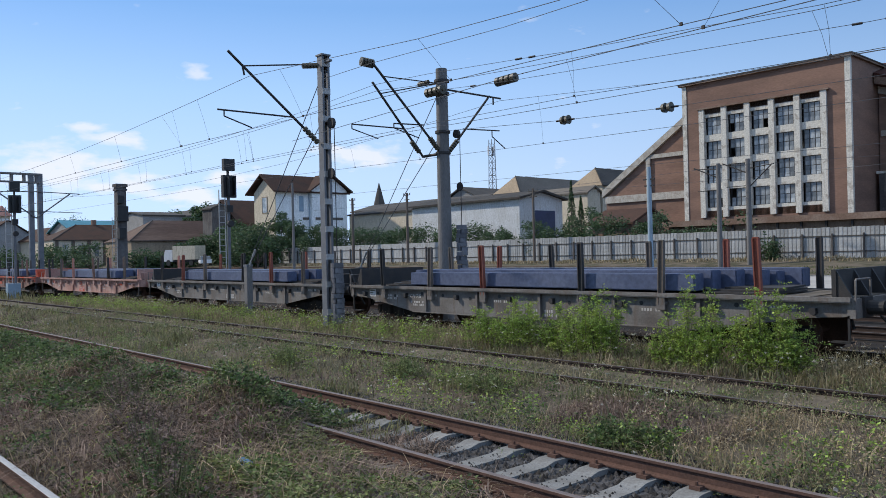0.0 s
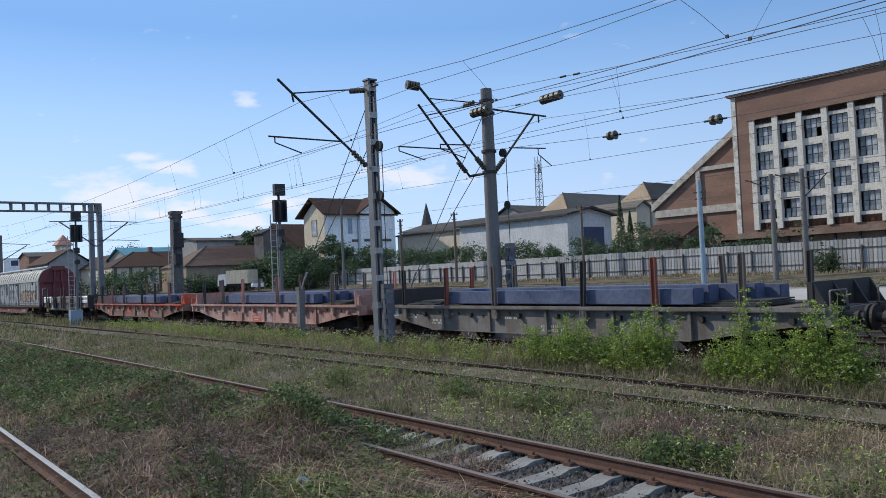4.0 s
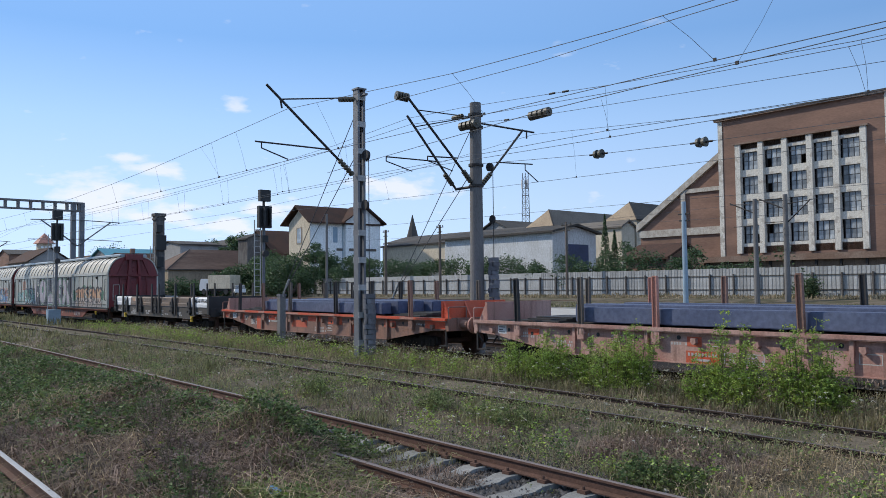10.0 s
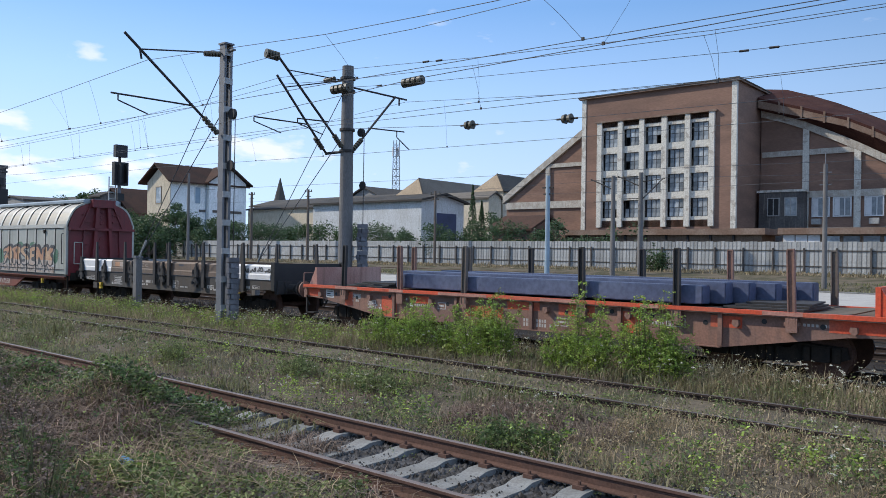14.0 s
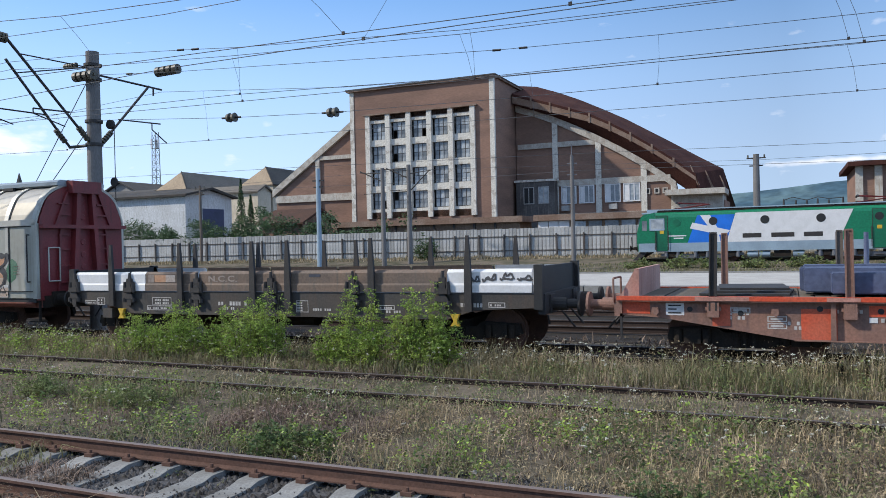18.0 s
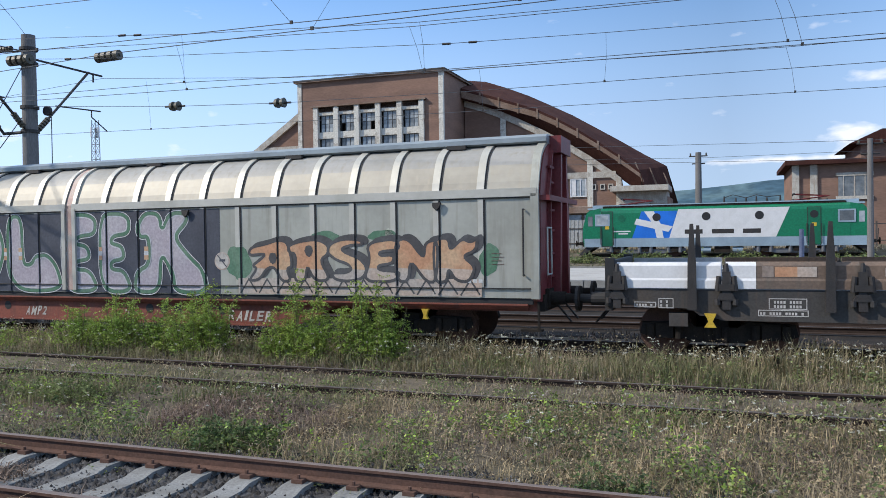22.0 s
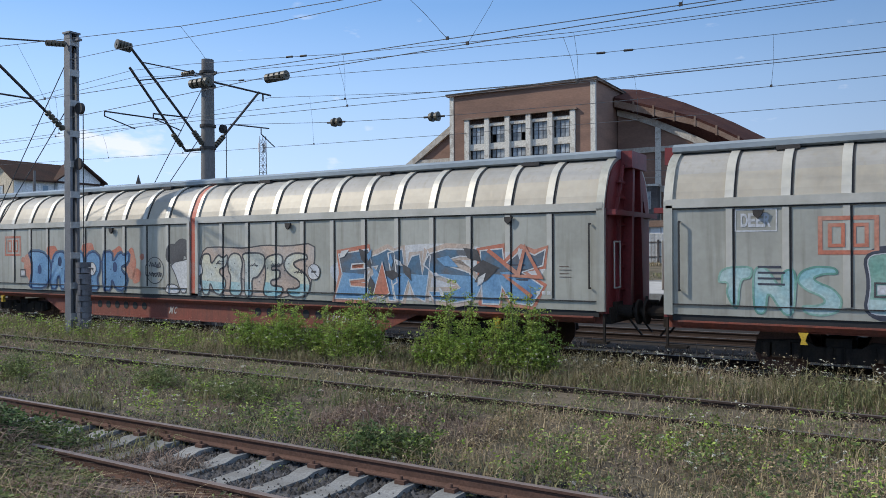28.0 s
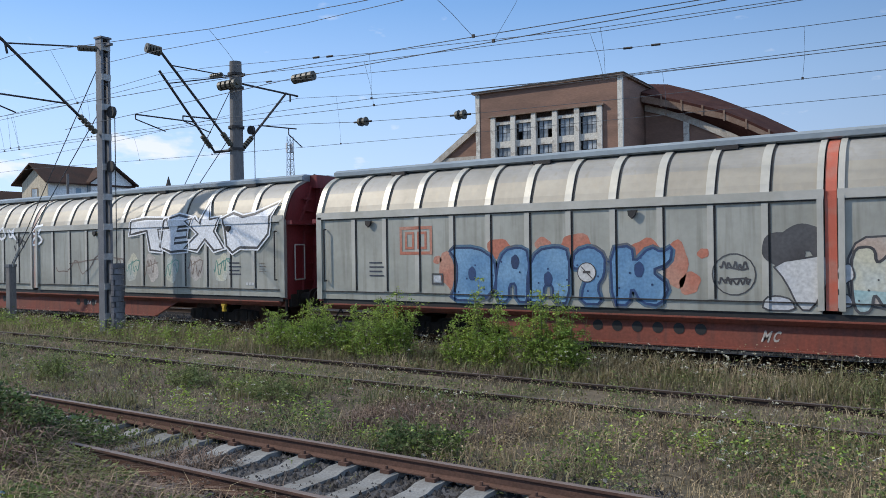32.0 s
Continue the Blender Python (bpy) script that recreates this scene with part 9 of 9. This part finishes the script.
def burner(w, letters, z0, z1, fill, edge, thick, n, label, rounds=2, lean=0.0, low=None, glint=None, cut=1.55):
    """A row of letters: filled shapes, a second colour low down, a bold outline, a thin pale glint inside it."""
    for i, (c, x0, x1) in enumerate(letters):
        pts = glyph(c, x0, x1, z0, z1, rounds, lean)
        k = n + 0.25 * (i % 2)
        piece(w, "graffiti_letter", area_bm(pts), fill, k, label)
        if low:
            piece(w, "graffiti_letter", below(area_bm(pts), cut), low, k + 0.1)
        if glint:
            piece(w, "graffiti_outline", line_bm(inset(pts, thick * 0.62), 0.022), glint, k + 0.7)
        piece(w, "graffiti_outline", line_bm(pts, thick), edge, k + 1.0)


# the long lilac piece, with its navy ground and orange companion
piece(HAB1, "painted_ground", rect_bm(-4.6, 4.27, 1.07, 2.95), "navy", 0, "navy sprayed ground")
for c, a, b in (("O", -3.9, -2.1), ("L", -1.97, -0.25), ("E", -0.22, 0.86), ("E", 0.92, 1.84), ("K", 1.92, 3.92)):
    pts = glyph(c, a, b, 1.09, 2.90, 3)
    piece(HAB1, "graffiti_letter", area_bm(pts), "lilac", 1, "lilac graffiti letter with green outline")
    piece(HAB1, "graffiti_outline", line_bm(pts, 0.08), "green", 2)
    for d in (-0.06, 0.06):
        piece(HAB1, "graffiti_outline", line_bm(inset(pts, d), 0.02), "white", 2.6)
for x in (-2.06, -1.58, -0.16, 0.94, 2.26):
    for z, k in ((1.98, "white"), (1.88, "orange"), (2.08, "orange")):
        piece(HAB1, "graffiti_band", rect_bm(x - 0.06, x + 0.06, z - 0.05, z + 0.05), k, 3.2)
piece(HAB1, "graffiti_dot", blob_bm(-2.96, 2.15, 0.29, 0.29, wob=0.02), "white", 3)
piece(HAB1, "graffiti_dot", blob_bm(-2.96, 2.15, 0.265, 0.265, wob=0.02), "green", 3.5)
for x in (-4.36, 4.32):
    piece(HAB1, "round_sign", blob_bm(x, 1.79, 0.2, 0.2, wob=0), "peach", 1)
    piece(HAB1, "round_sign", blob_bm(x, 1.79, 0.17, 0.17, wob=0), "chalk", 2)
    piece(HAB1, "round_sign", line_bm([(x - 0.12, 1.92), (x + 0.12, 1.66)], 0.025, False), "navy", 3)
    piece(HAB1, "round_sign", rect_bm(x - 0.07, x + 0.08, 1.78, 1.83), "navy", 3)
piece(HAB1, "graffiti_letter", text_bm("YUCK", -4.5, -3.98, 2.78, 2.92), "yellow", 2)
piece(HAB1, "graffiti_letter", text_bm("FOU", -4.48, -4.05, 2.6, 2.74), "yellow", 2)
piece(HAB1, "graffiti_letter", text_bm("2018", -4.5, -3.98, 2.42, 2.55), "yellow", 2)
# orange companion: black shade behind, peach foot running down to the sill
for x, z, rx, rz, k in ((4.75, 1.75, 0.3, 0.4, "green"), (6.9, 2.28, 0.35, 0.12, "green"), (8.2, 2.3, 0.3, 0.12, "green"), (8.35, 2.33, 0.1, 0.1, "yellow"), (10.45, 1.8, 0.2, 0.3, "green")):
    piece(HAB1, "graffiti_shade", blob_bm(x, z, rx, rz, seed=int(x * 10)), k, 0)
ORANGE = (("A", 5.0, 6.1), ("R", 6.0, 7.0), ("S", 6.92, 7.85), ("F", 7.75, 8.6), ("N", 8.48, 9.42), ("k", 9.3, 10.22))
for c, a, b in ORANGE:
    piece(HAB1, "graffiti_shade", area_bm([(x + 0.1, z + 0.05) for x, z in inset(glyph(c, a, b, 1.36, 2.24, 2), -0.05)]), "black", 0.6)
piece(HAB1, "graffiti_shade", rect_bm(4.75, 10.3, 1.08, 1.42), "peach", 0.9)
for i in range(12):
    x = 4.8 + i * 0.46
    piece(HAB1, "graffiti_outline", line_bm([(x, 1.10), (x + 0.2, 1.40), (x + 0.4, 1.12)], 0.035, False), "black", 1.3 + 0.02 * i)
burner(HAB1, ORANGE, 1.36, 2.24, "orange", "black", 0.06, 2, "orange graffiti letter with black outline", 2, 0.0, "peach", None, 1.62)
for x, z in ((5.62, 1.85), (6.5, 2.0)):
    piece(HAB1, "graffiti_dot", blob_bm(x, z, 0.1, 0.14, 8, 0.1, 3), "black", 4)
# teal piece, cyan scrawl and tags beside it
piece(HAB1, "graffiti_shade", blob_bm(-5.0, 1.95, 0.28, 0.7, seed=9), "lilac", 0)
TEAL = (("B", -8.2, -7.35), ("U", -7.4, -6.75), ("S", -6.8, -6.05), ("H", -6.1, -5.2))
for c, a, b in TEAL:
    piece(HAB1, "graffiti_shade", area_bm([(x + 0.07, z) for x, z in inset(glyph(c, a, b, 1.12, 2.25, 2), -0.07)]), "navy", 0.6)
burner(HAB1, TEAL, 1.12, 2.22, "teal", "navy", 0.05, 1.2, "teal graffiti letter with dark outline", 2, 0.0, "cyan", "white", 1.4)
burner(HAB1, (("T", -10.5, -9.9), ("N", -9.9, -9.2), ("S", -9.2, -8.5)), 1.12, 1.95, "cyan", "teal", 0.035, 0.5, "pale cyan graffiti letter", 2)
piece(HAB1, "graffiti_frame", frame_bm(-10.2, -9.5, 2.55, 2.95, 0.025), "white", 1)
piece(HAB1, "graffiti_letter", text_bm("DEER", -10.1, -9.6, 2.63, 2.87), "white", 1)


def emblem(w, x, z):
    """A red framed emblem as plain shapes."""
    piece(w, "emblem", frame_bm(x - 0.45, x + 0.45, z - 0.32, z + 0.32, 0.07), "red", 1, "faded red square emblem")
    piece(w, "emblem", frame_bm(x - 0.30, x - 0.04, z - 0.2, z + 0.2, 0.06), "red", 1)
    piece(w, "emblem", frame_bm(x + 0.06, x + 0.30, z - 0.2, z + 0.2, 0.06), "red", 1)


emblem(HAB1, -8.42, 2.47)
emblem(HAB2, -8.48, 2.44)
emblem(HAB3, -8.48, 2.44)
# blue, yellow and dark pieces of the second wagon
for x, z, rx, rz in ((-7.5, 1.75, 0.35, 0.45), (-6.3, 2.2, 0.3, 0.25), (-4.6, 2.3, 0.35, 0.2), (-3.2, 2.1, 0.3, 0.3), (-2.6, 1.9, 0.25, 0.4), (-2.35, 1.55, 0.2, 0.2), (-5.3, 2.28, 0.2, 0.16), (-2.1, 2.1, 0.1, 0.1), (-7.9, 2.0, 0.1, 0.1)):
    piece(HAB2, "graffiti_splash", blob_bm(x, z, rx, rz, seed=int(x * 10)), "red", 0)
BLUE = (("D", -7.6, -6.4), ("a", -6.42, -5.62), ("a", -5.68, -4.72), ("q", -4.72, -3.95), ("k", -3.86, -2.66))
for c, a, b in BLUE:
    piece(HAB2, "graffiti_shade", area_bm(inset(glyph(c, a, b, 1.12, 2.26, 1), -0.07)), "mid", 0.6)
burner(HAB2, BLUE, 1.12, 2.26, "blue", "dblue", 0.045, 1.2, "blue graffiti letter with dark outline", 1)
for x, z in ((-7.0, 1.7), (-5.95, 1.95), (-5.2, 1.6), (-3.3, 1.8)):
    piece(HAB2, "graffiti_dot", blob_bm(x, z, 0.09, 0.17, 12, 0.1, 4), "dblue", 3)
for k in range(22):
    piece(HAB2, "graffiti_dot", blob_bm(-7.35 + k * 0.215, 1.3 + 0.8 * ((k * 37) % 11) / 11, 0.022, 0.022, 8, 0), "dblue", 3.4)
for x in (-4.36, 4.18):
    piece(HAB2, "round_sign", blob_bm(x, 1.74, 0.2, 0.2, wob=0), "black", 4)
    piece(HAB2, "round_sign", blob_bm(x, 1.74, 0.18, 0.18, wob=0), "white", 4.5)
    piece(HAB2, "round_sign", rect_bm(x - 0.08, x + 0.08, 1.72, 1.77), "black", 5)
    piece(HAB2, "round_sign", line_bm([(x - 0.12, 1.86), (x + 0.12, 1.62)], 0.02, False), "black", 5.4)
# small tag in a ring
piece(HAB2, "graffiti_outline", line_bm([(-1.57 + 0.37 * math.cos(k * 0.35), 1.72 + 0.37 * math.sin(k * 0.35)) for k in range(18)], 0.022), "black", 1)
piece(HAB2, "graffiti_stroke", scribble_bm(-1.82, -1.32, 1.78, 1.98, 0.03, 11, 11), "black", 1)
piece(HAB2, "graffiti_stroke", scribble_bm(-1.86, -1.28, 1.52, 1.70, 0.03, 12, 12), "black", 1)
# dark cloud over pale shapes between the two halves
for x, z, rx, rz in ((-0.75, 2.15, 0.34, 0.32), (-0.4, 2.35, 0.36, 0.24), (-0.08, 2.22, 0.26, 0.28)):
    piece(HAB2, "graffiti_shade", blob_bm(x, z, rx, rz, 30, 0.06, int(x * 100)), "black", 1 + abs(x) * 0.2)
for pts in (((-0.95, 1.92), (0.05, 2.08), (0.0, 1.72), (-0.3, 1.12), (-0.5, 1.12), (-0.72, 1.62)), ((-1.1, 1.10), (-1.05, 1.32), (-0.85, 1.36), (-0.62, 1.30), (-0.55, 1.10))):
    piece(HAB2, "graffiti_shade", area_bm(rounded(list(pts), 1)), "white", 2)
    piece(HAB2, "graffiti_outline", line_bm(rounded(list(pts), 1), 0.03), "black", 2.5)
for x, z, rx, rz in ((0.06, 1.62, 0.11, 0.17), (0.2, 1.75, 0.11, 0.17), (0.14, 1.28, 0.14, 0.13)):
    piece(HAB2, "graffiti_shade", blob_bm(x, z, rx + 0.025, rz + 0.025, seed=3), "black", 4)
    piece(HAB2, "graffiti_shade", blob_bm(x, z, rx, rz, seed=3), "white", 4.6)
# pale yellow piece on a peach block with bold outlines
PALE = (("k", 0.28, 1.28), ("I", 1.27, 1.82), ("P", 1.75, 2.6), ("F", 2.48, 3.22), ("S", 3.2, 4.08))
BACK = rounded([(0.2, 1.9), (0.4, 2.34), (0.9, 2.36), (1.4, 2.34), (1.9, 2.32), (2.6, 2.40), (3.3, 2.36), (4.2, 2.44), (4.2, 2.0), (4.0, 1.1), (0.3, 1.1)], 1)
piece(HAB2, "graffiti_shade", area_bm(BACK), "peach", 0.4)
piece(HAB2, "graffiti_outline", line_bm(BACK, 0.035), "black", 0.8)
burner(HAB2, PALE, 1.10, 2.20, "yellow", "black", 0.045, 1.4, "pale yellow graffiti letter with black outline", 2, 0.0, "cyan", None, 1.45)
for k in range(26):
    piece(HAB2, "graffiti_dot", blob_bm(0.4 + k * 0.142, 1.3 + 0.75 * ((k * 29) % 13) / 13, 0.018, 0.018, 6, 0), "black", 3.2)
for x, z in ((1.0, 1.95), (2.2, 1.9), (2.95, 1.9), (3.7, 1.75)):
    piece(HAB2, "graffiti_stroke", scribble_bm(x - 0.16, x + 0.16, z - 0.06, z + 0.06, 0.018, 7, int(x * 10)), "black", 3.2)
# angular piece: black above, blue below, white and peach edges
piece(HAB2, "graffiti_shade", blob_bm(7.4, 1.75, 2.75, 0.62, 40, 0.05, 15), "white", 0)
ANGLE = (("F", 4.82, 5.92), ("A", 5.7, 6.62), ("W", 6.35, 7.5), ("S", 7.3, 8.75), ("k", 8.72, 10.2))
for i, (c, a, b) in enumerate(ANGLE):
    piece(HAB2, "graffiti_shade", area_bm(inset(glyph(c, a, b, 1.12, 2.30, 0), -0.10)), "red" if i in (0, 4) else "peach", 0.7 + 0.2 * (i % 2))
burner(HAB2, ANGLE, 1.12, 2.28, "mid", "white", 0.03, 1.6, "angular blue and black graffiti letter with pale edges", 0, 0.0, "blue", None, 1.72)
for key, n, q, sd, ly in (("black", 8, 0.24, 42, 3.6), ("blue", 7, 0.2, 41, 4.8), ("white", 6, 0.12, 44, 6.0)):
    for i in range(n):
        piece(HAB2, "graffiti_shard", shard_bm(5.0, 9.9, 1.2, 2.2, 1, q, sd * 50 + i), key, ly + 0.12 * i)
piece(HAB2, "graffiti_splash", area_bm([(5.95, 1.25), (6.2, 2.0), (6.4, 1.28), (6.2, 1.18)]), "red", 7.2)
piece(HAB2, "graffiti_outline", line_bm([(5.95, 1.25), (6.2, 2.0), (6.4, 1.28), (6.2, 1.18)], 0.025), "white", 7.6)
piece(HAB2, "graffiti_outline", line_bm([(8.9, 2.25), (9.6, 1.75), (9.75, 2.3), (10.1, 1.7), (9.3, 1.72), (9.9, 1.3)], 0.09, False), "red", 7.2)
# third wagon: white angular letters over the eave, faded colours below
def drape(w, bm, key, n, label=""):
    """A sprayed shape that runs from the wall over the eave rail onto the curved roof."""
    bmesh.ops.triangulate(bm, faces=bm.faces[:])
    for z in (2.97, 2.985, 3.165, 3.18, 3.25, 3.32, 3.4, 3.48, 3.56):
        bmesh.ops.bisect_plane(bm, geom=bm.verts[:] + bm.edges[:] + bm.faces[:], plane_co=(0, 0, z), plane_no=(0, 0, 1))
    curve = hab_profile(0.035)[1:]
    ys, zs = [p[0] for p in curve], [p[1] for p in curve]
    verts = []
    for v in bm.verts:
        z = v.co.z
        y = -1.477 if z < 2.978 else -1.502 if z < 3.172 else float(np.interp(z, zs, ys)) - 0.012
        verts.append((v.co.x, v.co.y + y - 0.0028 * n, z))
    bm.verts.index_update()
    faces = [tuple(v.index for v in f.verts) for f in bm.faces]
    bm.free()
    part("graffiti_letter" if label else "graffiti_outline", raw("graffiti_letter", verts, faces, G[key]), None, w, label)


SPIKY = {"T": ((0, 5.2), (0.6, 9.4), (4.0, 10), (9.6, 9.6), (10, 7), (7.2, 6.6), (8.0, 0), (5.2, 0.6), (4.4, 6.4), (1.6, 5.8)),
         "E": ((2, 9.4), (6, 10.6), (8, 10), (10, 9.6), (9.2, 7.4), (6, 7.2), (5.6, 6), (8.6, 6.2), (8.2, 4.2), (5, 4), (4.8, 2.4), (8.8, 2.8), (8.4, 0.4), (3.6, 0), (0.4, 1.4)),
         "X": ((0.4, 9), (3, 9.6), (4.4, 8), (5.8, 14), (6.8, 9), (9.2, 9.6), (7.6, 5.6), (10, 0.6), (7.6, 0.2), (5.4, 3.4), (3.4, 0.4), (0, 0.8), (3.6, 5)),
         "D": ((0.6, 9), (2.4, 10.4), (4.2, 9.2), (6.2, 9.8), (10, 12.6), (8.8, 9), (8.4, 4.4), (6.6, 0.8), (3.6, 1), (2.2, -0.4), (1.2, 1.4), (1.0, 4.8))}
for i, (c, x0, x1) in enumerate((("T", 5.12, 6.95), ("E", 6.45, 7.95), ("X", 7.55, 9.2), ("D", 9.05, 11.2))):
    pts = [(x0 + (x1 - x0) * p / 10, 2.26 + 0.098 * q) for p, q in SPIKY[c]]
    drape(HAB3, area_bm(pts), "fresh", 1 + 0.5 * (i % 2), "white spiky graffiti letter over the eave")
    drape(HAB3, line_bm(pts, 0.06), "black", 3)
    drape(HAB3, line_bm(inset(pts, -0.06), 0.04), "fresh", 4)
for pts in ([(-2.2, 3.0), (-1.9, 3.2), (-1.75, 2.85), (-2.1, 2.75)], [(-1.6, 3.2), (-1.5, 2.75), (-1.1, 3.15), (-1.45, 2.95), (-1.05, 2.7)], [(0.65, 3.22), (0.1, 3.15), (-0.1, 2.95), (0.3, 2.85), (0.5, 2.7), (0.2, 2.55), (-0.27, 2.56)]):
    drape(HAB3, line_bm(rounded(pts, 1), 0.075, False), "fresh", 1, "white sprayed tag")
for x in (5.2, 6.1, 7.0, 8.0, 9.1):
    piece(HAB3, "graffiti_shade", blob_bm(x, 1.8, 0.28, 0.4, 18, 0.15, int(x * 10)), "yellow" if int(x) % 2 else "chalk", 0)
    piece(HAB3, "graffiti_stroke", scribble_bm(x - 0.35, x + 0.35, 1.5, 2.1, 0.03, 8, int(x * 7)), "teal" if int(x) % 2 else "faint", 0.8)
piece(HAB3, "graffiti_stroke", scribble_bm(-1.3, -0.5, 2.3, 2.9, 0.06, 6, 21), "black", 1)
piece(HAB3, "graffiti_stroke", scribble_bm(1.2, 5.0, 1.5, 2.2, 0.04, 14, 22), "faint", 1)
# stencilled data as plain bars, and tags on the sole bars
for hw in (HAB1, HAB2, HAB3, HAB4):
    for x in (-9.6, 9.6):
        for k in range(4):
            piece(hw, "stencil", rect_bm(x - 0.22, x + 0.22 - 0.06 * (k % 2), 1.62 + k * 0.1, 1.655 + k * 0.1), "navy", 2)
            piece(hw, "stencil", rect_bm(10.50, 10.75 - 0.05 * (k % 2), 1.70 + k * 0.07, 1.715 + k * 0.07), "faint", 1)
    piece(hw, "stencil_frame", frame_bm(-8.05, -7.75, 1.45, 1.7, 0.03), "black", 4)
    piece(hw, "stencil_panel", rect_bm(-8.0, -7.8, 1.5, 1.65), "white", 4)
    for k in range(3):
        piece(hw, "bar_sign", rect_bm(10.0 + 0.12 * k, 10.08 + 0.12 * k, 1.35, 1.42), "white", 2)


def tag(w, body, x0, x1, z0, z1, key="chalk"):
    paint(text_bm(body, x0, x1, z0, z1, offset=-0.022, shear=0.25, jitter=0.05, seed=len(body)), "graffiti_letter", G[key], w, -1.316)


tag(HAB2, "LIKON", 4.43, 5.24, 0.50, 0.72)
tag(HAB2, "MC", 5.55, 5.98, 0.50, 0.72)
tag(HAB1, "ELMS.", -3.5, -2.95, 0.48, 0.58)
tag(HAB1, "AMP2", -1.6, -0.9, 0.46, 0.72)
tag(HAB1, "RAILER", 4.35, 5.5, 0.45, 0.72)
tag(HAB1, "TOY", 1.45, 1.75, 0.50, 0.68, "yellow")
tag(HAB1, "TETC", -5.2, -4.4, 0.55, 0.75, "faint")
tag(HAB2, "MC.", -1.15, -0.75, 0.5, 0.75)
paint(text_bm("ECHOS", -4.89, -4.23, 0.88, 1.0, offset=-0.01, shear=0.2, jitter=0.06, seed=3), "graffiti_letter", G["chalk"], DARK, -1.3545, label="chalk tag")
tag(HAB3, "MARK", 2.6, 3.2, 0.62, 0.78)
tag(HAB3, "LIKON", 6.8, 7.6, 0.9, 1.0)
# marker scrawl on the white drop side, chalk on the brown one
for k in range(4):
    paint(scribble_bm(4.72 + 0.36 * k, 5.05 + 0.36 * k, 1.475, 1.67, 0.04, 5, 31 + k), "graffiti_stroke", G["black"], LOW, -1.4455 - 0.001 * k, label="black marker scrawl")
paint(text_bm("N.C.C.", -1.8, -0.95, 1.50, 1.64), "graffiti_letter", G["faint"], LOW, -1.4455)
for x0, x1, z0, z1, k in ((-3.1, -2.8, 1.49, 1.66, "peach"), (-3.45, -3.1, 1.49, 1.66, "orange"), (-3.65, -3.47, 1.48, 1.67, "faint"), (3.35, 3.8, 1.32, 1.41, "faint"), (1.0, 1.3, 1.60, 1.66, "navy")):
    paint(rect_bm(x0, x1, z0, z1), "paint_patch", G[k], LOW, -1.4455)


# ---- the train rolls ----
def motions():
    for ob, u in WAGONS:
        rows = []
        for k in range(0, 33):
            t = k * 1.0
            x = u + SPEED * (t - U0)
            dy = (bend(x + 1) - bend(x - 1)) / 2
            rows.append((t, pose(x, Y_TRAIN + bend(x), 0, 0, 0, math.degrees(math.atan(dy)))))
        walk(ob, rows)
    # wheels of 0.46 m radius roll on the rails: 462 degrees a second
    turn = math.degrees(SPEED / 0.46)
    for ob, x in ROLLING:
        walk(ob, [(k / 6, pose(x, 0, 0.46, 0, turn * k / 6, 0)) for k in range(193)])


motions()
